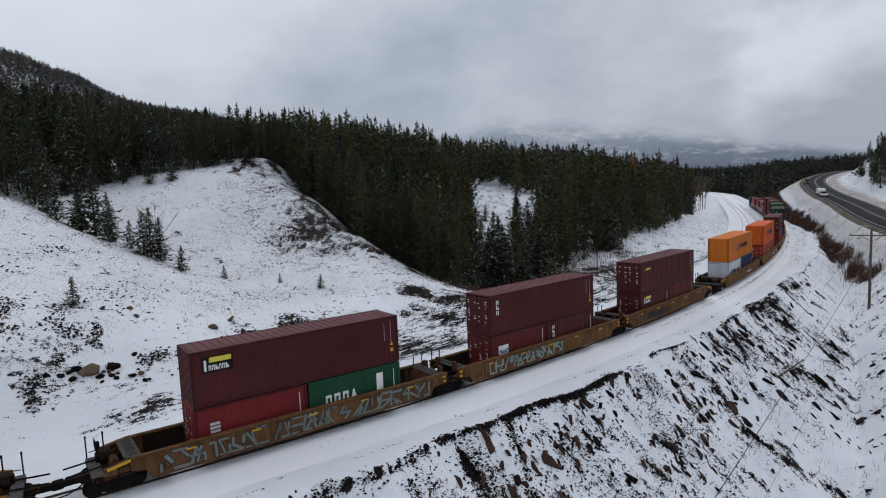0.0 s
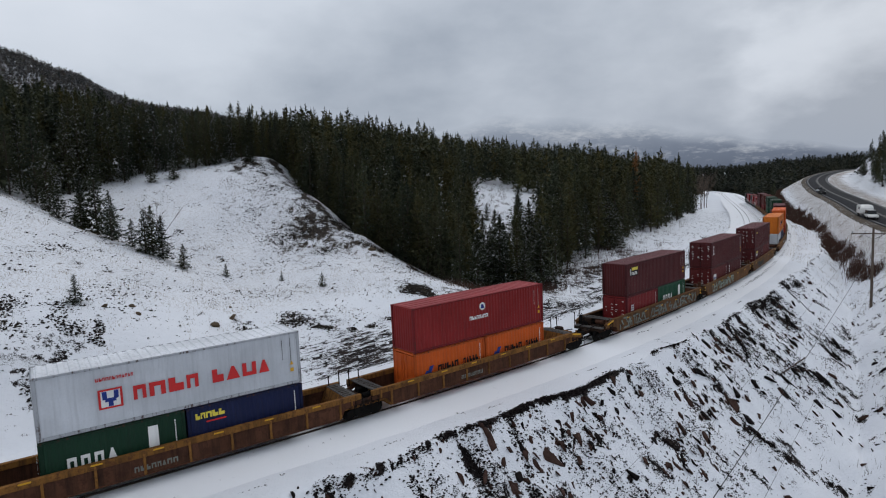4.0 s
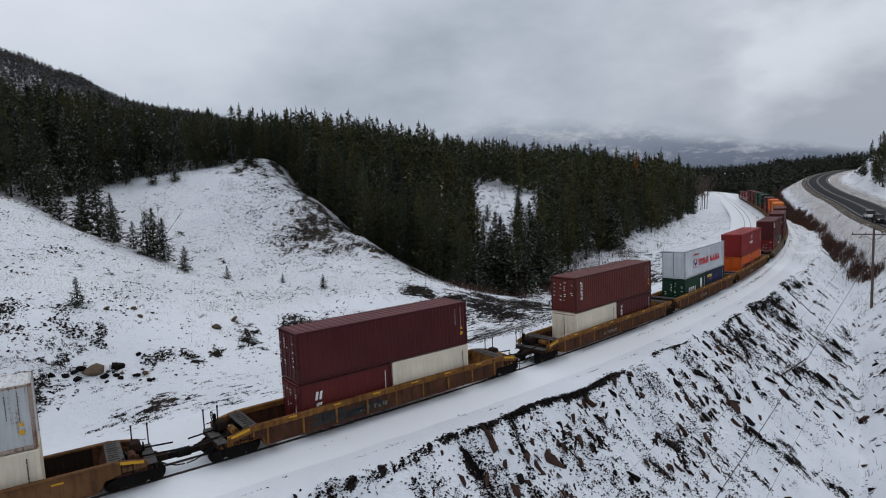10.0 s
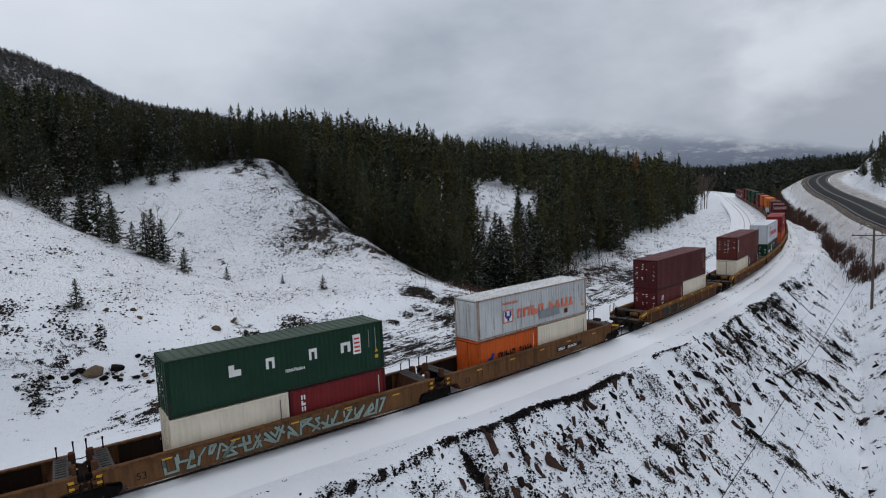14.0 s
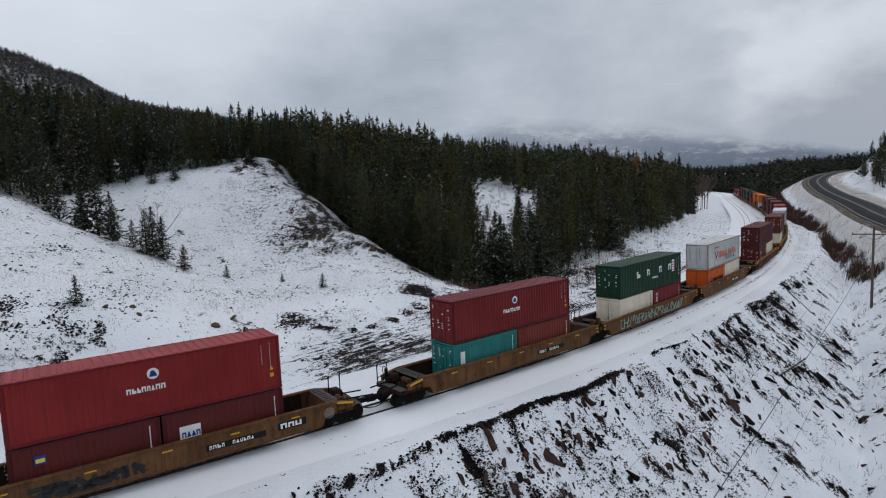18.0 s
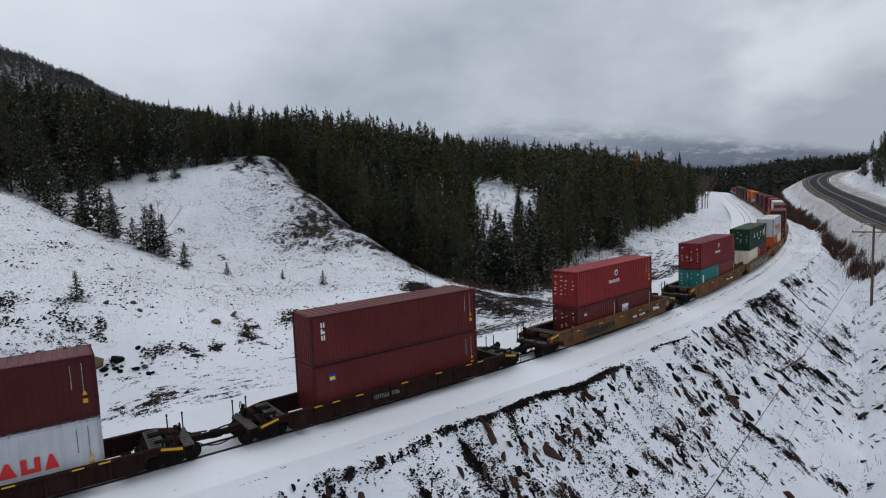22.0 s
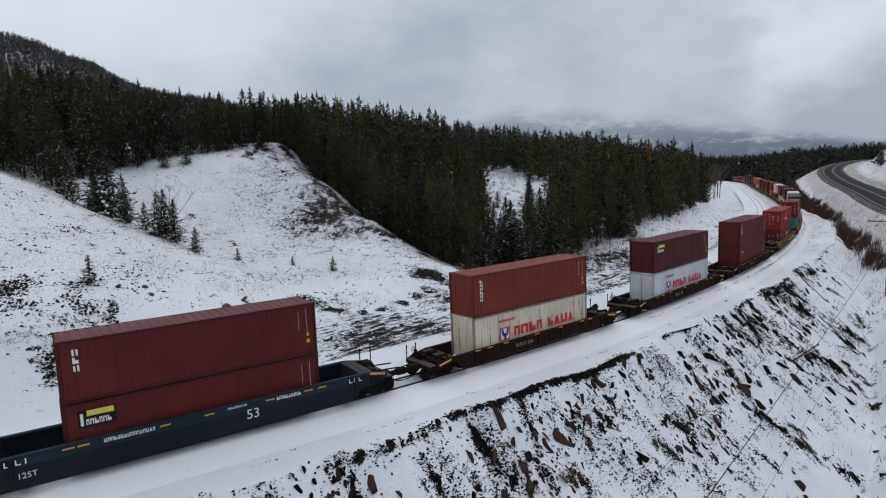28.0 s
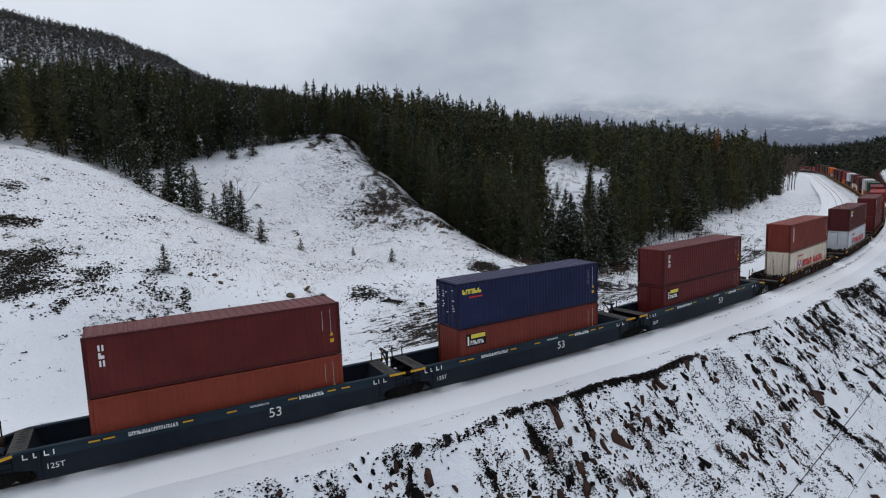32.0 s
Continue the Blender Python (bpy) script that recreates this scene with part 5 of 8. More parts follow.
            box_bm(bm, sgn * (wl + 1.75), 0.5, z1 - 0.12, 0.5, 0.62, 0.5, 0.06)
            part("equipment_box", bm, M["car_grime"], c, "grimy equipment box")
            bm = bmesh.new()
            rod_bm(bm, (sgn * (wl + 1.5), -0.95, z1 - 0.16), (sgn * (wl + 1.5), -0.25, z1 - 0.16), 0.19, n=12)
            part("brake_cylinder", bm, deck_m, c, "rusty brake cylinder")
            if sgn < 0:
                bm = bmesh.new()
                wx, wz = -(ee + 0.05), z1 + 0.3
                for k in range(14):
                    a0, a1 = k * 0.4488, (k + 1) * 0.4488
                    rod_bm(bm, (wx, 0.95 + 0.27 * math.cos(a0), wz + 0.27 * math.sin(a0)), (wx, 0.95 + 0.27 * math.cos(a1), wz + 0.27 * math.sin(a1)), 0.022, n=5)
                for k in range(5):
                    rod_bm(bm, (wx, 0.95, wz), (wx, 0.95 + 0.26 * math.cos(k * 1.2566), wz + 0.26 * math.sin(k * 1.2566)), 0.014, n=4)
                part("brake_wheel", bm, M["steel_dark"], c, "spoked hand brake wheel")
                bm = bmesh.new()
                box_bm(bm, wx + 0.12, 0.95, wz - 0.35, 0.16, 0.2, 0.9, 0.03)
                part("brake_stand", bm, M["steel_dark"], c)
            bm = bmesh.new()
            rod_bm(bm, (sgn * (ee - 0.15), -yo + 0.02, 0.5), (sgn * (ee + 0.45), -yo + 0.02, 0.5), 0.02, n=5)
            rod_bm(bm, (sgn * (ee + 0.45), -yo + 0.02, 0.5), (sgn * (ee + 0.45), -yo + 0.02, deck), 0.02, n=5)
            part("foot_step", bm, M["steel_dark"], c)
            bm = bmesh.new()
            box_bm(bm, sgn * (ee + 0.42), 0, deck - 0.28, 0.08, 1.2, 0.1, 0.02)
            part("end_sill", bm, M["car_grime" if style != "low" else "car_brown"], c)
        bm = bmesh.new()
        box_bm(bm, sgn * (wl + 0.2 + (ee - wl) / 2), 0, 0.98, ee - wl + 0.3, 1.0, 0.2, 0.05)
        part("draft_sill", bm, M["steel_dark"], c, "dark draft sill under the end")
        for k in range(3):
            bm = bmesh.new()
            box_bm(bm, sgn * (wl + 0.75 + k * (ee - wl - 0.6) / 2), 0, 1.06, 0.14, 2 * yo - 0.5, 0.16, 0.02)
            part("cross_beam", bm, M["car_grime" if style != "navy" else "car_navy"], c)
        for y in (-1.05, 1.05):
            bm = bmesh.new()
            box_bm(bm, sgn * (wl + 0.2 + (ee - wl) / 2), y, 1.0, ee - wl + 0.2, 0.16, 0.2, 0.02)
            part("side_beam", bm, deck_m, c)
        for y in (-0.62, 0.85):
            bm = bmesh.new()
            rod_bm(bm, (sgn * (wl + 0.5), y, 1.2), (sgn * (ee + 0.1), y * 0.6, 1.12), 0.03, n=5)
            part("brake_rod", bm, M["steel_dark"], c)
        bm = bmesh.new()
        box_bm(bm, sgn * (wl + 0.95), 0.45, 1.32, 0.7, 0.5, 0.4, 0.06)
        part("brake_valve", bm, M["steel_dark"], c)
        bm = bmesh.new()
        rod_bm(bm, (sgn * (wl + 0.75), -0.75, 1.36), (sgn * (wl + 1.6), -0.75, 1.36), 0.2, n=12)
        part("air_reservoir", bm, M["steel_dark"], c, "dark air reservoir")
        bm = bmesh.new()
        rod_bm(bm, (sgn * (ee - 0.95), 1.36, z1 - 0.06), (sgn * (ee + 0.3), 1.36, z1 - 0.2), 0.024, n=5)
        part("handrail", bm, M["steel_dark"], c)
        bm = bmesh.new()
        rod_bm(bm, (sgn * (ee + 0.05), -1.3, 0.55), (sgn * (ee + 0.05), -1.3, 1.15), 0.022, n=5)
        rod_bm(bm, (sgn * (ee - 0.35), -1.3, 0.55), (sgn * (ee - 0.35), -1.3, 1.15), 0.022, n=5)
        rod_bm(bm, (sgn * (ee + 0.05), -1.3, 0.55), (sgn * (ee - 0.35), -1.3, 0.55), 0.022, n=5)
        part("stirrup_step", bm, M["steel_dark"], c)
        for y in (-1.25, 1.25):
            bm = bmesh.new()
            prism_bm(bm, [(sgn * (wl + 0.8), z1 - 0.05), (sgn * (wl + 0.8), z1 - 0.4), (sgn * (wl + 1.7), 1.05), (sgn * (wl + 1.7), 1.25)], y - 0.06, y + 0.06)
            part("end_brace", bm, side_m, c)
        for x, y, up in ((ee + 0.4, 1.32, 0.62), (ee - 0.35, 1.32, 0.66)) if not joint else ((ee - 0.05, 1.3, 0.72), (ee - 0.75, 1.3, 0.62)):
            bm = bmesh.new()
            rod_bm(bm, (sgn * x, y, 1.0), (sgn * x, y, z1 + up), 0.036, n=6)
            rod_bm(bm, (sgn * x, y - 0.02, z1 + up - 0.08), (sgn * x, y - 0.02, z1 + up + 0.05), 0.05, n=6)
            part("grab_post", bm, M["steel_dark"], c)
        bm = bmesh.new()
        for z in (0.62, 0.92, 1.22, 1.5):
            rod_bm(bm, (sgn * (wl + 0.98), -yo - 0.03, z), (sgn * (wl + 1.45), -yo - 0.03, z), 0.02, n=5)
        for x in (0.98, 1.45):
            rod_bm(bm, (sgn * (wl + x), -yo - 0.03, 0.55), (sgn * (wl + x), -yo - 0.03, 1.62), 0.022, n=5)
        part("ladder", bm, M["steel_dark"], c)
        if joint and style == "tan":
            for z in (z1 - 0.18, z1 - 0.48):
                bm = bmesh.new()
                box_bm(bm, sgn * (ee - 0.26), -yo - 0.02, z, 0.26, 0.02, 0.17)
                part("end_reflector", bm, M["yellow"], c)
            for y in (0.75, -0.95):
                bm = bmesh.new()
                box_bm(bm, sgn * (ee - 0.15), y, z1 + 0.12, 0.28, 0.34, 0.62, 0.04)
                part("buffer_block", bm, M["car_rust"], c, "rusty block over the articulated joint")
        if joint and style == "navy" and sgn > 0:
            bm = bmesh.new()
            box_bm(bm, ee - 0.05, 0.95, z1 + 0.72, 0.16, 1.1, 0.16, 0.02)
            box_bm(bm, ee - 0.05, 0.5, z1 + 0.3, 0.14, 0.12, 1.0, 0.02)
            rod_bm(bm, (ee - 0.05, 1.3, z1 + 0.68), (ee - 0.05, 0.55, z1 + 0.1), 0.05, n=6)
            part("brake_stand", bm, M["car_navy"], c, "navy bracket with yellow dots over the joint")
            bm = bmesh.new()
            rod_bm(bm, (ee - 0.14, 0.95, z1 + 0.72), (ee + 0.04, 0.95, z1 + 0.72), 0.05, n=10)
            part("yellow_dot", bm, M["yellow"], c)
        if not joint:
            bm = bmesh.new()
            box_bm(bm, sgn * (end - 0.75), 0, 0.9, 1.5, 0.3, 0.28, 0.03)
            box_bm(bm, sgn * (end - 0.12), 0.03, 0.9, 0.4, 0.42, 0.38, 0.05)
            part("coupler", bm, M["steel_dark"], c)
            bm = bmesh.new()
            box_bm(bm, sgn * (wl + 1.95), 0.55, 1.35, 0.24, 0.5, 0.5, 0.05)
            rod_bm(bm, (sgn * (wl + 2.1), 0.55, 1.5), (sgn * (wl + 2.16), 0.55, 1.5), 0.24, n=14)
            part("brake_housing", bm, M["steel_dark"], c)
            bm = bmesh.new()
            pts = [(end - 1.2, 0.9), (end - 0.8, 0.62), (end - 0.4, 0.46), (end, 0.42)]
            for (xa, za), (xb, zb) in zip(pts[:-1], pts[1:]):
                rod_bm(bm, (sgn * xa, -0.36, za), (sgn * xb, -0.36, zb), 0.035, n=6)
            part("air_hose", bm, M["rubber"], c)
            for y in (-0.55, 0.55):
                bm = bmesh.new()
                rod_bm(bm, (sgn * (ee - 0.2), y, z1 - 0.3), (sgn * (end - 0.35), y, z1 - 0.42), 0.045, n=6)
                part("crossover_rod", bm, M["steel_dark"], c)
            bm = bmesh.new()
            rod_bm(bm, (sgn * (ee + 0.12), -1.4, 0.95), (sgn * (ee + 0.12), 1.4, 0.95), 0.025, n=5)
            rod_bm(bm, (sgn * (ee + 0.12), -1.4, 0.95), (sgn * (ee + 0.12), -1.4, 0.6), 0.025, n=5)
            part("uncoupling_lever", bm, M["steel_dark"], c)
    for sgn, has in ((1, front_truck), (-1, rear_truck)):
        if not has:
            continue
        tx = front if sgn > 0 else -rear
        tx -= sgn * (0.0 if abs(tx) == half else 2.3)
        bm = bmesh.new()
        box_bm(bm, tx, 0, 0.72, 0.42, 2.2, 0.3, 0.04)
        truck = part("truck", bm, M["steel_dark"], c)
        for y in (-1.0, 1.0):
            bm = bmesh.new()
            prism_bm(bm, [(tx - 1.15, 0.5), (tx - 1.15, 0.74), (tx - 0.4, 0.98), (tx + 0.4, 0.98), (tx + 1.15, 0.74), (tx + 1.15, 0.5), (tx + 0.7, 0.5), (tx + 0.35, 0.32), (tx - 0.35, 0.32), (tx - 0.7, 0.5)], y - 0.08, y + 0.08)
            part("truck_frame", bm, M["steel_dark"], truck)
        wheel = shared("wheel", lambda bm: (rod_bm(bm, (0, -0.07, 0), (0, 0.07, 0), 0.46, n=20), rod_bm(bm, (0, -0.1, 0), (0, 0.1, 0), 0.16, n=10)), M["steel_dark"])
        for x in (-0.9, 0.9):
            for y in (-0.76, 0.76):
                part("wheel", wheel, None, truck, at=Matrix.Translation((tx + x, y, 0.61)))
    # lettering: the well length is spelled out, the rest are bars
    ym = -yo - 0.008
    if style in ("tan", "navy"):
        number = bpy.data.curves.new("well_length", "FONT")
        number.body, number.size, number.extrude = "53", 0.5 if style == "tan" else 0.72, 0.003
        tmp = new("well_length", number)
        me = bpy.data.meshes.new_from_object(tmp)
        bpy.data.objects.remove(tmp)
        me.materials.append(M["black" if style == "tan" else "white"])
        xx = -wl + 0.35 if style == "tan" else 1.85
        part("well_length_figure", me, None, c, at=pose(xx, ym, z0 + (0.3 if style == "tan" else 0.5), 90, 0, 0))
    if style == "navy":
        number = bpy.data.curves.new("load_limit", "FONT")
        number.body, number.size, number.extrude = "125T", 0.36, 0.003
        tmp = new("load_limit", number)
        me = bpy.data.meshes.new_from_object(tmp)
        bpy.data.objects.remove(tmp)
        me.materials.append(M["white"])
        part("load_limit_figure", me, None, c, at=pose(-wl + 0.2, ym, z0 + 0.42, 90, 0, 0))
        mark(c, "owner_word", word(-4.6, z1 - 0.24, 0.19, 16, 0.6, 0.14, seed=81), "white", "white lettering bars", ym - 0.012)
        mark(c, "web_line", word(3.5, z1 - 0.25, 0.2, 10, 0.62, 0.14, seed=82), "white", "", ym - 0.012)
        mark(c, "number_bar", word(0.95, z1 - 0.14, 0.12, 11, 0.6, 0.2, seed=83), "white", "", ym)
        mark(c, "small_stencil", [(x, z1 - 0.32, x + 0.05, z1 - 0.08, 0) for x in (-wl - 0.6, -wl - 0.2, -wl + 0.2, -wl + 0.55, wl - 0.4, wl - 0.1, wl + 0.2)] + [(x, z1 - 0.32, x + 0.2, z1 - 0.27, 0) for x in (-wl - 0.6, -wl - 0.2, -wl + 0.2, wl - 0.4, wl + 0.2)], "white", "", ym - 0.012)
    return c


def graffiti(c, mat, x0, x1, seed, big=0.75, z=0.62):
    """Spray-painted angular strokes with no readable word."""
    r, x = random.Random(seed), x0
    bm, rim = bmesh.new(), bmesh.new()
    ends = [(0, 0), (0, 0.5), (0, 1), (0.5, 0), (0.5, 1), (1, 0), (1, 0.5), (1, 1)]
    while x < x1:
        w, hi, lean = r.uniform(0.42, 0.72), big * r.uniform(0.8, 1.05), r.uniform(-0.1, 0.16)
        for _ in range(r.randint(3, 5)):
            a, b = r.sample(ends, 2)
            p = Vector((x + w * a[0] + lean * a[1], 0, z + hi * a[1]))
            q = Vector((x + w * b[0] + lean * b[1], 0, z + hi * b[1]))
            d = (q - p).normalized()
            n = Vector((-d.z, 0, d.x))
            th = r.uniform(0.05, 0.085)
            for k, f, yy in ((rim, 1.6, 0.004), (bm, 1.0, 0.0)):
                o, e = n * th * f, d * th * f * 0.7
                vs = [k.verts.new(v + Vector((0, yy, 0))) for v in (p - e - o, q + e - o, q + e + o, p - e + o)]
                k.faces.new(vs)
        x += w + r.uniform(0.08, 0.2)
    for k, mt, nm in ((rim, "graffiti_dark", "graffiti_outline"), (bm, mat, "graffiti")):
        tagged(part(nm, k, M[mt], c, "spray-painted graffiti strokes", at=Matrix.Translation((0, -1.512, 0))), kind="stuff")


# rear end of the top container along the line at 23 s, car style, place in a set of three (0: single),
# top container (colour, mark, doors), lower ones (length, height, colour, mark)
TRAIN = [
    (402.0, "tan", 1, ("maroon", "", "rear"), [(40, HC, "maroon", "")]),
    (382.0, "tan", 2, ("brown_red", "", "rear"), [(40, HC, "crimson", "")]),
    (362.0, "tan", 3, ("green", "", "rear"), [(40, HC, "green_light", "")]),
    (341.0, "tan", 0, ("green", "", "rear"), [(40, HC, "maroon", "")]),
    (318.2, "tan", 1, ("maroon", "", "rear"), [(40, STD, "crimson", "")]),
    (298.0, "tan", 2, ("orange_deep", "bird_big", "front"), [(20, STD, "red_orange", ""), (20, STD, "red_orange", "")]),
    (277.3, "tan", 3, ("orange", "bird_big", "front"), [(20, STD, "pale_grey", "bird"), (20, STD, "blue", "")]),
    (253.2, "tan", 1, ("maroon", "yellow_small", "rear"), [(20, STD, "maroon", "banner"), (20, STD, "maroon_light", "")]),
    (233.3, "tan", 2, ("maroon", "stack_word", "rear"), [(20, STD, "maroon_light", "blue_plate"), (20, STD, "maroon", "stack_word")]),
    (213.45, "tan", 3, ("maroon", "banner", "front"), [(20, STD, "crimson", "wave_plate"), (20, STD, "green_light", "short_spaced")]),
    (189.6, "rib", 1, ("red", "sail", "front"), [(20, STD, "orange_deep", "bird"), (20, STD, "orange_deep", "bird")]),
    (169.9, "rib", 2, ("pale_grey", "big_red", "rear"), [(20, STD, "green", "short_spaced"), (20, STD, "navy", "yellow_word")]),
    (150.1, "rib", 3, ("brown_red", "tall_word", "rear"), [(20, STD, "cream", ""), (20, STD, "maroon", "stack_word")]),
    (126.15, "rib", 0, ("maroon", "", "rear"), [(20, STD, "maroon_light", "slashes"), (20, STD, "cream", "")]),
    (102.05, "tan", 1, ("grey_rusty", "big_red_faded", "rear"), [(20, STD, "orange_deep", "bird"), (20, STD, "cream", "")]),
    (82.25, "tan", 2, ("green", "spaced", "rear"), [(20, STD, "cream", ""), (20, STD, "crimson", "stack_word")]),
    (62.7, "tan", 3, ("crimson", "sail", "rear"), [(20, STD, "teal", "placard"), (20, STD, "brick_red", "")]),
    (38.65, "tan", 0, ("red", "sail", "rear"), [(20, STD, "maroon_light", "small_flag"), (20, STD, "maroon_light", "blue_plate")]),
    (15.4, "low", 0, ("maroon_light", "stack_word", "front"), [(40, HC, "maroon_light", "small_flag")]),
    (-7.17, "low", 0, ("maroon", "banner", "front"), [(40, HC, "pale_grey", "big_red")]),
    (-29.8, "low", 0, ("brick_red", "tall_word", "front"), [(40, HC, "white_rusty", "big_red")]),
    (-53.2, "navy", 1, ("maroon_light", "stack_word", "front"), [(40, HC, "maroon_light", "banner")]),
    (-73.05, "navy", 2, ("navy", "yellow_word", "rear"), [(40, HC, "brick_red", "banner")]),
    (-92.75, "navy", 3, ("maroon_light", "stack_word", "front"), [(40, HC, "rust_orange", "")]),
]
COLOUR_WORDS = {"maroon": "dark maroon", "maroon_light": "maroon", "crimson": "crimson", "red": "red", "red_orange": "red-orange", "brown_red": "brownish red", "brick_red": "brick-red", "orange": "orange", "orange_deep": "deep orange", "rust_orange": "rusty orange", "green": "dark green", "green_light": "green", "teal": "teal", "navy": "navy blue", "blue": "blue", "cream": "cream-white", "pale_grey": "pale grey", "grey_rusty": "grimy grey rust-stained", "white_rusty": "off-white rust-stained"}
CAR_WORDS = {"tan": "tan-brown steel well car with smooth graffitied sills", "rib": "rusty yellow well car with ribbed side sills", "low": "dark brown well car with low side sills", "navy": "dark navy well car with a blue band"}


def build_train():
    floor = 0.62
    for i, (rear, style, art, top, low) in enumerate(TRAIN):
        mid = rear + 6.096 + min(0.25, max(-0.2, 0.115 - 0.0016 * rear))
        half = 9.9 if art else 0.0
        car = well_car(style, half, CAR_WORDS[style], True, art in (0, 3), art, 11.3 if style == "low" else 12.0)
        MOVING.append((car, mid, Matrix.Identity(4)))
        if rear in (213.45,):
            graffiti(car, "graffiti_grey", -7.8, 7.6, 4, 0.85, 0.74)
        if rear in (82.25, 233.3):
            graffiti(car, "graffiti_teal", -6.5, 1.5 if rear > 200 else 5.5, 9, 0.75, 0.76)
        if rear in (253.2, 38.65, 126.15):
            graffiti(car, "graffiti_dark", -5.5, -1.5, 12, 0.5, 0.85)
        if rear in (38.65, 318.2):
            for rad in (0.1, 0.2, 0.3):
                bm = bmesh.new()
                ring = [[bm.verts.new((8.6 + q * math.cos(k * 0.2618), 0, 1.25 + q * math.sin(k * 0.2618))) for k in range(24)] for q in (rad - 0.025, rad)]
                for k in range(24):
                    bm.faces.new((ring[0][k], ring[0][(k + 1) % 24], ring[1][(k + 1) % 24], ring[1][k]))
                part("target_ring", bm, M["code_white"], car, "faded white target ring", at=Matrix.Translation((0, -1.508, 0)))
        if style == "tan" and rear not in (82.25, 213.45, 253.2, 233.3):
            z = 1.0
            mark(car, "number_panel", [(1.9, z - 0.06, 4.95, z + 0.26, 0)], "black", "black number panel", -1.51)
            mark(car, "number_bar", word(2.05, z, 0.2, 4, 0.8, 0.25, seed=3) + word(3.2, z, 0.2, 6, 0.8, 0.25, seed=4), "white", "", -1.516)
            if i % 2:
                mark(car, "owner_panel", [(5.6, z + 0.02, 7.2, z + 0.42, 0)], "black", "black owner panel", -1.51)
                letters(car, word(5.75, z + 0.08, 0.28, 3, 1.2, 0.25, seed=6), "white", "white letter block", -1.516)
        elif style in ("rib", "low"):
            mark(car, "number_bar", word(-2.5, 0.86, 0.26, 8, 0.8, 0.2, seed=i), "graffiti_grey", "", -1.506)
        z = floor
        if low[0][0] == 20:
            for (n, h, colour, kind), x in zip(low, (-3.067, 3.067)):
                c = container(6.058, h, colour, f"{COLOUR_WORDS[colour]} corrugated steel twenty-foot container in a well car", "front" if x > 0 else "rear")
                mark_lens(c, kind, 6.058, h)
                mark(c, "code_column", column(2.55, h * 0.45, h * 0.88, 0.06, 9, i), "white" if colour not in ("cream", "pale_grey") else "graffiti_dark")
                if x < 0 and kind not in ("bird",):
                    end_codes(c, 6.058, h, i + 50)
                MOVING.append((c, mid, Matrix.Translation((x, 0, z))))
        else:
            n, h, colour, kind = low[0]
            c = container(12.192, h, colour, f"{COLOUR_WORDS[colour]} corrugated steel forty-foot container in a well car", "rear" if i % 2 else "front")
            mark_lens(c, kind, 12.192, h)
            door_codes(c, 12.192, h, "code_white" if colour not in ("pale_grey", "white_rusty") else "graffiti_dark", i + 20)
            MOVING.append((c, mid, Matrix.Translation((0, 0, z))))
        z += low[0][1] + 0.05
        colour, kind, doors = top
        c = container(12.192, HC, colour, f"{COLOUR_WORDS[colour]} corrugated steel forty-foot container on top of another", doors, 0.278 if colour != "pale_grey" else 0.4)
        mark_lens(c, kind, 12.192, HC)
        door_codes(c, 12.192, HC, "code_white" if colour not in ("pale_grey", "grey_rusty") else "graffiti_dark", i)
        if doors == "rear" and colour not in ("pale_grey", "grey_rusty"):
            end_codes(c, 12.192, HC, i)
        if kind == "big_red_faded":
            mark(c, "repair_patch", [(0.2, 0.55, 2.6, 1.15, 0)], "patch_grey", "grey repair patch", -CW / 2 - 0.02)
            mark(c, "rust_patch", [(3.2, 0.5, 3.6, 0.85, 0)], "car_rust", "rust stain", -CW / 2 - 0.02)
        MOVING.append((c, mid, Matrix.Translation((0, 0, z))))


build_train()


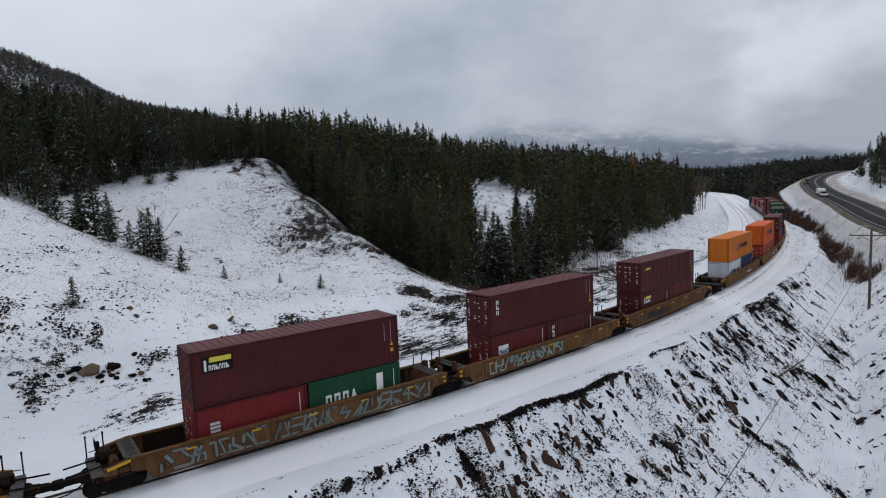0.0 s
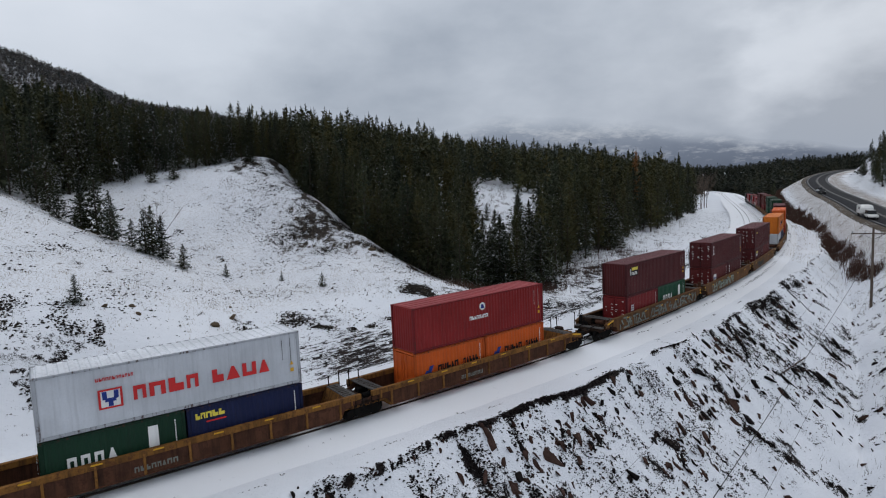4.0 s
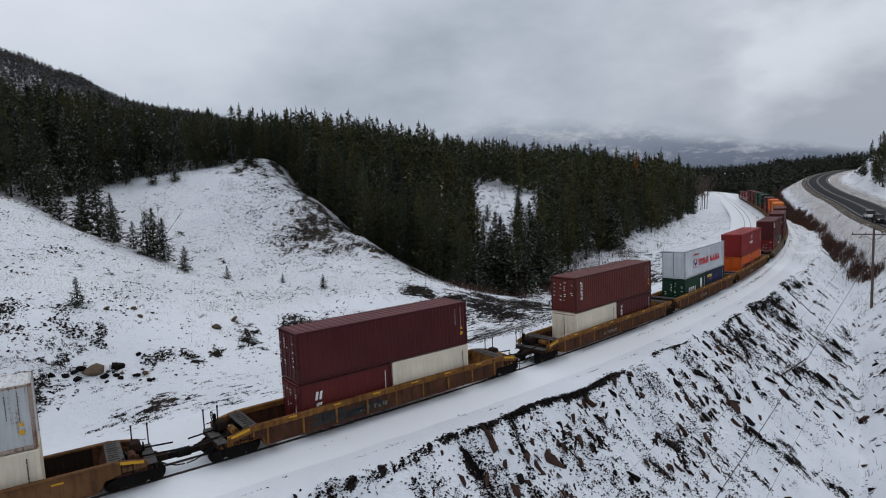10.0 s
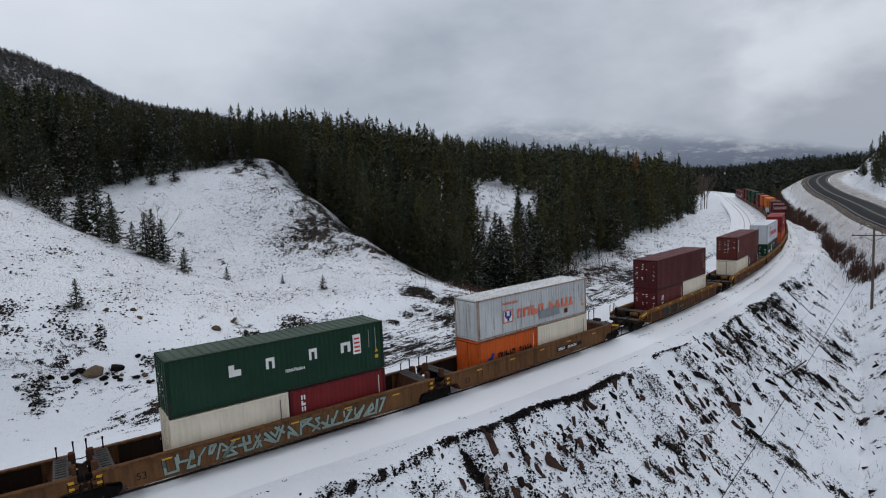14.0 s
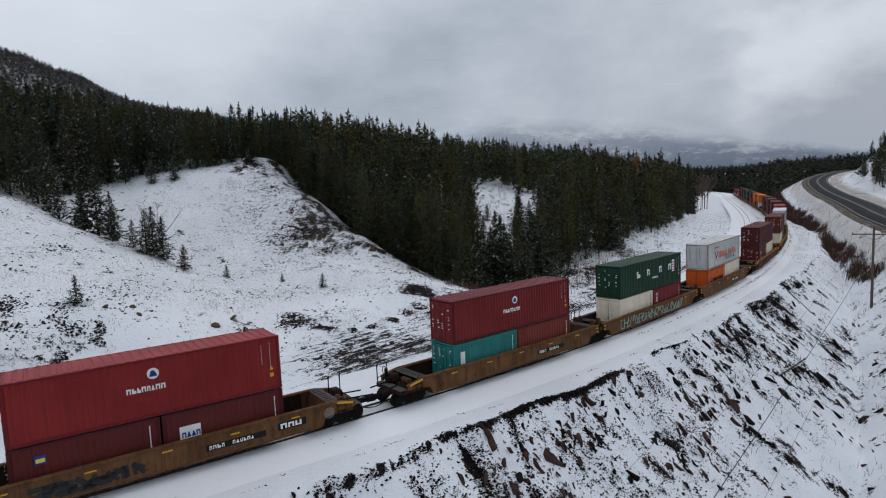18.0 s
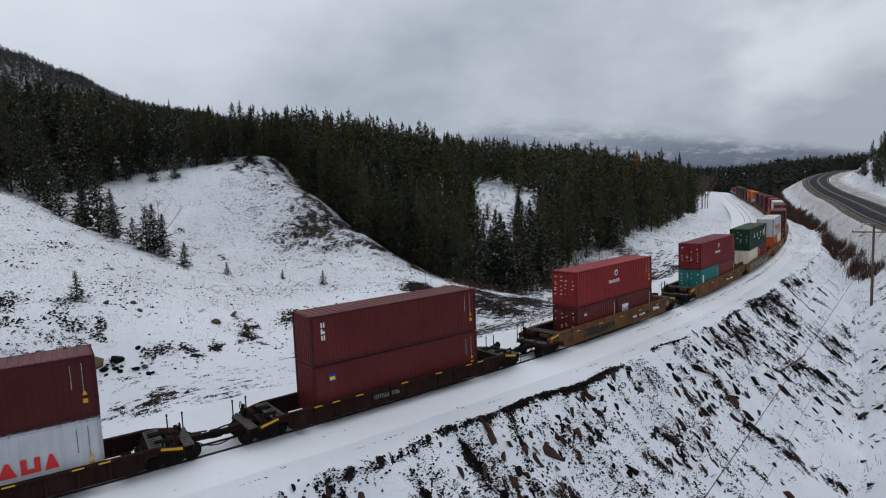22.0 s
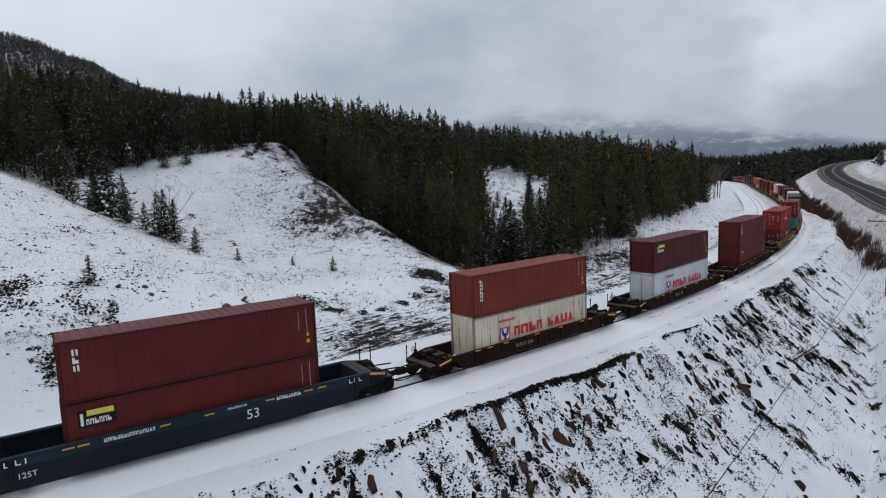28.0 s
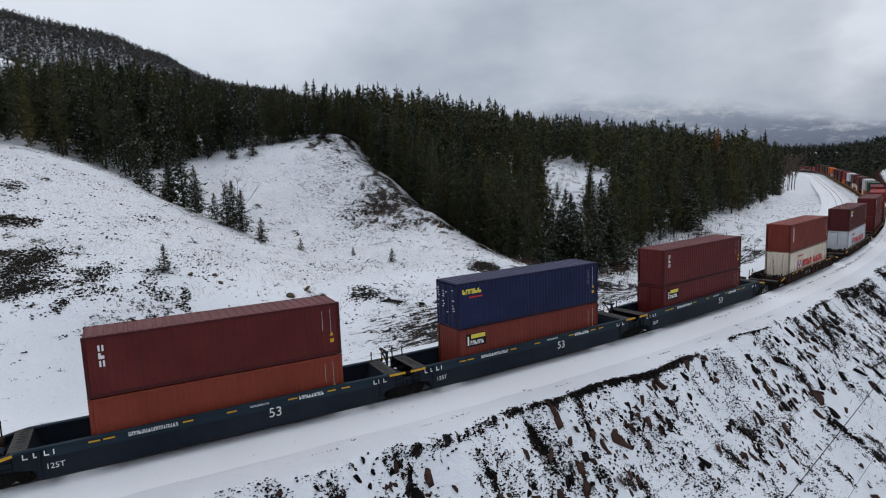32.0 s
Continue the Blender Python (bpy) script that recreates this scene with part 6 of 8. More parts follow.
def locomotive(main, trim, label):
    """A six-axle diesel locomotive, x forward."""
    c = thing("locomotive", label, "locomotive", "locomotives")
    bm = bmesh.new()
    box_bm(bm, 0, 0, 1.25, 21.2, 3.0, 0.35, 0.05)
    part("frame", bm, M["black"], c)
    bm = bmesh.new()
    box_bm(bm, -2.6, 0, 2.95, 14.6, 1.9, 3.0, 0.12)
    box_bm(bm, -9.2, 0, 4.2, 3.2, 3.0, 0.7, 0.1)
    part("hood", bm, M[main], c)
    bm = bmesh.new()
    prism_bm(bm, [(5.0, 1.45), (5.0, 4.6), (7.6, 4.75), (8.0, 4.3), (8.1, 3.3), (9.6, 3.0), (10.1, 1.45)], -1.5, 1.5)
    part("cab", bm, M[trim], c)
    bm = bmesh.new()
    for y in (-0.7, 0.7):
        box_bm(bm, 8.06, y, 3.85, 0.06, 1.0, 0.7)
    for y in (-1.52, 1.52):
        box_bm(bm, 6.5, y, 3.9, 1.4, 0.04, 0.7)
    part("cab_window", bm, M["glass_dark"], c)
    bm = bmesh.new()
    box_bm(bm, 0, 0, 0.75, 5.2, 2.6, 0.8, 0.2)
    part("fuel_tank", bm, M["black"], c)
    for x in (-7.0, 7.0):
        bm = bmesh.new()
        box_bm(bm, x, 0, 0.75, 4.6, 2.5, 0.45, 0.08)
        t = part("truck", bm, M["steel_dark"], c)
        w = shared("loco_wheel", lambda bm: rod_bm(bm, (0, -0.07, 0), (0, 0.07, 0), 0.53, n=18), M["steel_dark"])
        for dx in (-1.7, 0, 1.7):
            for y in (-0.78, 0.78):
                part("wheel", w, None, t, at=Matrix.Translation((x + dx, y, 0.68)))
    for y in (-1.45, 1.45):
        bm = bmesh.new()
        rod_bm(bm, (-10.2, y, 2.45), (5.0, y, 2.45), 0.025, n=5)
        for x in np.arange(-10.2, 5.1, 1.9):
            rod_bm(bm, (x, y, 1.4), (x, y, 2.45), 0.022, n=5)
        part("handrail", bm, M["white"], c)
    bm = bmesh.new()
    for x in (-8.0, -6.0, -1.5):
        rod_bm(bm, (x, 0, 4.4), (x, 0, 4.62), 0.55, n=14)
    part("roof_fan", bm, M["black"], c)
    bm = bmesh.new()
    for z in (1.0, 2.2):
        box_bm(bm, 10.12, 0, z, 0.08, 2.2, 0.3, 0.03)
    part("coupler", bm, M["steel_dark"], c)
    return c


for _s, _a, _b in ((472.0, "red", "black"), (450.5, "black", "red"), (429.0, "red", "red")):
    MOVING.append((locomotive(_a, _b, "red and black diesel locomotive hauling the train"), _s, Matrix.Identity(4)))

# ---------------------------------------------------------------- trees


def crown_arrays(seed, h, radius, boughs, tufts, base, blunt, size, up=0.1):
    """Corner points and triangles of a conifer's crown: ragged boughs of needle tufts round a denser heart."""
    r = np.random.RandomState(seed)
    n = boughs
    u = 1 - r.random_sample(n) ** 0.86
    a = r.uniform(0, 6.283, n)
    p1, p2, p3 = r.uniform(0, 6.283, 3)

    def girth(t):
        return ((1 - blunt) * np.maximum(0, 1 - t) ** 0.84 + blunt * np.sqrt(np.maximum(0, 1 - t ** 2.6))) * (0.55 + 0.45 * np.minimum(t / 0.18, 1))
    lump = 0.88 + 0.15 * np.sin(a * 2 + u * 17 + p1) + 0.15 * np.sin(a * 3 - u * 29 + p2) + 0.14 * np.sin(u * 37 + a + p3)
    ln = radius * girth(u) * lump * r.uniform(0.6, 1.1, n) + 0.04
    z = h * (base + (0.955 - base) * u)
    lift = 0.5 * u - 0.12 + up + r.normal(0, 0.16, n)
    f = r.uniform(0.1, 1.0, (n, tufts)) ** 0.7
    q = ln[:, None] * f
    px, py = np.cos(a)[:, None] * q, np.sin(a)[:, None] * q
    pz = z[:, None] + q * lift[:, None] - 0.2 * q * f + r.normal(0, 0.12, f.shape) * size
    b = a[:, None] + r.normal(0, 0.7, f.shape)
    tl = size * r.uniform(0.5, 1.2, f.shape) * (0.35 + 0.75 * ln[:, None] / radius)
    el = r.uniform(-0.35, 0.55, f.shape) + up + 0.45 * u[:, None]
    w = tl * r.uniform(0.17, 0.33, f.shape)
    sx, sy, sz = -np.sin(b) * w, np.cos(b) * w, r.normal(0, 0.7, f.shape) * w
    tip = np.stack([px + np.cos(b) * tl * 0.9, py + np.sin(b) * tl * 0.9, pz + el * tl], -1)
    v = np.stack([np.stack([px - sx, py - sy, pz - sz], -1), np.stack([px + sx, py + sy, pz + sz], -1), tip], 2).reshape(-1, 3)
    # the heart: loose larger sprays close to the trunk
    m = int(n * 1.1)
    t = 1 - r.random_sample(m) ** 0.9
    rad = radius * girth(t) * r.uniform(0, 0.55, m)
    aa = r.uniform(0, 6.283, m)
    c = np.column_stack([np.cos(aa) * rad, np.sin(aa) * rad, h * (base + (0.93 - base) * t)])
    k = (1.5 * size * (0.35 + 0.65 * girth(t)))[:, None, None]
    heart = (c[:, None, :] + k * r.uniform(-0.62, 0.62, (m, 3, 3))).reshape(-1, 3)
    leader = []
    whorls = 16 if boughs > 60 else 7
    for i in range(whorls):
        z0 = h * (0.8 + 0.18 * i / whorls)
        a0 = i * 2.4 + r.uniform(0, 1.0)
        l0 = 0.24 * (h - z0) * r.uniform(0.55, 1.15) + 0.003 * h
        leader += [(0.006 * h * math.cos(a0 + 1.6), 0.006 * h * math.sin(a0 + 1.6), z0 - 0.012 * h), (-0.006 * h * math.cos(a0 + 1.6), -0.006 * h * math.sin(a0 + 1.6), z0 + 0.012 * h), (l0 * math.cos(a0), l0 * math.sin(a0), z0 + 0.02 * h)]
    for i in range(2):
        leader += [(0, 0, h), (0.007 * h * math.cos(i * 1.6), 0.007 * h * math.sin(i * 1.6), h * 0.9), (-0.007 * h * math.cos(i * 1.6), -0.007 * h * math.sin(i * 1.6), h * 0.9)]
    v = np.concatenate([v, heart, np.array(leader)])
    return v, np.arange(len(v)).reshape(-1, 3)


def trunk_mesh(h, r, mat="bark"):
    bm = bmesh.new()
    rod_bm(bm, (0, 0, -0.6), (0, 0, h * 0.55), r, r * 0.55, 7)
    rod_bm(bm, (0, 0, h * 0.55), (0, 0, h * 0.97), r * 0.55, 0.02, 6)
    return bm_mesh("trunk", bm, M[mat])


TREE_KINDS = []
for _i, (_h, _rad, _n, _base, _blunt, _size, _mat) in enumerate(((15, 3.0, 230, 0.03, 0.12, 0.68, "spruce"), (18, 3.2, 260, 0.04, 0.14, 0.74, "spruce"), (13, 2.9, 210, 0.03, 0.08, 0.62, "spruce"), (17, 2.5, 210, 0.1, 0.45, 0.7, "pine"), (14, 2.5, 200, 0.08, 0.4, 0.64, "pine"), (20, 3.4, 270, 0.04, 0.12, 0.78, "spruce"), (9, 2.1, 190, 0.02, 0.08, 0.62, "spruce_snowy"), (6, 1.6, 150, 0.02, 0.08, 0.5, "spruce_snowy"), (15, 3.0, 230, 0.03, 0.12, 0.64, "spruce_snowy"))):
    _v, _f = crown_arrays(170 + _i, _h, _rad, int(_n * 1.3), 7, _base, _blunt, _size * 0.7, 0.2 if _mat == "pine" else 0.0)
    TREE_KINDS.append((_h, mesh_np("crown", _v, _f, M[_mat]), trunk_mesh(_h, 0.008 * _h + 0.04)))


def tree(kind, x, y, scale, label, group="", name="spruce_tree", sink=0.0, crown=None, fat=1.0):
    h, cr_, tr_ = TREE_KINDS[kind]
    rz = (x * 7.3 + y * 3.1) % 6.283
    t = thing(name, label, "tree", group, Matrix.Translation((x, y, land_z(x, y) - sink)) @ Matrix.Rotation(rz, 4, "Z"))
    t.scale = (fat * scale * (0.9 + 0.2 * ((x * 1.7) % 1)), fat * scale * (0.9 + 0.2 * ((x * 1.7) % 1)), scale)
    part("trunk", tr_, None, t)
    part("crown", crown or cr_, None, t)
    return t


def inside(x, y, poly):
    c = np.zeros(len(x), bool)
    for (x0, y0), (x1, y1) in zip(poly, poly[1:] + poly[:1]):
        hit = ((y0 > y) != (y1 > y)) & (x < (x1 - x0) * (y - y0) / ((y1 - y0) or 1e-9) + x0)
        c ^= hit
    return c


WOOD = [(-72, 66), (-60, 82), (-57, 92), (-58, 99), (-55, 104), (-46, 109), (-39, 114), (-31, 116), (-23.5, 107), (-19.5, 103.8), (-11.5, 95.8), (-6.2, 93.3), (-1.4, 89.2), (4, 85)]
WOOD += [tuple(line_at(_s, _v)[:2]) for _s, _v in ((52, -29), (62, -29), (74, -29), (86, -30), (97, -30.5), (120, -29.5), (145, -26.5), (160, -24.5), (219, -22.5), (245, -24.5), (275, -27), (300, -28), (360, -24), (430, -18), (520, -18))]
WOOD += [(150, 620), (-100, 660), (-480, 560), (-520, 300), (-300, 60), (-110, 30)]
CLEARINGS = [(17.5, 172, 9.5, 30), (31, 182, 2.6, 16), (50, 199, 3.0, 10)]


CREST_BEARING = [-50, -36, -33.4, -30.9, -28.3, -24.3, -19.5, -15.6, -12.7, -10.3, -5.8, -0.1, 2.4, 9.5, 15.8, 18.3, 21.5, 22.7, 23.8]
CREST_RISE = [8.2, 8.5, 8.9, 8.5, 7.7, 7.2, 6.7, 7.0, 7.6, 7.8, 6.7, 5.5, 5.0, 4.0, 2.8, 2.1, 2.0, 1.4, 0.5]


def crest(x, y):
    """Height of the wood's even canopy above the line from the valley's rim."""
    return 14.0 + np.hypot(x, y) * np.tan(np.radians(np.interp(np.degrees(np.arctan2(x, y)), CREST_BEARING, CREST_RISE)))


def build_forest():
    rng = np.random.RandomState(8)
    xs, ys = [], []
    for sp, r0, r1 in ((3.2, 60, 135), (3.9, 135, 240), (4.8, 240, 420)):
        g = np.arange(-r1, r1, sp)
        x, y = np.meshgrid(g, g[g > 20])
        x = x.ravel() + rng.uniform(-0.45, 0.45, x.size) * sp
        y = y.ravel() + rng.uniform(-0.45, 0.45, y.size) * sp
        d, a = np.hypot(x, y), np.degrees(np.arctan2(x, y))
        ok = (d >= r0) & (d < r1) & (a > -50) & (a < 27)
        xs.append(x[ok])
        ys.append(y[ok])
    x, y = np.concatenate(xs), np.concatenate(ys)
    ok = inside(x, y, WOOD)
    for cx, cy, rx, ry in CLEARINGS:
        ok &= ((x - cx) / rx) ** 2 + ((y - cy) / ry) ** 2 > 1 + 0.45 * wave(x, y, 7, 78)
    ok &= rng.uniform(0, 1, len(x)) < 0.93
    x, y = x[ok], y[ok]
    # a close row along the pit's brow and down to the flat
    brow = np.array([(-61, 92), (-59.5, 99), (-56, 105), (-47, 110), (-39.5, 115), (-31.5, 117), (-24, 107.3), (-20.2, 104), (-12.2, 95.8), (-6.8, 93.2), (-2, 89.2), (3.5, 85.5), (9.5, 86)])
    at = np.concatenate([[0], np.cumsum(np.hypot(*np.diff(brow, axis=0).T))])
    d = np.arange(0, at[-1], 0.85)
    x = np.concatenate([x, np.interp(d, at, brow[:, 0]) + rng.uniform(0, 3.4, len(d))])
    y = np.concatenate([y, np.interp(d, at, brow[:, 1]) + rng.uniform(0, 3.0, len(d))])
    z, s, v = land(x, y)
    ok = v < -13
    x, y, z = x[ok], y[ok], z[ok]
    # lower growth on the pit's brow, and an open lane up to the clearing
    bear, dist = np.degrees(np.arctan2(x, y)), np.hypot(x, y)
    grow = 1 - 0.12 * (bear > -16) * (bear < 2) * (dist < 150)
    room = crest(x, y) - z + np.minimum(rng.normal(-0.9, 1.4, len(x)) + 0.9 * wave(x, y, 16, 77), 3.0) * dist / 130
    lane = (bear > 2.9) & (bear < 7.0) & (dist < 196) & (dist > 118)
    side = (bear >= 7.0) & (bear < 9.2) & (dist < 190)
    front = (bear > 2.5) & (bear < 9.2) & (dist < 118)
    ok = ~(lane & (rng.uniform(0, 1, len(x)) < 0.6)) & ~(front & (rng.uniform(0, 1, len(x)) < 0.25)) & ~(side & (rng.uniform(0, 1, len(x)) < 0.4))
    grow = np.where(lane, 0.34, np.where(side, 0.62, np.where((bear > 2.5) & (bear < 6.5) & (dist < 118), 0.5, grow)))
    ok &= (room > 4.0) & ~((bear < -13) & (dist > 300)) & ((dist < 170) | (room < 21) | (bear > 12))
    x, y, z, grow, lane, side, room = x[ok], y[ok], z[ok], grow[ok], lane[ok], side[ok], room[ok]
    front = front[ok]
    # the trees at the wood's rim stand free, the rest are one mass
    p = np.array(WOOD + WOOD[:1])
    rim = np.full(len(x), 1e9)
    for a, b in zip(p[1:25], p[2:26]):
        t = np.clip(((x - a[0]) * (b[0] - a[0]) + (y - a[1]) * (b[1] - a[1])) / ((b - a) ** 2).sum(), 0, 1)
        rim = np.minimum(rim, np.hypot(x - a[0] - t * (b[0] - a[0]), y - a[1] - t * (b[1] - a[1])))
    order = np.argsort(rim + 0.03 * np.hypot(x, y) - 60 * lane - 25 * side - 25 * front)
    near = set(order[:290].tolist())
    kinds = [0, 1, 2, 3, 4, 5, 0, 3, 1, 3]
    proto = {}
    for i in sorted(near):
        kd = kinds[int(rng.randint(len(kinds)))]
        sc = rng.uniform(0.75, 1.12) * (1.0 if rim[i] > 3 else 0.85 if x[i] < 40 else 1.05) * grow[i] * (0.85 if kd == 5 else 1.0)
        sc = min(sc, room[i] / TREE_KINDS[kd][0])
        if lane[i] or side[i] or (x[i] > 5 and rng.random_sample() < 0.2):
            kd = 6
            sc = rng.uniform(0.45, 0.85) if lane[i] else rng.uniform(0.9, 1.35)
        elif x[i] < -40 and rng.random_sample() < 0.5:
            kd, sc = 8, sc * 1.1
        elif front[i] and rng.random_sample() < 0.75:
            kd, sc = 6, rng.uniform(0.5, 1.0)
        m = Matrix.Translation((x[i], y[i], z[i] - 0.1)) @ Matrix.Rotation(rng.uniform(0, 6.28), 4, "Z")
        if kd not in proto:
            words = {3: "tall dark green pine with a bare lower trunk", 4: "dark green pine at the edge of the wood", 6: "young spruce dusted with snow", 8: "tall spruce dusted with snow"}
            t = tree(kd, x[i], y[i], 1.0, words.get(kd, "dark green spruce at the edge of the wood"), "trees of the wood", "pine_tree" if kd in (3, 4) else "spruce_tree")
            proto[kd] = t
        else:
            t = copy_thing(proto[kd], m)
        t.matrix_basis = m
        wide = 1.35 if kd == 6 else 1.0
        t.scale = (sc * wide * rng.uniform(0.85, 1.35), sc * wide * rng.uniform(0.85, 1.35), sc)
    # the mass of the wood
    far = np.array([i for i in range(len(x)) if i not in near])
    simple = []
    for i, (h, rad, base, blunt) in enumerate(((16, 2.8, 0.05, 0.25), (18, 2.5, 0.16, 0.5), (14, 2.6, 0.05, 0.2), (20, 2.9, 0.06, 0.3), (17, 2.4, 0.18, 0.55), (15, 2.6, 0.1, 0.4))):
        simple.append(crown_arrays(300 + i, h, rad, 190, 4, base, blunt, 0.66, 0.18 if blunt > 0.3 else 0.0))
    coarse = []
    for i, (h, rad, base, blunt) in enumerate(((16, 3.0, 0.06, 0.25), (18, 2.7, 0.1, 0.4), (14, 2.9, 0.05, 0.2), (17, 2.6, 0.1, 0.4))):
        coarse.append(crown_arrays(320 + i, h, rad, 56, 4, base, blunt, 1.12, 0.08))
    tall = np.array([16, 18, 14, 20, 17, 15])

    def mass(name, mat, label, spots, lib):
        """A wood as one mesh: place, foot, scale, width and library number of each tree."""
        VV, FF, TT, n = [], [], [], 0
        for x0, y0, z0_, sc, fat, kind in spots:
            v0, f0 = lib[kind]
            a = rng.uniform(0, 6.28)
            c, s_ = math.cos(a) * sc * fat, math.sin(a) * sc * fat
            VV.append(np.column_stack([v0[:, 0] * c - v0[:, 1] * s_ + x0, v0[:, 0] * s_ + v0[:, 1] * c + y0, v0[:, 2] * sc + z0_ - 0.3]))
            FF.append(f0 + n)
            TT.append(np.full(len(v0), rng.uniform(0, 1), np.float32))
            n += len(v0)
        me = mesh_np(name, np.concatenate(VV), np.concatenate(FF), M[mat])
        me.attributes.new("tint", "FLOAT", "POINT").data.foreach_set("value", np.concatenate(TT))
        tagged(new(name, me), label, "forest", kind="stuff")
    for name, mat, pick, label in (("spruce_wood", "spruce", 0, "dense dark spruce wood on the hillside"), ("pine_wood", "pine", 1, "dense dark pine wood on the hillside")):
        for ring, lib, hs in ((0, simple, tall), (1, coarse, np.array([16, 18, 14, 17]))):
            spots = []
            for i in far:
                if (int(x[i] * 13 + y[i] * 7) % 2 != pick) or ((math.hypot(x[i], y[i]) > 165) != bool(ring)):
                    continue
                kd = int(rng.randint(len(lib)))
                sc = min((rng.uniform(0.75, 1.15) if x[i] < 40 else rng.uniform(0.95, 1.3)) * grow[i], room[i] / hs[kd])
                spots.append((x[i], y[i], z[i], sc, rng.uniform(0.9, 1.3), kd))
            mass(name if not ring else "upper_" + name, mat, label if not ring else label.replace("on the hillside", "higher on the hillside"), spots, lib)
    # the high hill behind, a kilometre off
    small = [crown_arrays(340 + i, h, rad, 13, 3, 0.05, blunt, 2.6) for i, (h, rad, blunt) in enumerate(((14, 2.9, 0.2), (16, 2.6, 0.4), (12, 2.7, 0.15)))]
    g = np.arange(-1000, 1200, 6.3)
    gx, gy = np.meshgrid(g, g)
    gx, gy = gx.ravel() + rng.uniform(-2.8, 2.8, gx.size), gy.ravel() + rng.uniform(-2.8, 2.8, gx.size)
    d, b = np.hypot(gx, gy), np.degrees(np.arctan2(gx, gy))
    ok = (d > 560) & (d < 1165) & (b > -52) & (b < -17) & (wave(gx, gy, 60, 88) > -0.75)
    gx, gy = gx[ok], gy[ok]
    hz = land(gx, gy)[0]
    ok = hz + 14 > crest(gx, gy) - 0.008 * np.hypot(gx, gy)
    gx, gy, hz = gx[ok], gy[ok], hz[ok]
    mass("hill_wood", "spruce_frost_haze", "grey-green snow-flecked conifer wood on the high hill", [(gx[i], gy[i], hz[i], rng.uniform(0.55, 1.0), rng.uniform(1.1, 1.55), int(rng.randint(3))) for i in range(len(gx))], small)
    # far woods across the valley and above the road
    x, y = [], []
    for sp, r0, r1, a0, a1 in ((5.5, 500, 760, 19, 37), (5.0, 345, 500, 21.5, 31), (9.0, 760, 1200, 14, 36)):
        g = np.arange(-200, 1000, sp)
        gx, gy = np.meshgrid(g, g + 200)
        gx, gy = gx.ravel() + rng.uniform(-3, 3, gx.size), gy.ravel() + rng.uniform(-3, 3, gx.size)
        d, a = np.hypot(gx, gy), np.degrees(np.arctan2(gx, gy))
        ok = (d > r0) & (d < r1) & (a > a0) & (a < a1)
        x.append(gx[ok])
        y.append(gy[ok])
    x, y = np.concatenate(x), np.concatenate(y)
    z, s, v = land(x, y)
    q, _ = off_road(x, y)
    ok = (np.abs(q) > 16) & ((v < -20) | (v > 20) | (s > 700) | ((s > 300) & (v > 9)))
    ok &= (np.hypot(x, y) > 500) | (rng.uniform(0, 1, len(x)) < 0.35)
    x, y, z = x[ok], y[ok], z[ok]
    b = np.degrees(np.arctan2(x, y))
    rise = np.interp(b, [14, 22.6, 26, 28.1, 30.1, 32.1, 34.4, 37], [0.9, 0.95, 1.0, 1.2, 1.35, 1.5, 1.7, 1.8])
    room = 14 + np.hypot(x, y) * (np.tan(np.radians(rise)) + rng.normal(-0.0022, 0.002, len(x))) - z
    spots = [(x[i], y[i], z[i], min(rng.uniform(0.8, 1.3), room[i] / 16), rng.uniform(1.0, 1.4), int(rng.randint(4))) for i in range(len(x)) if room[i] > 4]
    light = [crown_arrays(350 + i, h, rad, 18, 3, 0.05, blunt, 2.15) for i, (h, rad, blunt) in enumerate(((16, 2.9, 0.25), (18, 2.6, 0.4), (14, 2.8, 0.2), (17, 2.6, 0.4)))]
    mass("far_wood", "spruce_far", "distant dark conifer wood across the valley", spots, light)


build_forest()

# lone trees on the mound and in the pit
for _k, _x, _y, _sc in ((2, -41.5, 74.2, 0.50), (7, -42.6, 76.6, 0.9), (7, -39.2, 74.6, 0.62), (7, -36.9, 73.3, 0.95), (6, -36.2, 73.6, 0.70), (6, -34.9, 73.4, 0.62), (7, -32.4, 73.4, 0.55), (7, -32.0, 50.8, 0.45), (6, -46.0, 79.0, 1.05), (6, -48.5, 80.0, 0.9), (7, -47.2, 77.5, 0.8), (7, -51.0, 79.0, 0.8), (6, -54.5, 82.5, 1.1), (0, -57.0, 84.0, 0.85), (2, -60.0, 83.0, 0.9), (7, -15.5, 74.2, 0.33), (7, -28.4, 76.5, 0.3), (7, -21.5, 77.5, 0.22), (6, -50.0, 103.0, 0.6), (6, -42.5, 112.5, 0.75), (6, -40.0, 114.0, 0.8), (7, -46.8, 104.5, 0.7), (7, -36.5, 113.5, 0.5)):
    tree(_k, _x, _y, _sc, "young spruce standing alone on the snowy slope", "lone young trees", "young_spruce", 0.05, None, 1.35)

_v, _f = crown_arrays(5, 17, 3.2, 240, 6, 0.1, 0.2, 0.75)
tree(1, 54.4, 168.5, 1.12, "yellow-orange larch among dark spruces", "", "larch_tree", 0, mesh_np("crown", _v, _f, M["larch"]))


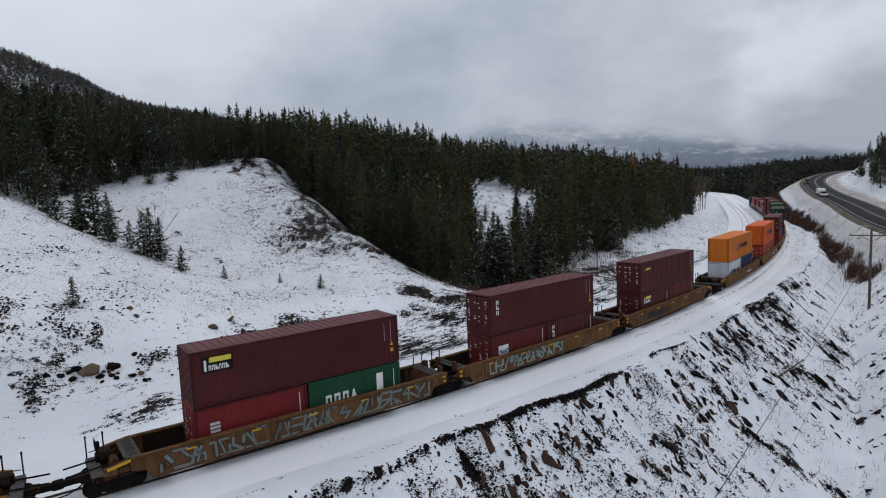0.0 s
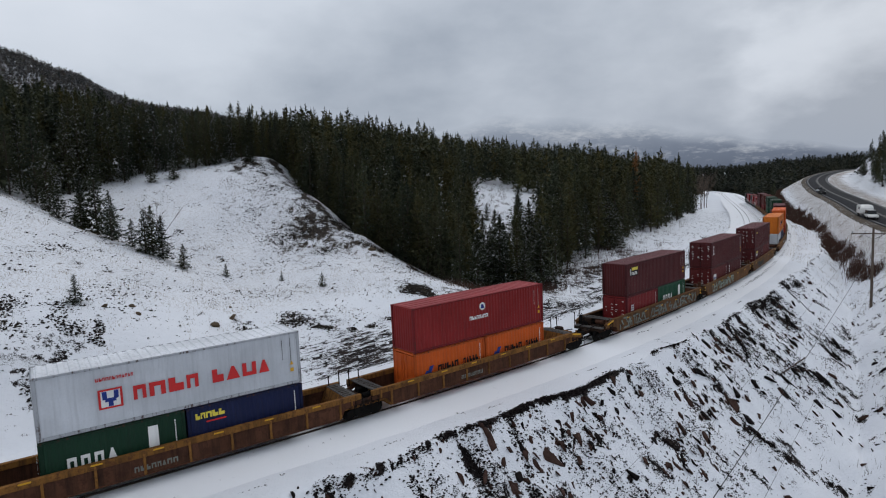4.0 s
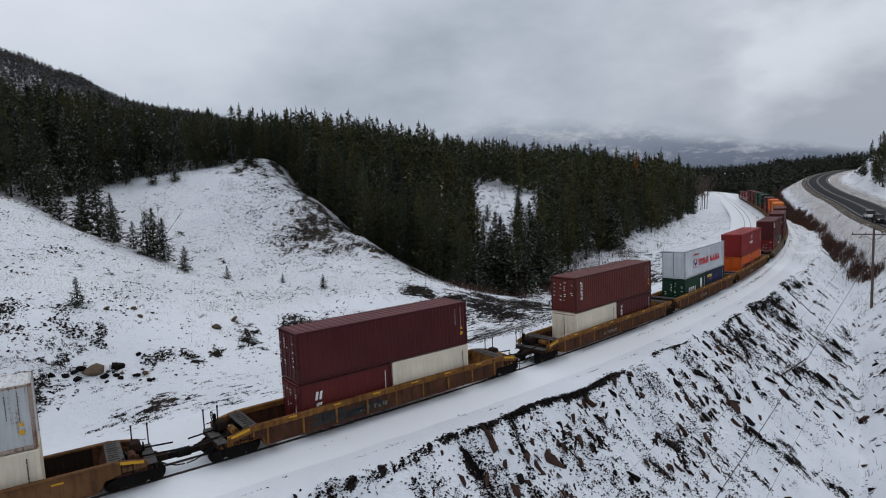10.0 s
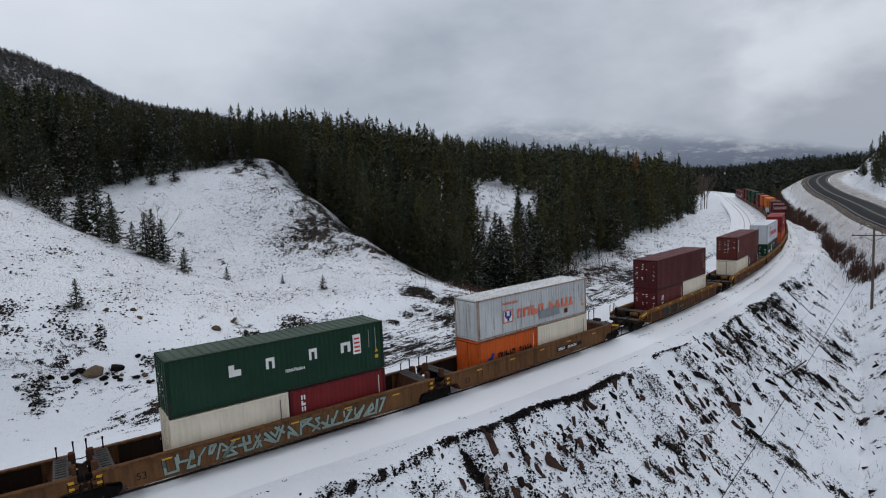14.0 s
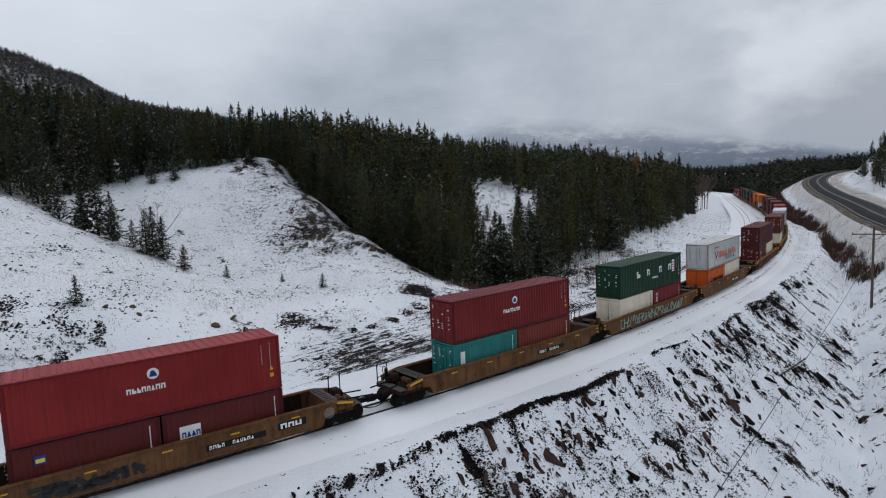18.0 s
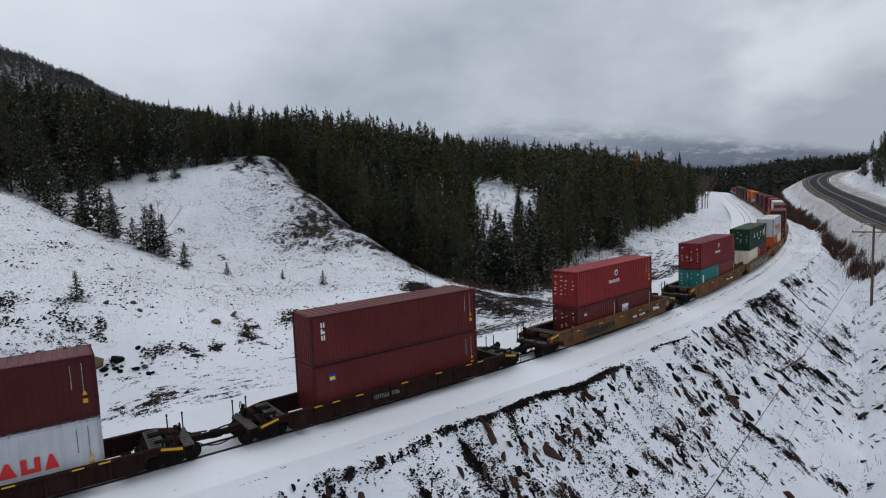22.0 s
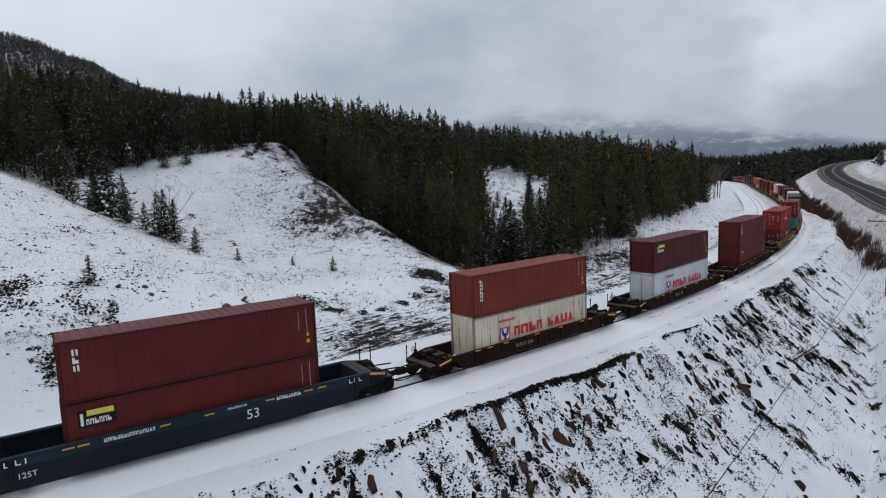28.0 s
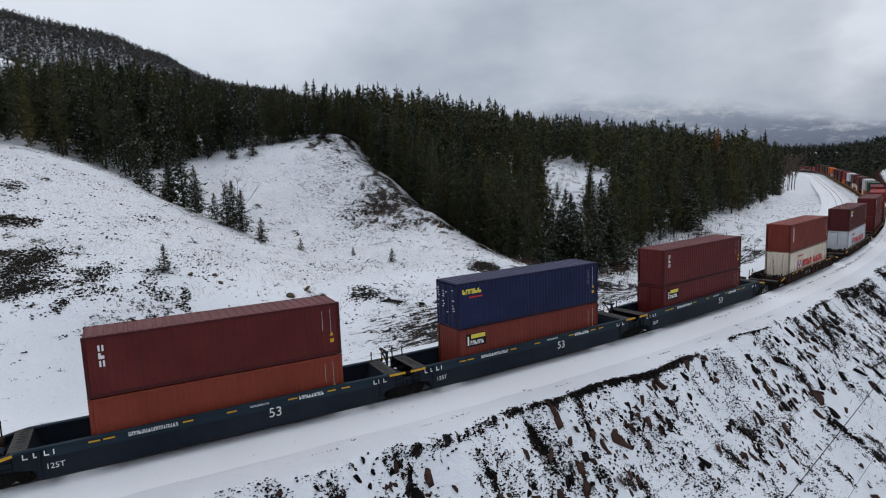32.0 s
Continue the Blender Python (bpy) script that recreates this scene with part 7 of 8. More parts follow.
def bare_tree(x, y, h, seed, label, name="bare_tree", spread=0.9):
    """A leafless tree: trunk, limbs and fine twigs."""
    r = random.Random(seed)
    t = thing(name, label, "tree", m=Matrix.Translation((x, y, land_z(x, y) - 0.1)))
    bm = bmesh.new()
    rod_bm(bm, (0, 0, 0), (0.02 * h, 0, h), 0.012 * h, 0.01, 6)
    part("trunk", bm, M["twig"], t)
    for i in range(14):
        bm = bmesh.new()
        z = h * r.uniform(0.25, 0.92)
        a = r.uniform(0, 6.28)
        l = (h - z) * r.uniform(0.5, spread) + 0.06 * h
        p0 = Vector((0.02 * z, 0, z))
        p1 = p0 + Vector((math.cos(a) * l * 0.55, math.sin(a) * l * 0.55, l * 0.75))
        rod_bm(bm, p0, p1, 0.0042 * h, 0.002 * h, 4)
        for j in range(7):
            q0 = p0.lerp(p1, r.uniform(0.3, 1))
            b = a + r.uniform(-1.2, 1.2)
            ll = l * r.uniform(0.25, 0.5)
            rod_bm(bm, q0, q0 + Vector((math.cos(b) * ll * 0.6, math.sin(b) * ll * 0.6, ll * 0.7)), 0.0018 * h, 0.0006 * h, 3)
        part("limb", bm, M["twig"], t)
    return t


bare_tree(-35.6, 73.9, 6.8, 2, "bare grey sapling between young spruces")
for _i, (_s, _v, _h) in enumerate(((272, -19.5, 15), (278, -18.5, 16), (285, -20.5, 15), (266, -20.5, 13), (259, -21.0, 11), (294, -19.5, 13), (276, -22.5, 14))):
    _p = line_at(_s, _v)
    bare_tree(_p.x, _p.y, _h, 30 + _i, "bare pale aspen beside the far track", spread=1.1)
bare_tree(31.0, 33.5, 4.2, 77, "bare thorny bush on the rocky slope", "bare_bush", 1.1)


def brush(name, label, spots, mat, h0, h1, stems, seed, kind="stuff"):
    """Thickets of thin stems as one mass."""
    r = np.random.RandomState(seed)
    n = len(spots)
    x = np.repeat(spots[:, 0], stems) + r.normal(0, 0.35, n * stems)
    y = np.repeat(spots[:, 1], stems) + r.normal(0, 0.35, n * stems)
    z = land(x, y)[0] - 0.05
    h = r.uniform(h0, h1, len(x))
    a, ln = r.uniform(0, 6.283, len(x)), r.uniform(0.05, 0.4, len(x))
    w = 0.012 + 0.012 * h
    tx, ty = x + np.cos(a) * ln * h, y + np.sin(a) * ln * h
    b = r.uniform(0, 6.283, len(x))
    v = np.stack([np.column_stack([x - np.cos(b) * w, y - np.sin(b) * w, z]), np.column_stack([x + np.cos(b) * w, y + np.sin(b) * w, z]), np.column_stack([tx, ty, z + h])], 1).reshape(-1, 3)
    fcs = np.arange(len(v)).reshape(-1, 3)
    tagged(new(name, mesh_np(name, v, fcs, M[mat])), label, "bushes", kind=kind)


def scatter(n, seed, test, x0, x1, y0, y1):
    r = np.random.RandomState(seed)
    x, y = r.uniform(x0, x1, n), r.uniform(y0, y1, n)
    ok = test(x, y)
    return np.column_stack([x[ok], y[ok]])


def in_valley(x, y):
    s, v = along(x, y)
    q, _ = off_road(x, y)
    e = v - shoulder(s)
    hi = np.interp(s, [90, 114, 137, 182, 243, 330], [-10.3, -10.1, -9.8, -10.6, -12.6, -15])
    lo = np.interp(s, [90, 125, 182, 243, 330], [-12.6, -12.6, -15.0, -18.5, -23])
    return (s > 92) & (s < 330) & (e > 0.5) & (q > lo - 0.8 * wave(x, y, 7, 58)) & (q < hi + 0.9 * wave(x, y, 9, 57)) & (wave(x, y, 8, 55) > -0.8)


brush("willow_thicket", "red-brown leafless willow thicket in the ditch", scatter(52000, 4, in_valley, 55, 180, 85, 330), "willow", 0.6, 1.9, 30, 5)
brush("wood_edge_brush", "red-brown leafless brush at the foot of the wood", scatter(1300, 6, lambda x, y: (along(x, y)[1] < -24) & (along(x, y)[1] > -34), 0, 40, 78, 135), "willow", 0.5, 1.4, 12, 7)
brush("wood_edge_twigs", "grey leafless brush at the foot of the wood", scatter(900, 9, lambda x, y: (along(x, y)[1] < -22) & (along(x, y)[1] > -34), -2, 70, 76, 190), "twig", 0.5, 1.5, 10, 10)
brush("clearing_twigs", "grey twigs and bushes on the snowy clearing", scatter(420, 17, lambda x, y: (x / y > 0.045) & (x / y < 0.11), 5, 24, 125, 208), "twig", 0.3, 1.1, 12, 18)
brush("dry_grass", "dry straw-coloured grass poking through the snow", scatter(5200, 11, lambda x, y: (along(x, y)[1] < -22) & (wave(x, y, 14, 31) > -0.1) & ~inside(x, y, WOOD), -62, 4, 42, 118), "straw", 0.12, 0.4, 6, 12)
brush("bank_grass", "dry grass on the road bank", scatter(24000, 13, lambda x, y: (off_road(x, y)[0] < -ROAD_HALF - 0.7) & (off_road(x, y)[0] > -30), 55, 200, 60, 330), "straw", 0.15, 0.5, 6, 14)
brush("ridge_twigs", "grey leafless brush on the crown of the pit's ridge", scatter(420, 19, lambda x, y: (wave(x, y, 5, 32) > 0.0) & ~inside(x, y, WOOD), -40, -25, 101, 114), "twig", 0.12, 0.38, 12, 20)
brush("slope_weeds", "dry weeds on the rocky slope", scatter(500, 15, lambda x, y: (along(x, y)[1] > 7) & (along(x, y)[1] < 28), 0, 75, 22, 110), "twig", 0.2, 0.9, 8, 16)

# ---------------------------------------------------------------- rocks


def rock_arrays(rng):
    """A broken, angular stone about one metre across."""
    bm = bmesh.new()
    for _ in range(10):
        bm.verts.new((rng.uniform(-0.75, 0.75), rng.uniform(-0.5, 0.5), rng.uniform(-0.32, 0.32)))
    hull = bmesh.ops.convex_hull(bm, input=list(bm.verts))
    bmesh.ops.delete(bm, geom=list({v for v in hull["geom_interior"] + hull["geom_unused"] if isinstance(v, bmesh.types.BMVert)}), context="VERTS")
    bmesh.ops.triangulate(bm, faces=list(bm.faces))
    bm.verts.index_update()
    vs = np.array([v.co[:] for v in bm.verts])
    fs = np.array([[v.index for v in f.verts] for f in bm.faces])
    bm.free()
    return vs, fs


ROCKS = [rock_arrays(random.Random(40 + i)) for i in range(7)]


def rock_mass(name, label, pts, s0, s1, mat, seed, power=3.0, turn=None, fall=0.0):
    r = np.random.RandomState(seed)
    z = land(pts[:, 0], pts[:, 1])[0]
    VV, FF, n = [], [], 0
    for i, ((x, y), zz) in enumerate(zip(pts, z)):
        v0, f0 = ROCKS[r.randint(7)]
        sc = s0 + (s1 - s0) * r.random_sample() ** power
        a = r.uniform(0, 6.28) if turn is None else turn[i] + r.normal(0, 0.35)
        c, s_ = math.cos(a) * sc, math.sin(a) * sc
        VV.append(np.column_stack([v0[:, 0] * c - v0[:, 1] * s_ + x, v0[:, 0] * s_ + v0[:, 1] * c + y, v0[:, 2] * sc * r.uniform(0.7, 1.1) - fall * v0[:, 0] * sc + zz + 0.08 * sc]))
        FF.append(f0 + n)
        n += len(v0)
    tagged(new(name, mesh_np(name, np.concatenate(VV), np.concatenate(FF), M[mat])), label, "rocks", kind="stuff")


def pebble_arrays(rng):
    """A small broken stone of eight faces."""
    p = [(1, 0, 0), (-1, 0, 0), (0, 1, 0), (0, -1, 0), (0, 0, 0.6), (0, 0, -0.5)]
    v = np.array(p) * 0.5 * np.array([[rng.uniform(0.7, 1.2)] for _ in p]) + np.array([[rng.uniform(-0.12, 0.12) for _ in range(3)] for _ in p])
    f = np.array([(0, 2, 4), (2, 1, 4), (1, 3, 4), (3, 0, 4), (2, 0, 5), (1, 2, 5), (3, 1, 5), (0, 3, 5)])
    return v, f


PEBBLES = [pebble_arrays(random.Random(90 + i)) for i in range(8)]


def pebble_mass(name, label, x, y, size, mat, seed, lift=0.0):
    """Many small stones as one mass."""
    r = np.random.RandomState(seed)
    z = land(x, y)[0] + lift
    kind = r.randint(0, 8, len(x))
    VV, FF, n = [], [], 0
    for kd in range(8):
        i = np.where(kind == kd)[0]
        v0, f0 = PEBBLES[kd]
        a, sc = r.uniform(0, 6.283, len(i)), size[i]
        c, s_ = np.cos(a) * sc, np.sin(a) * sc
        vv = np.stack([v0[None, :, 0] * c[:, None] * 1.3 - v0[None, :, 1] * s_[:, None] + x[i][:, None], v0[None, :, 0] * s_[:, None] * 1.3 + v0[None, :, 1] * c[:, None] + y[i][:, None], v0[None, :, 2] * sc[:, None] + z[i][:, None] + 0.06 * sc[:, None]], -1)
        VV.append(vv.reshape(-1, 3))
        FF.append((f0[None] + (np.arange(len(i)) * 6)[:, None, None]).reshape(-1, 3) + n)
        n += len(i) * 6
    tagged(new(name, mesh_np(name, np.concatenate(VV), np.concatenate(FF), M[mat])), label, "rocks", kind="stuff")


def build_talus():
    """Streaks of dark broken stone that run down the fill, and stones between them."""
    r = np.random.RandomState(33)
    xs, ys, sz = [], [], []
    for _ in range(300):
        s0 = r.uniform(-8, 32) if r.random_sample() < 0.5 else r.uniform(25, 90)
        e0, ln = r.uniform(0.2, 8.5) if r.random_sample() < 0.8 else r.uniform(8, 20), 0.4 + 1.5 * r.random_sample() ** 2
        wid = 0.12 + 0.5 * r.random_sample() ** 2
        n = int(r.uniform(60, 190) * (ln + 0.4) * (wid + 0.15))
        t = r.random_sample(n)
        ss = s0 + r.normal(0, wid, n) * (0.5 + t) + 0.3 * ln * t
        ee = e0 + ln * t + r.normal(0, 0.3, n)
        h = np.interp(ss, LS, LH)
        v = shoulder(ss) + np.maximum(ee, 0.0)
        xs.append(np.interp(ss, LS, LX) + np.sin(h) * v)
        ys.append(np.interp(ss, LS, LY) - np.cos(h) * v)
        sz.append(0.04 + 0.13 * r.random_sample(n) ** 2.0)
    for sa, ea, sb, eb, w in STROKES:
        n = int(190 * (math.hypot(sb - sa, eb - ea) + 2 * w) * 2.4 * w) + 25
        t = r.random_sample(n) ** 1.15
        wide = np.where(r.random_sample(n) < 0.6, 0.6, 1.5) * w
        ss, ee = sa + (sb - sa) * t + r.normal(0, 1, n) * wide, ea + (eb - ea) * t + r.normal(0, 1, n) * wide
        h, v = np.interp(ss, LS, LH), shoulder(ss) + np.maximum(0.0, ee)
        xs.append(np.interp(ss, LS, LX) + np.sin(h) * v)
        ys.append(np.interp(ss, LS, LY) - np.cos(h) * v)
        sz.append(0.045 + 0.16 * r.random_sample(n) ** 2.2)
    n = 62000
    ss, ee = -6 + 100 * r.random_sample(n) ** 1.35, 0.3 + 20 * r.random_sample(n) ** 1.8
    thin = fill_grain(ss, ee) + r.normal(0, 0.24, n) > 0.58
    ss, ee = ss[thin], ee[thin]
    n = len(ss)
    h, v = np.interp(ss, LS, LH), shoulder(ss) + ee
    xs.append(np.interp(ss, LS, LX) + np.sin(h) * v)
    ys.append(np.interp(ss, LS, LY) - np.cos(h) * v)
    sz.append(0.035 + 0.16 * r.random_sample(n) ** 2.4)
    x, y, size = np.concatenate(xs), np.concatenate(ys), np.concatenate(sz)
    z, s, v = land(x, y, False)
    ok = (off_road(x, y)[0] < -ROAD_HALF - 3) & (z < np.interp(s, LS, LZ) + 0.6 - 0.9 * np.maximum(v - shoulder(s), 0))
    pebble_mass("slope_stones", "dark broken stones streaking down the snowy embankment", x[ok], y[ok], size[ok], "rock_dark", 34)


build_talus()


def on_rim(x, y):
    s, v = along(x, y)
    e = v - shoulder(s)
    return (e > -0.25) & (e < 1.2) & (np.random.RandomState(27).random_sample(len(e)) < np.where(e < 0.6, 1.0, 0.25)) & (0.5 + 0.8 * wave(x, y, 3, 21) < rim_dark(s) * 1.05) & (s > -10) & (s < 130)


_g = scatter(240000, 25, on_rim, -14, 90, 10, 150)
pebble_mass("rim_gravel", "black gravel along the rim of the shoulder", _g[:, 0], _g[:, 1], 0.04 + 0.14 * np.random.RandomState(5).random_sample(len(_g)) ** 2, "rock_dark", 26)


def in_pit(x, y):
    s, v = along(x, y)
    return (v < -19) & (wave(x, y, 12, 61) + 0.5 * wave(x, y, 3, 62) > 0.0) & ~inside(x, y, WOOD)


RIDGE_HEAPS = [(-49.2, 53.5, 1.9, 1200), (-43.0, 47.2, 2.2, 1500), (-40.0, 44.2, 1.7, 800), (-42.2, 43.6, 2.0, 1000), (-54.5, 60.0, 1.6, 400), (-36.2, 111.5, 2.6, 420), (-33.0, 107.2, 2.6, 300), (-29.0, 104.8, 2.0, 260), (-21.5, 94.5, 4.6, 3800), (-24.5, 99.5, 3.2, 900), (-19.0, 88.5, 2.4, 600), (-2.7, 71.5, 1.9, 900), (-9.5, 90.0, 1.8, 450), (-4.6, 86.5, 1.4, 380), (-13.0, 91.0, 1.8, 350), (-15.0, 60.4, 1.9, 1100), (-12.6, 59.2, 1.0, 420), (-40.5, 46.7, 2.6, 1300), (-43.5, 49.0, 2.0, 600), (-36.2, 46.2, 1.5, 500), (-40.0, 43.8, 1.5, 500), (-36.0, 42.2, 0.9, 200)]
FOOT_HEAPS = [(-35.8, 47.9, 1.8, 400), (-32.0, 48.3, 2.0, 420), (-34.4, 44.8, 1.6, 300), (-30.5, 42.5, 0.9, 330), (-29.6, 41.6, 0.6, 150), (-24.3, 48.4, 1.1, 330), (-22.1, 49.8, 0.8, 260), (-20.5, 51.8, 0.7, 260), (-19.0, 54.9, 1.0, 420), (-28.2, 47.6, 0.7, 120), (-30.3, 47.3, 0.8, 110), (-26.5, 46.3, 0.6, 60), (-29.0, 49.1, 0.7, 160), (-42.7, 63.6, 2.4, 220)]
FLAT_HEAPS = [(-2.9, 71.8, 1.4, 900), (-1.8, 70.9, 1.0, 500), (-9.1, 58.9, 0.7, 130), (-7.7, 60.7, 0.7, 150), (-6.1, 62.4, 0.8, 170), (-4.4, 64.1, 0.9, 220), (-2.6, 66.1, 1.0, 260), (-0.6, 68.8, 1.2, 500), (1.1, 70.6, 1.6, 700), (-32.4, 99.5, 3.4, 420), (-32.0, 84.8, 0.8, 120), (-39.9, 90.2, 0.9, 130), (-19.6, 56.5, 0.9, 300), (5.0, 69.5, 3.5, 1700), (10.0, 74.5, 3.2, 1100), (0.0, 64.5, 2.0, 500), (16.5, 98.2, 4.0, 1500), (10.0, 90.0, 4.0, 1400), (5.0, 76.0, 3.2, 900), (22.0, 105.0, 4.0, 1000), (-35.0, 113.5, 2.6, 700), (-28.0, 52.5, 5.0, 260), (-26.0, 92.0, 8.0, 500)]
GRAVEL = RIDGE_HEAPS + FOOT_HEAPS + FLAT_HEAPS
_r = np.random.RandomState(63)
GRAVEL = [(x + d * c, y + d * k, w * 0.55, n // 3) for x, y, w, n in GRAVEL for d, c, k in ((0.0, 1, 1), (w * 0.75, math.cos(x), math.sin(x)), (w * 0.9, math.cos(y), -math.sin(x * 3)))]
_x = np.concatenate([_r.normal(x, 0.62 * w, n) for x, y, w, n in GRAVEL])
_y = np.concatenate([_r.normal(y, 0.62 * w, n) for x, y, w, n in GRAVEL])
pebble_mass("pit_gravel", "heaps of dark gravel half covered by snow", _x, _y, 0.05 + 0.26 * _r.random_sample(len(_x)) ** 2.8, "rock_pit", 64)


def on_flat(x, y):
    s, v = along(x, y)
    return (v < -6.5) & (v > -22) & (s > -20) & (s < 62) & (wave(s * 0.3, v * 1.6, 6, 65) + 0.6 * wave(s, v, 26, 66) > 0.75 - 0.6 * step(12, 34, s))


_g = scatter(260000, 67, on_flat, -40, 80, 15, 190)
pebble_mass("flat_gravel", "streaks of dark gravel on the snowy flat", _g[:, 0], _g[:, 1], 0.04 + 0.2 * np.random.RandomState(8).random_sample(len(_g)) ** 3, "rock_dark", 68)
_g = scatter(44000, 27, in_pit, -66, 6, 38, 118)
pebble_mass("pit_stones", "small dark stones on the snowy pit floor", _g[:, 0], _g[:, 1], 0.03 + 0.28 * np.random.RandomState(6).random_sample(len(_g)) ** 5.5, "rock_pit", 28)


def boulder(x, y, size, mat, label, seed, angular=False, turn=None, shape=None):
    r = random.Random(seed)
    bm = bmesh.new()
    for _ in range(13 if angular else 22):
        d = Vector((r.uniform(-1, 1), r.uniform(-1, 1), r.uniform(-1, 1)))
        bm.verts.new(d.normalized() * r.uniform(0.4, 0.56) if not angular else d * 0.5)
    hull = bmesh.ops.convex_hull(bm, input=list(bm.verts))
    bmesh.ops.delete(bm, geom=list({v for v in hull["geom_interior"] + hull["geom_unused"] if isinstance(v, bmesh.types.BMVert)}), context="VERTS")
    bmesh.ops.bevel(bm, geom=list(bm.edges), offset=0.018, segments=1, affect="EDGES")
    for v in bm.verts:
        v.co.z *= 0.7 if angular else 0.95
    me = bm_mesh("boulder", bm, M[mat])
    ob = new("boulder", me)
    e = Euler((r.uniform(-0.5, 0.5), r.uniform(-0.5, 0.5), r.uniform(0, 6.28) if turn is None else turn + r.uniform(-0.5, 0.5)))
    ob.matrix_basis = Matrix.Translation((x, y, land_z(x, y) + size * 0.1)) @ e.to_matrix().to_4x4() @ (Matrix.Diagonal((size * r.uniform(1.3, 2.4), size * r.uniform(0.8, 1.3), size, 1)) if shape is None else Matrix.Diagonal(tuple(size * k for k in shape) + (1,)))
    tagged(ob, label, "boulder", "boulders")


for _i, (_x, _y, _sz) in enumerate(((-22.0, 55.6, 0.75), (-21.4, 58.6, 0.6), (-28.6, 53.5, 0.5), (-27.6, 52.6, 0.42), (-30.1, 51.7, 0.4), (-22.6, 61.5, 0.3), (-24.0, 46.2, 0.2), (-10.8, 88.6, 1.0), (-24.4, 46.6, 0.5), (-25.9, 45.9, 0.28))):
    boulder(_x, _y, _sz, "rock_grey", "grey-brown boulder in the snow", _i + 1)
boulder(-27.7, 45.3, 1.15, "rock_grey", "large rounded tan boulder dusted with snow", 7, False, 0.5, (1.55, 1.1, 0.95))
for _i, (_x, _y, _sz) in enumerate(((-28.6, 45.1, 0.75), (-26.4, 46.3, 1.05), (-28.9, 44.7, 0.6), (-28.5, 44.4, 0.6), (-26.9, 45.2, 0.75), (-29.3, 44.2, 0.6), (-24.9, 46.1, 0.6), (-25.8, 45.5, 0.45), (-30.0, 43.7, 0.6), (-23.9, 46.1, 0.4), (-23.7, 46.3, 0.35), (-26.6, 44.9, 0.35), (-25.6, 48.0, 0.5), (-26.2, 45.6, 0.5))):
    boulder(_x, _y, _sz, "rock_dark", "dark angular rock beside a tan boulder", 40 + _i, False, 0.6, (1.15, 0.85, 0.75))


def slab(s, e, size, mat, label, seed):
    """A broken slab that lies on the fill, its long side downhill; e metres below the shoulder."""
    r = random.Random(seed)
    bm = bmesh.new()
    for _ in range(12):
        bm.verts.new((r.uniform(-0.5, 0.5), r.uniform(-0.5, 0.5), r.uniform(-0.5, 0.5)))
    hull = bmesh.ops.convex_hull(bm, input=list(bm.verts))
    bmesh.ops.delete(bm, geom=list({v for v in hull["geom_interior"] + hull["geom_unused"] if isinstance(v, bmesh.types.BMVert)}), context="VERTS")
    bmesh.ops.bevel(bm, geom=list(bm.edges), offset=0.025, segments=1, affect="EDGES")
    v = float(shoulder(np.array([s]))[0]) + e
    p, down = line_at(s, v), line_at(s, v + 0.5)
    z = land_z(p.x, p.y)
    fall = Vector((down.x - p.x, down.y - p.y, land(np.array([down.x]), np.array([down.y]), False)[0][0] - land(np.array([p.x]), np.array([p.y]), False)[0][0])).normalized()
    side = Vector((0, 0, 1)).cross(fall).normalized()
    up = fall.cross(side)
    m = Matrix((fall, side, up)).transposed() @ Euler((r.uniform(-0.25, 0.25), r.uniform(-0.2, 0.2), r.uniform(-0.45, 0.45))).to_matrix()
    ob = new("boulder", bm_mesh("boulder", bm, M[mat]))
    ob.matrix_basis = Matrix.Translation((p.x, p.y, z + 0.05 * size)) @ m.to_4x4() @ Matrix.Diagonal((size * 1.25, size * r.uniform(0.45, 0.75), min(size * r.uniform(0.3, 0.5), 0.42), 1))
    tagged(ob, label, "boulder", "boulders")


# slabs on the fill: distance along the line and below the shoulder, length
BROWN_SLABS = [(14.8, 1.1, 1.1), (13.3, 2.4, 0.8), (14.9, 2.0, 0.7), (18.0, 2.9, 1.4), (17.0, 2.9, 0.5), (17.9, 3.5, 0.4), (20.0, 3.4, 0.6), (22.5, 0.9, 0.7), (23.4, 0.9, 1.1), (20.8, 1.8, 0.5), (16.8, 0.9, 0.5), (17.4, 1.8, 0.6), (18.9, 1.7, 0.4), (14.6, 3.1, 0.4), (28.9, 0.9, 0.4), (42.8, 1.9, 1.4), (44.2, 2.6, 0.9), (41.6, 2.8, 0.8), (32.5, 2.9, 0.9), (33.5, 3.4, 1.0), (34.9, 3.9, 1.0), (37.9, 4.6, 1.7), (40.1, 5.0, 0.7), (36.5, 5.8, 1.1), (58.4, 7.9, 1.0), (53.5, 8.9, 1.0), (55.3, 2.2, 0.8)]
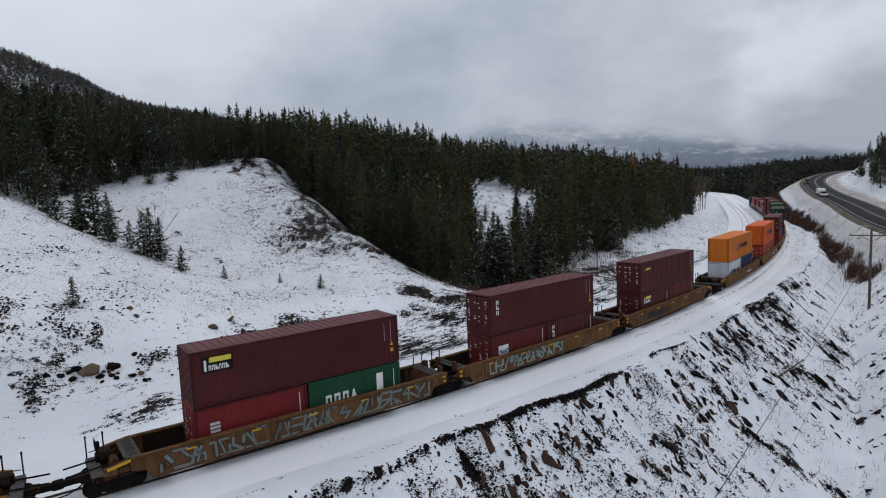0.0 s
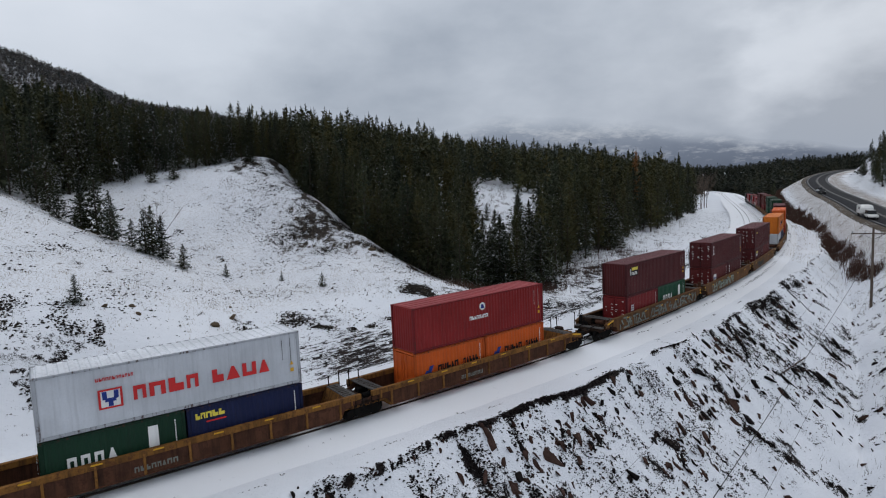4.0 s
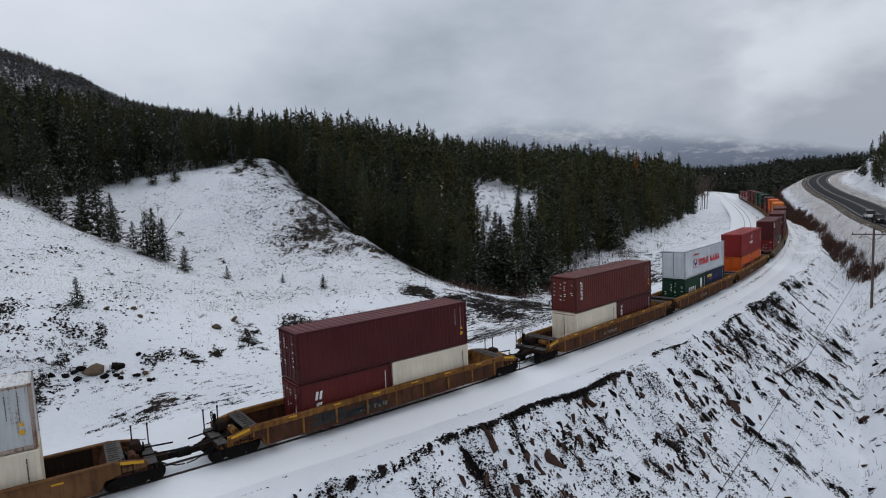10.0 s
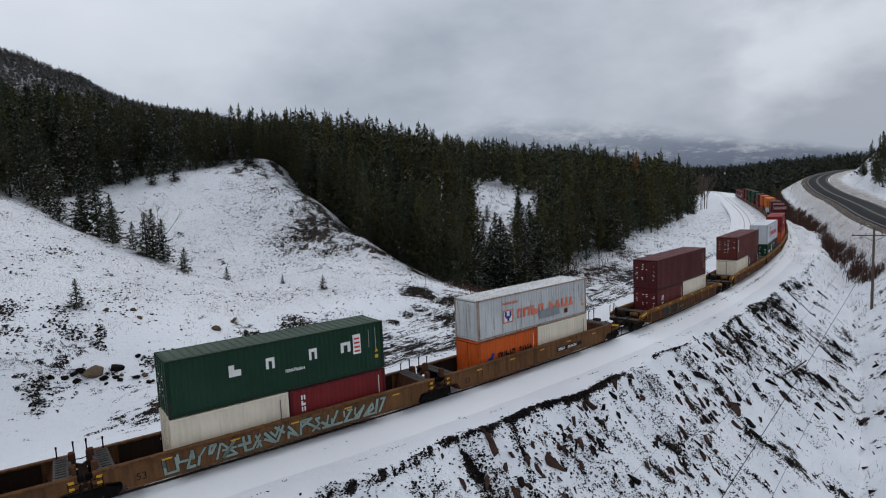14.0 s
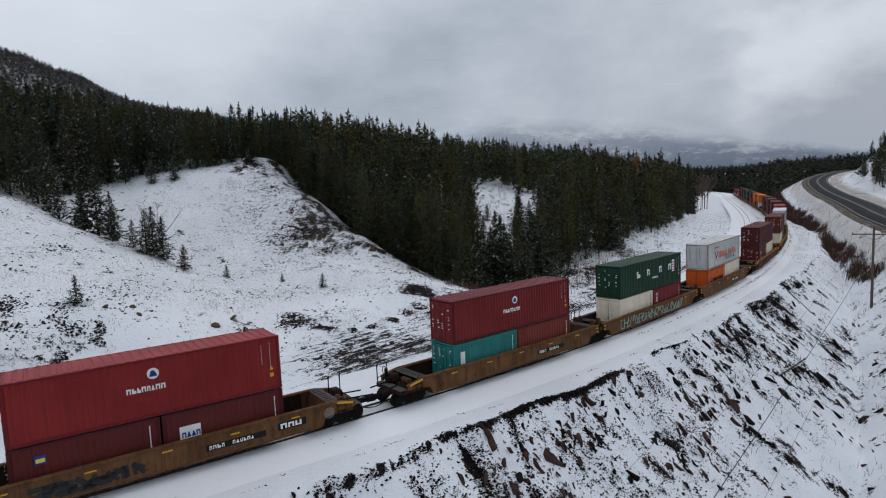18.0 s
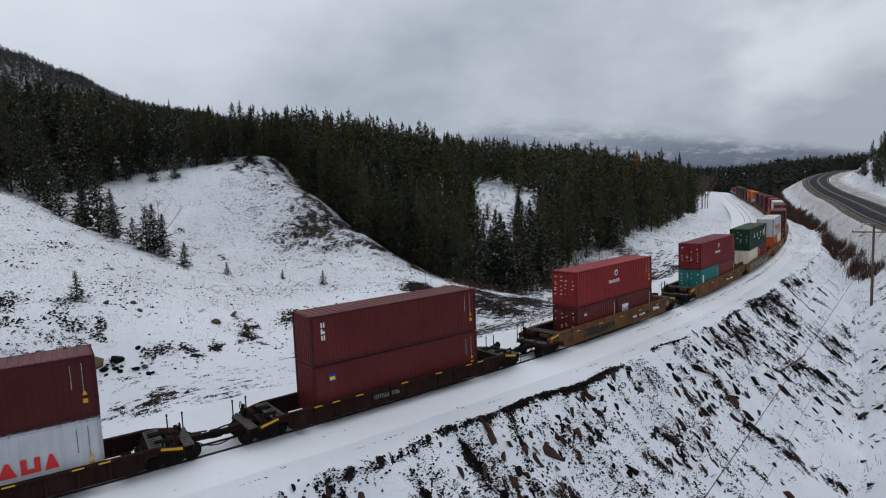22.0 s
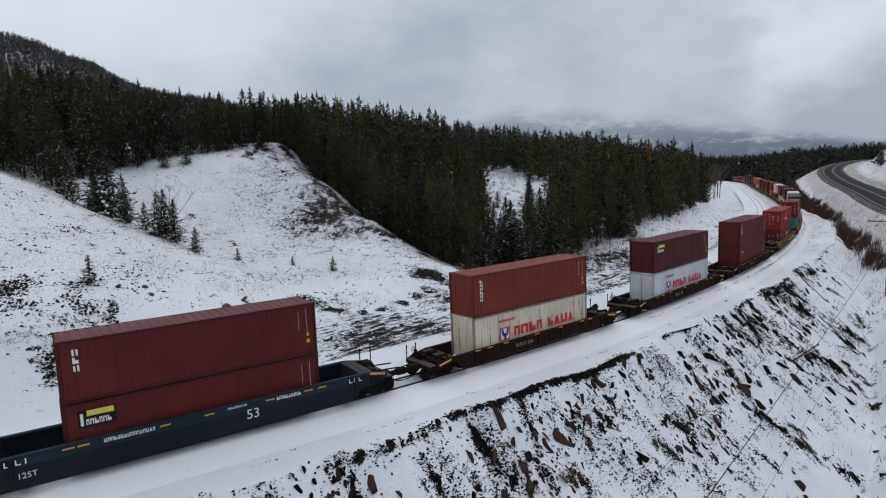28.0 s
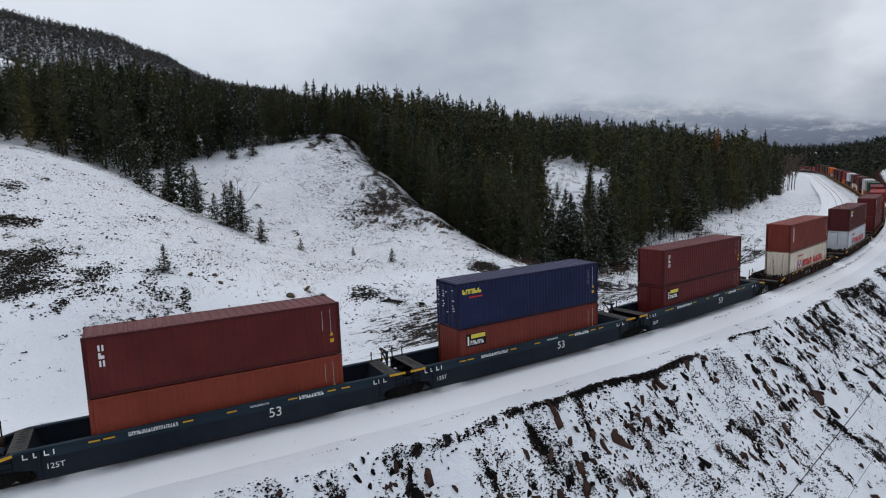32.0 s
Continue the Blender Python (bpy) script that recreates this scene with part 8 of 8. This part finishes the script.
DARK_SLABS = [(24.3, 1.3, 0.6), (15.3, 2.8, 0.8), (17.5, 1.1, 0.6), (26.6, 2.1, 0.6), (26.9, 4.1, 1.0), (29.4, 1.3, 0.5), (37.4, 2.2, 1.4), (41.8, 1.0, 1.3), (45.4, 0.9, 1.4), (50.2, 1.5, 1.3), (50.1, 2.2, 1.2), (38.0, 5.8, 1.1), (37.6, 6.5, 1.1), (33.9, 4.5, 1.0), (39.5, 4.2, 1.0), (46.6, 4.0, 0.7), (45.3, 4.8, 1.1), (51.2, 5.9, 1.1), (52.8, 5.7, 1.3), (55.0, 7.1, 1.3), (54.6, 6.5, 1.0), (55.6, 7.7, 1.1), (43.1, 4.6, 1.0), (66.8, 6.5, 1.6), (50.0, 8.2, 1.3), (51.6, 9.1, 1.1), (39.0, 1.0, 0.8), (61.0, 2.5, 1.3), (56.6, 1.3, 1.3), (57.6, 4.3, 1.4), (63.0, 6.9, 1.5)]
for _i, (_s, _e, _z) in enumerate(BROWN_SLABS):
    slab(_s, _e, _z, "rock", "reddish-brown angular slab on the snowy embankment slope", 300 + _i)
for _i, (_s, _e, _z) in enumerate(DARK_SLABS):
    slab(_s, _e, _z, "rock_dark", "dark angular slab on the snowy embankment slope", 350 + _i)
for _i in range(170):
    _q = random.Random(400 + _i)
    _e = 0.8 + 13 * _q.random() ** 1.4
    slab(-4 + 90 * _q.random() ** 1.15, _e, 0.3 + 0.7 * _q.random() ** 2.2, "rock" if _i % 5 < 2 else "rock_dark", "reddish-brown angular rock on the embankment slope" if _i % 5 < 2 else "dark angular rock on the embankment slope", 400 + _i)
for _i in range(90):
    _q = random.Random(900 + _i)
    slab(_q.uniform(22, 84), _q.uniform(10, 19), 0.25 + 0.7 * _q.random() ** 2, "rock_dark" if _i % 4 else "rock", "dark angular rock half sunk in snow", 900 + _i)


def on_bed_edge(x, y):
    s, v = along(x, y)
    return (np.abs(v - 1.95 - 0.12 * np.sin(s * 0.11)) < 0.2) & (s > -12) & (s < 230) & (wave(x, y, 9, 91) + 0.25 * wave(x, y, 1.5, 92) > 0.4 - 0.65 * step(30, 45, s))


def on_wheel_line(x, y):
    s, v = along(x, y)
    return (np.abs(v - 4.1 - 0.1 * np.sin(s * 0.2)) < 0.055) & (s > -12) & (s < 60) & (wave(x, y, 6, 95) > 0.25) | ((np.abs(v - 3.4) < 0.5) & (s > -10) & (s < 70) & (wave(x, y, 3.5, 96) > 0.62))


_g = scatter(300000, 97, on_wheel_line, -25, 45, 15, 80)
pebble_mass("shoulder_gravel", "thin line of gravel along the snowy shoulder", _g[:, 0], _g[:, 1], 0.035 + 0.1 * np.random.RandomState(9).random_sample(len(_g)) ** 2, "rock_dark", 98)
_g = scatter(260000, 29, on_bed_edge, -25, 125, 15, 225)
pebble_mass("bed_gravel", "line of dark gravel along the track bed", _g[:, 0], _g[:, 1], 0.05 + 0.14 * np.random.RandomState(7).random_sample(len(_g)) ** 2, "rock_dark", 30, 0.26)

# small brown and dark rocks all over the fill
_r = np.random.RandomState(71)
for _nm, _mt, _lb, _n in (("brown_stones", "rock", "reddish-brown broken stones on the snowy embankment", 520), ("black_stones", "rock_dark", "black broken stones on the snowy embankment", 750)):
    _s, _e = -6 + 88 * _r.random_sample(_n) ** 1.2, 0.5 + 15 * _r.random_sample(_n) ** 1.5
    _c = _r.randint(0, 40, _n)
    _s, _e = np.where(_c < 26, 4 + (_c * 7.7) % 60 + _r.normal(0, 1.5, _n), _s), np.where(_c < 26, np.abs(1.6 + (_c * 3.1) % 5 + _r.normal(0, 0.9, _n)), _e)
    _h = np.interp(_s, LS, LH)
    _w = shoulder(_s) + _e
    rock_mass(_nm, _lb, np.column_stack([np.interp(_s, LS, LX) + np.sin(_h) * _w, np.interp(_s, LS, LY) - np.cos(_h) * _w]), 0.16 if _mt == "rock" else 0.12, 0.6 if _mt == "rock" else 0.45, _mt, 72, 2.6, _h - 1.57, 0.8)


def on_cliff(x, y):
    q, _ = off_road(x, y)
    return (q > ROAD_HALF + 9) & (q < 46) & (wave(x, y, 14, 93) + 0.5 * wave(x, y, 5, 94) > 0.05)


_g = scatter(3000, 73, on_cliff, 110, 290, 120, 330)
rock_mass("cliff_rocks", "dark rocks breaking through snow on the road cut", _g, 0.4, 2.4, "rock_dark", 74, 2.0)
_r = random.Random(75)
for _i in range(46):
    _j = _r.randint(40, 100)
    _o = ROAD_HALF + 12 + 30 * _r.random()
    _x, _y = RP[_j, 0] + RT[_j, 1] * _o, RP[_j, 1] - RT[_j, 0] * _o
    if math.hypot(_x, _y) > 150:
        tree(_r.choice((2, 4, 6)), _x, _y, _r.uniform(0.4, 0.8), "dark spruce clinging to the snowy road cut", "trees above the road", "spruce_tree", 0.2)

for _x, _y, _k, _sc in ((150.5, 271.5, 2, 0.62), (147.5, 268.0, 4, 0.5), (153.5, 277.0, 2, 0.5), (192.5, 270.0, 6, 1.0), (196.0, 274.0, 2, 0.75), (188.5, 259.0, 4, 0.7), (178.0, 241.0, 2, 0.8), (175.0, 236.0, 6, 1.0), (181.0, 247.0, 4, 0.85), (171.0, 228.0, 2, 0.8), (184.0, 246.0, 2, 0.9), (176.5, 229.5, 4, 0.9), (155.5, 215.0, 2, 1.0), (158.5, 218.5, 4, 0.9), (161.5, 222.0, 2, 0.9), (152.5, 209.0, 4, 0.95), (165.0, 229.0, 2, 0.8), (177.0, 252.0, 8, 0.65), (180.5, 258.0, 6, 1.0), (174.0, 247.0, 6, 0.9), (157.0, 211.0, 2, 1.0), (160.5, 216.0, 4, 1.0), (150.0, 204.0, 2, 0.9), (163.5, 220.5, 2, 1.0), (168.5, 227.0, 4, 0.95), (148.5, 199.0, 6, 1.1), (172.0, 234.0, 2, 0.95), (154.0, 205.0, 4, 1.0)):
    tree(_k, _x, _y, _sc, "dark spruce beside the snowy highway", "trees above the road", "spruce_tree", 0.2)

# ---------------------------------------------------------------- poles, wires, posts


def power_pole(x, y, top, lean, label):
    z = land_z(x, y)
    t = thing("power_pole", label, "utility pole", m=Matrix.Translation((x, y, z)) @ Euler((0, lean, -0.63)).to_matrix().to_4x4())
    h = top - z
    bm = bmesh.new()
    rod_bm(bm, (0, 0, -0.8), (0, 0, h), 0.19, 0.13, 10)
    part("pole", bm, M["wood_grey"], t)
    bm = bmesh.new()
    box_bm(bm, 0, 0.16, h - 0.95, 4.8, 0.12, 0.14, 0.01)
    part("crossarm", bm, M["wood_grey"], t)
    for x_ in (-2.3, -0.9, 0.9, 2.3):
        bm = bmesh.new()
        rod_bm(bm, (x_, 0.16, h - 0.88), (x_, 0.16, h - 0.65), 0.05, 0.035, 8)
        part("insulator", bm, M["insulator"], t)
    for sg in (-1, 1):
        bm = bmesh.new()
        rod_bm(bm, (sg * 1.2, 0.16, h - 1.0), (0, 0.16, h - 1.75), 0.025, n=5)
        part("brace", bm, M["steel_dark"], t)
    return t


power_pole(56.4, 77.8, 6.9, -0.012, "weathered wooden power pole with one crossarm")


def wire(a, b, sag, r=0.02):
    cu = bpy.data.curves.new("power_wire", "CURVE")
    cu.dimensions, cu.bevel_depth, cu.bevel_resolution = "3D", r, 1
    sp = cu.splines.new("POLY")
    sp.points.add(24)
    for i in range(25):
        t = i / 24
        p = Vector(a).lerp(Vector(b), t)
        sp.points[i].co = (p.x, p.y, p.z - sag * 4 * t * (1 - t), 1)
    ob = new("power_wire", cu)
    cu.materials.append(M["black"])
    tagged(ob, "thin dark overhead wire", "wire", "overhead wires")


for _d, _r in ((-2.3, 0.006), (-0.9, 0.008), (0.9, 0.017), (2.3, 0.006)):
    wire((56.4 + 0.81 * _d, 77.8 - 0.59 * _d, 6.25), (-4.2 + 0.75 * (_d - 0.9), 3.6 - 0.6 * (_d - 0.9), 2.9), 0.7, _r)


def post(x, y, h, name, label, tilt=(0, 0)):
    t = new(name, shared(name, lambda bm: (rod_bm(bm, (0, 0, -0.3), (0, 0, 1.0), 0.05, 0.045, 7), box_bm(bm, 0, 0, 1.0, 0.11, 0.11, 0.02)), M["bark"]))
    t.matrix_basis = Matrix.Translation((x, y, land_z(x, y))) @ Euler((tilt[0], tilt[1], 0)).to_matrix().to_4x4() @ Matrix.Diagonal((1, 1, h, 1))
    return tagged(t, label, "post", "posts")


_b = new("fallen_pole", shared("fallen_pole", lambda bm: (rod_bm(bm, (30.9, 54.9, -5.2), (32.5, 52.8, -2.6), 0.07, 0.05, 8), box_bm(bm, 30.95, 54.85, -5.0, 0.22, 0.22, 0.4, 0.04)), M["wood_grey"]))
tagged(_b, "weathered wooden pole leaning out of the rocky slope", "post")
for _sv in ((92, -14), (100, -13), (110, -15)):
    _p = line_at(*_sv)
    post(_p.x, _p.y, 2.2, "marker_post", "thin wooden marker post in the snow")

# ---------------------------------------------------------------- vehicles on the road


def car(paint_key, label, tall=1.45):
    c = thing("car", label, "car", "cars on the road")
    bm = bmesh.new()
    prism_bm(bm, [(-2.25, 0.35), (-2.3, 0.85), (-1.2, 0.95), (0.9, 0.95), (2.2, 0.8), (2.3, 0.4)], -0.88, 0.88)
    bmesh.ops.bevel(bm, geom=list(bm.edges), offset=0.06, segments=2, affect="EDGES")
    part("body", bm, M[paint_key], c)
    bm = bmesh.new()
    prism_bm(bm, [(-2.1, 0.93), (-1.7, tall), (0.2, tall), (1.05, 0.93)], -0.76, 0.76)
    bmesh.ops.bevel(bm, geom=list(bm.edges), offset=0.05, segments=2, affect="EDGES")
    part("cabin", bm, M["glass_dark"], c)
    bm = bmesh.new()
    box_bm(bm, -0.75, 0, tall + 0.01, 1.8, 1.42, 0.05, 0.02)
    part("roof", bm, M[paint_key], c)
    for x in (-1.4, 1.4):
        for y in (-0.8, 0.8):
            w = shared("car_wheel", lambda bm: rod_bm(bm, (0, -0.11, 0), (0, 0.11, 0), 0.34, n=16), M["rubber"])
            part("wheel", w, None, c, at=Matrix.Translation((x, y, 0.34)))
    for y in (-0.6, 0.6):
        bm = bmesh.new()
        box_bm(bm, 2.25, y, 0.68, 0.1, 0.34, 0.16, 0.03)
        part("headlight", bm, M["white"], c)
    return c


def camper(label):
    """A boxy camper trailer."""
    c = thing("camper_trailer", label, "trailer", "cars on the road")
    bm = bmesh.new()
    prism_bm(bm, [(-3.0, 0.55), (-3.0, 2.1), (-2.7, 2.3), (2.4, 2.3), (3.0, 1.8), (3.0, 0.9), (2.7, 0.55)], -1.1, 1.1)
    bmesh.ops.bevel(bm, geom=list(bm.edges), offset=0.08, segments=2, affect="EDGES")
    part("body", bm, M["white"], c)
    for y in (-1.158, 1.158):
        bm = bmesh.new()
        box_bm(bm, 0.6, y * 0.957, 1.65, 1.5, 0.02, 0.45, 0.005)
        part("window", bm, M["glass_dark"], c)
        w = shared("car_wheel", lambda bm: rod_bm(bm, (0, -0.11, 0), (0, 0.11, 0), 0.34, n=16), M["rubber"])
        for x in (-0.5, 0.35):
            part("wheel", w, None, c, at=Matrix.Translation((x, y * 0.92, 0.34)))
    bm = bmesh.new()
    rod_bm(bm, (2.7, 0, 0.6), (4.2, 0, 0.6), 0.06, n=6)
    part("drawbar", bm, M["black"], c)
    return c


WHITE_ROWS = [(0.0, 244.0), (2.0, 200.0), (3.0, 177.0), (32.0, -460.0)]
DARK_ROWS = [(0.0, 318.0), (2.0, 287.0), (5.5, 226.0), (8.0, 183.0), (11.0, 131.0), (32.0, -240.0)]
CARS = [(car("white", "white car towing a camper down the wet highway", 1.7), WHITE_ROWS), (camper("white camper trailer towed by a car on the highway"), [(t, d + 7.4) for t, d in WHITE_ROWS]), (car("black", "dark car driving down the wet highway"), DARK_ROWS), (car("pale_grey", "pale grey car close behind on the wet highway", 1.7), [(t, d + 8.0) for t, d in DARK_ROWS])]

# ---------------------------------------------------------------- far mountains, a plain backdrop


def build_backdrop():
    az = np.radians(np.arange(-60, 70, 0.25))
    r = 4300.0
    up = np.interp(np.degrees(az), [-60, -4, 1.5, 5.5, 12.5, 18.3, 22.6, 28.1, 31.8, 33.4, 34.9, 45], [260, 300, 430, 530, 520, 440, 380, 290, 225, 195, 170, 120]) + 10 * np.sin(az * 9 + 1) + 12 * np.sin(az * 23) + 9 * np.sin(az * 57 + 2)
    rows = np.linspace(0, 1, 14)
    v = np.concatenate([np.column_stack([np.sin(az) * (r + 300 * t), np.cos(az) * (r + 300 * t), -60 + (up + 60) * t]) for t in rows])
    n = len(az)
    q = np.array([(j * n + i, j * n + i + 1, (j + 1) * n + i + 1, (j + 1) * n + i) for j in range(len(rows) - 1) for i in range(n - 1)])
    k = Mat("far_mountains", 1.0)
    pos = k.position()
    sep = k.n.new("ShaderNodeSeparateXYZ")
    k.l.new(pos, sep.inputs[0])
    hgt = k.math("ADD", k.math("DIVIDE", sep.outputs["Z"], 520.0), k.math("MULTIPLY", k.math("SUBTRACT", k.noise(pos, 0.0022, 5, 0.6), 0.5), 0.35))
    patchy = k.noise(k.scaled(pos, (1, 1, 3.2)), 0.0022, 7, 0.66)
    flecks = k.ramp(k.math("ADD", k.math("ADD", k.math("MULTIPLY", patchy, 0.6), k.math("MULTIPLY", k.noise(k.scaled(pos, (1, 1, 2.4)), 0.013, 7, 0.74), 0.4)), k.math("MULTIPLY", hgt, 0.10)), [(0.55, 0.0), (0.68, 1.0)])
    # distance haze is put into this glowing colour: bluer low, paler with height
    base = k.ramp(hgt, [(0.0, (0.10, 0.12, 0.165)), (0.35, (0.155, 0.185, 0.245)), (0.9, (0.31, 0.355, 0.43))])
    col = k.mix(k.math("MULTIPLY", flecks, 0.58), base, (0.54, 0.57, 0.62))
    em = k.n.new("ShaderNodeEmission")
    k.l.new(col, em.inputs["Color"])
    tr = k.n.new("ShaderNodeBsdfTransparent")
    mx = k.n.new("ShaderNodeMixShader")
    # mist over the ridge is made by fading the strip out upwards
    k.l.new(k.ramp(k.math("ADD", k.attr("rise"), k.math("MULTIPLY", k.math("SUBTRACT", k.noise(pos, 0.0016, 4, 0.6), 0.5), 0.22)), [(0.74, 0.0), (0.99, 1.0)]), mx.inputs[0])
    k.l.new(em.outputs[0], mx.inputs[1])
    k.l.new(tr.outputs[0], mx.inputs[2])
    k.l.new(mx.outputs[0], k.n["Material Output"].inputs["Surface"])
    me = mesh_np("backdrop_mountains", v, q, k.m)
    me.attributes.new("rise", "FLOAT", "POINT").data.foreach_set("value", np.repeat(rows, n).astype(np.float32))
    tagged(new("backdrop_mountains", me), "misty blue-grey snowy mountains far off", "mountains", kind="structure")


build_backdrop()

# ---------------------------------------------------------------- what moves
SPEED_T = [0, 2, 4, 6, 8, 10, 12, 14, 16, 18, 20, 22, 24, 26, 28, 30, 32]
SPEED_S = [-213.25, -194.63, -176.27, -157.92, -139.43, -120.78, -102.08, -83.48, -64.86, -46.36, -27.92, -9.32, 9.33, 28.07, 46.81, 65.55, 84.13]


def motions():
    """The train rolls along the line, cars drive down the road."""
    times = np.arange(0, 32.5, 1.0)
    gone = np.interp(times, SPEED_T, SPEED_S)
    gone = gone * 0.5 + (np.polyval(np.polyfit(SPEED_T, SPEED_S, 3), times)) * 0.5
    for ob, s, local in MOVING:
        walk(ob, [(float(t), line_pose(s + g) @ local) for t, g in zip(times, gone)])
    total = np.concatenate([[0], np.cumsum(np.linalg.norm(np.diff(RP[:, :2], axis=0), axis=1))])
    for ob, rows in CARS:
        out = []
        for t in np.arange(0, 32.5, 1.0):
            d = float(np.interp(t, [a for a, _ in rows], [b for _, b in rows]))
            dd = max(d, 12.0)
            p = [float(np.interp(dd, total, RP[:, i])) for i in range(3)]
            a = [float(np.interp(dd, total, RT[:, i])) for i in range(2)]
            h = math.atan2(-a[1], -a[0])
            side = 2.6
            x, y = p[0] + math.cos(h - 1.5708) * side, p[1] + math.sin(h - 1.5708) * side
            over = min(0.0, d - 12.0)
            out.append((float(t), pose(x - math.cos(h) * over, y - math.sin(h) * over, p[2] + 0.05, 0, 0, math.degrees(h))))
        walk(ob, out)


motions()
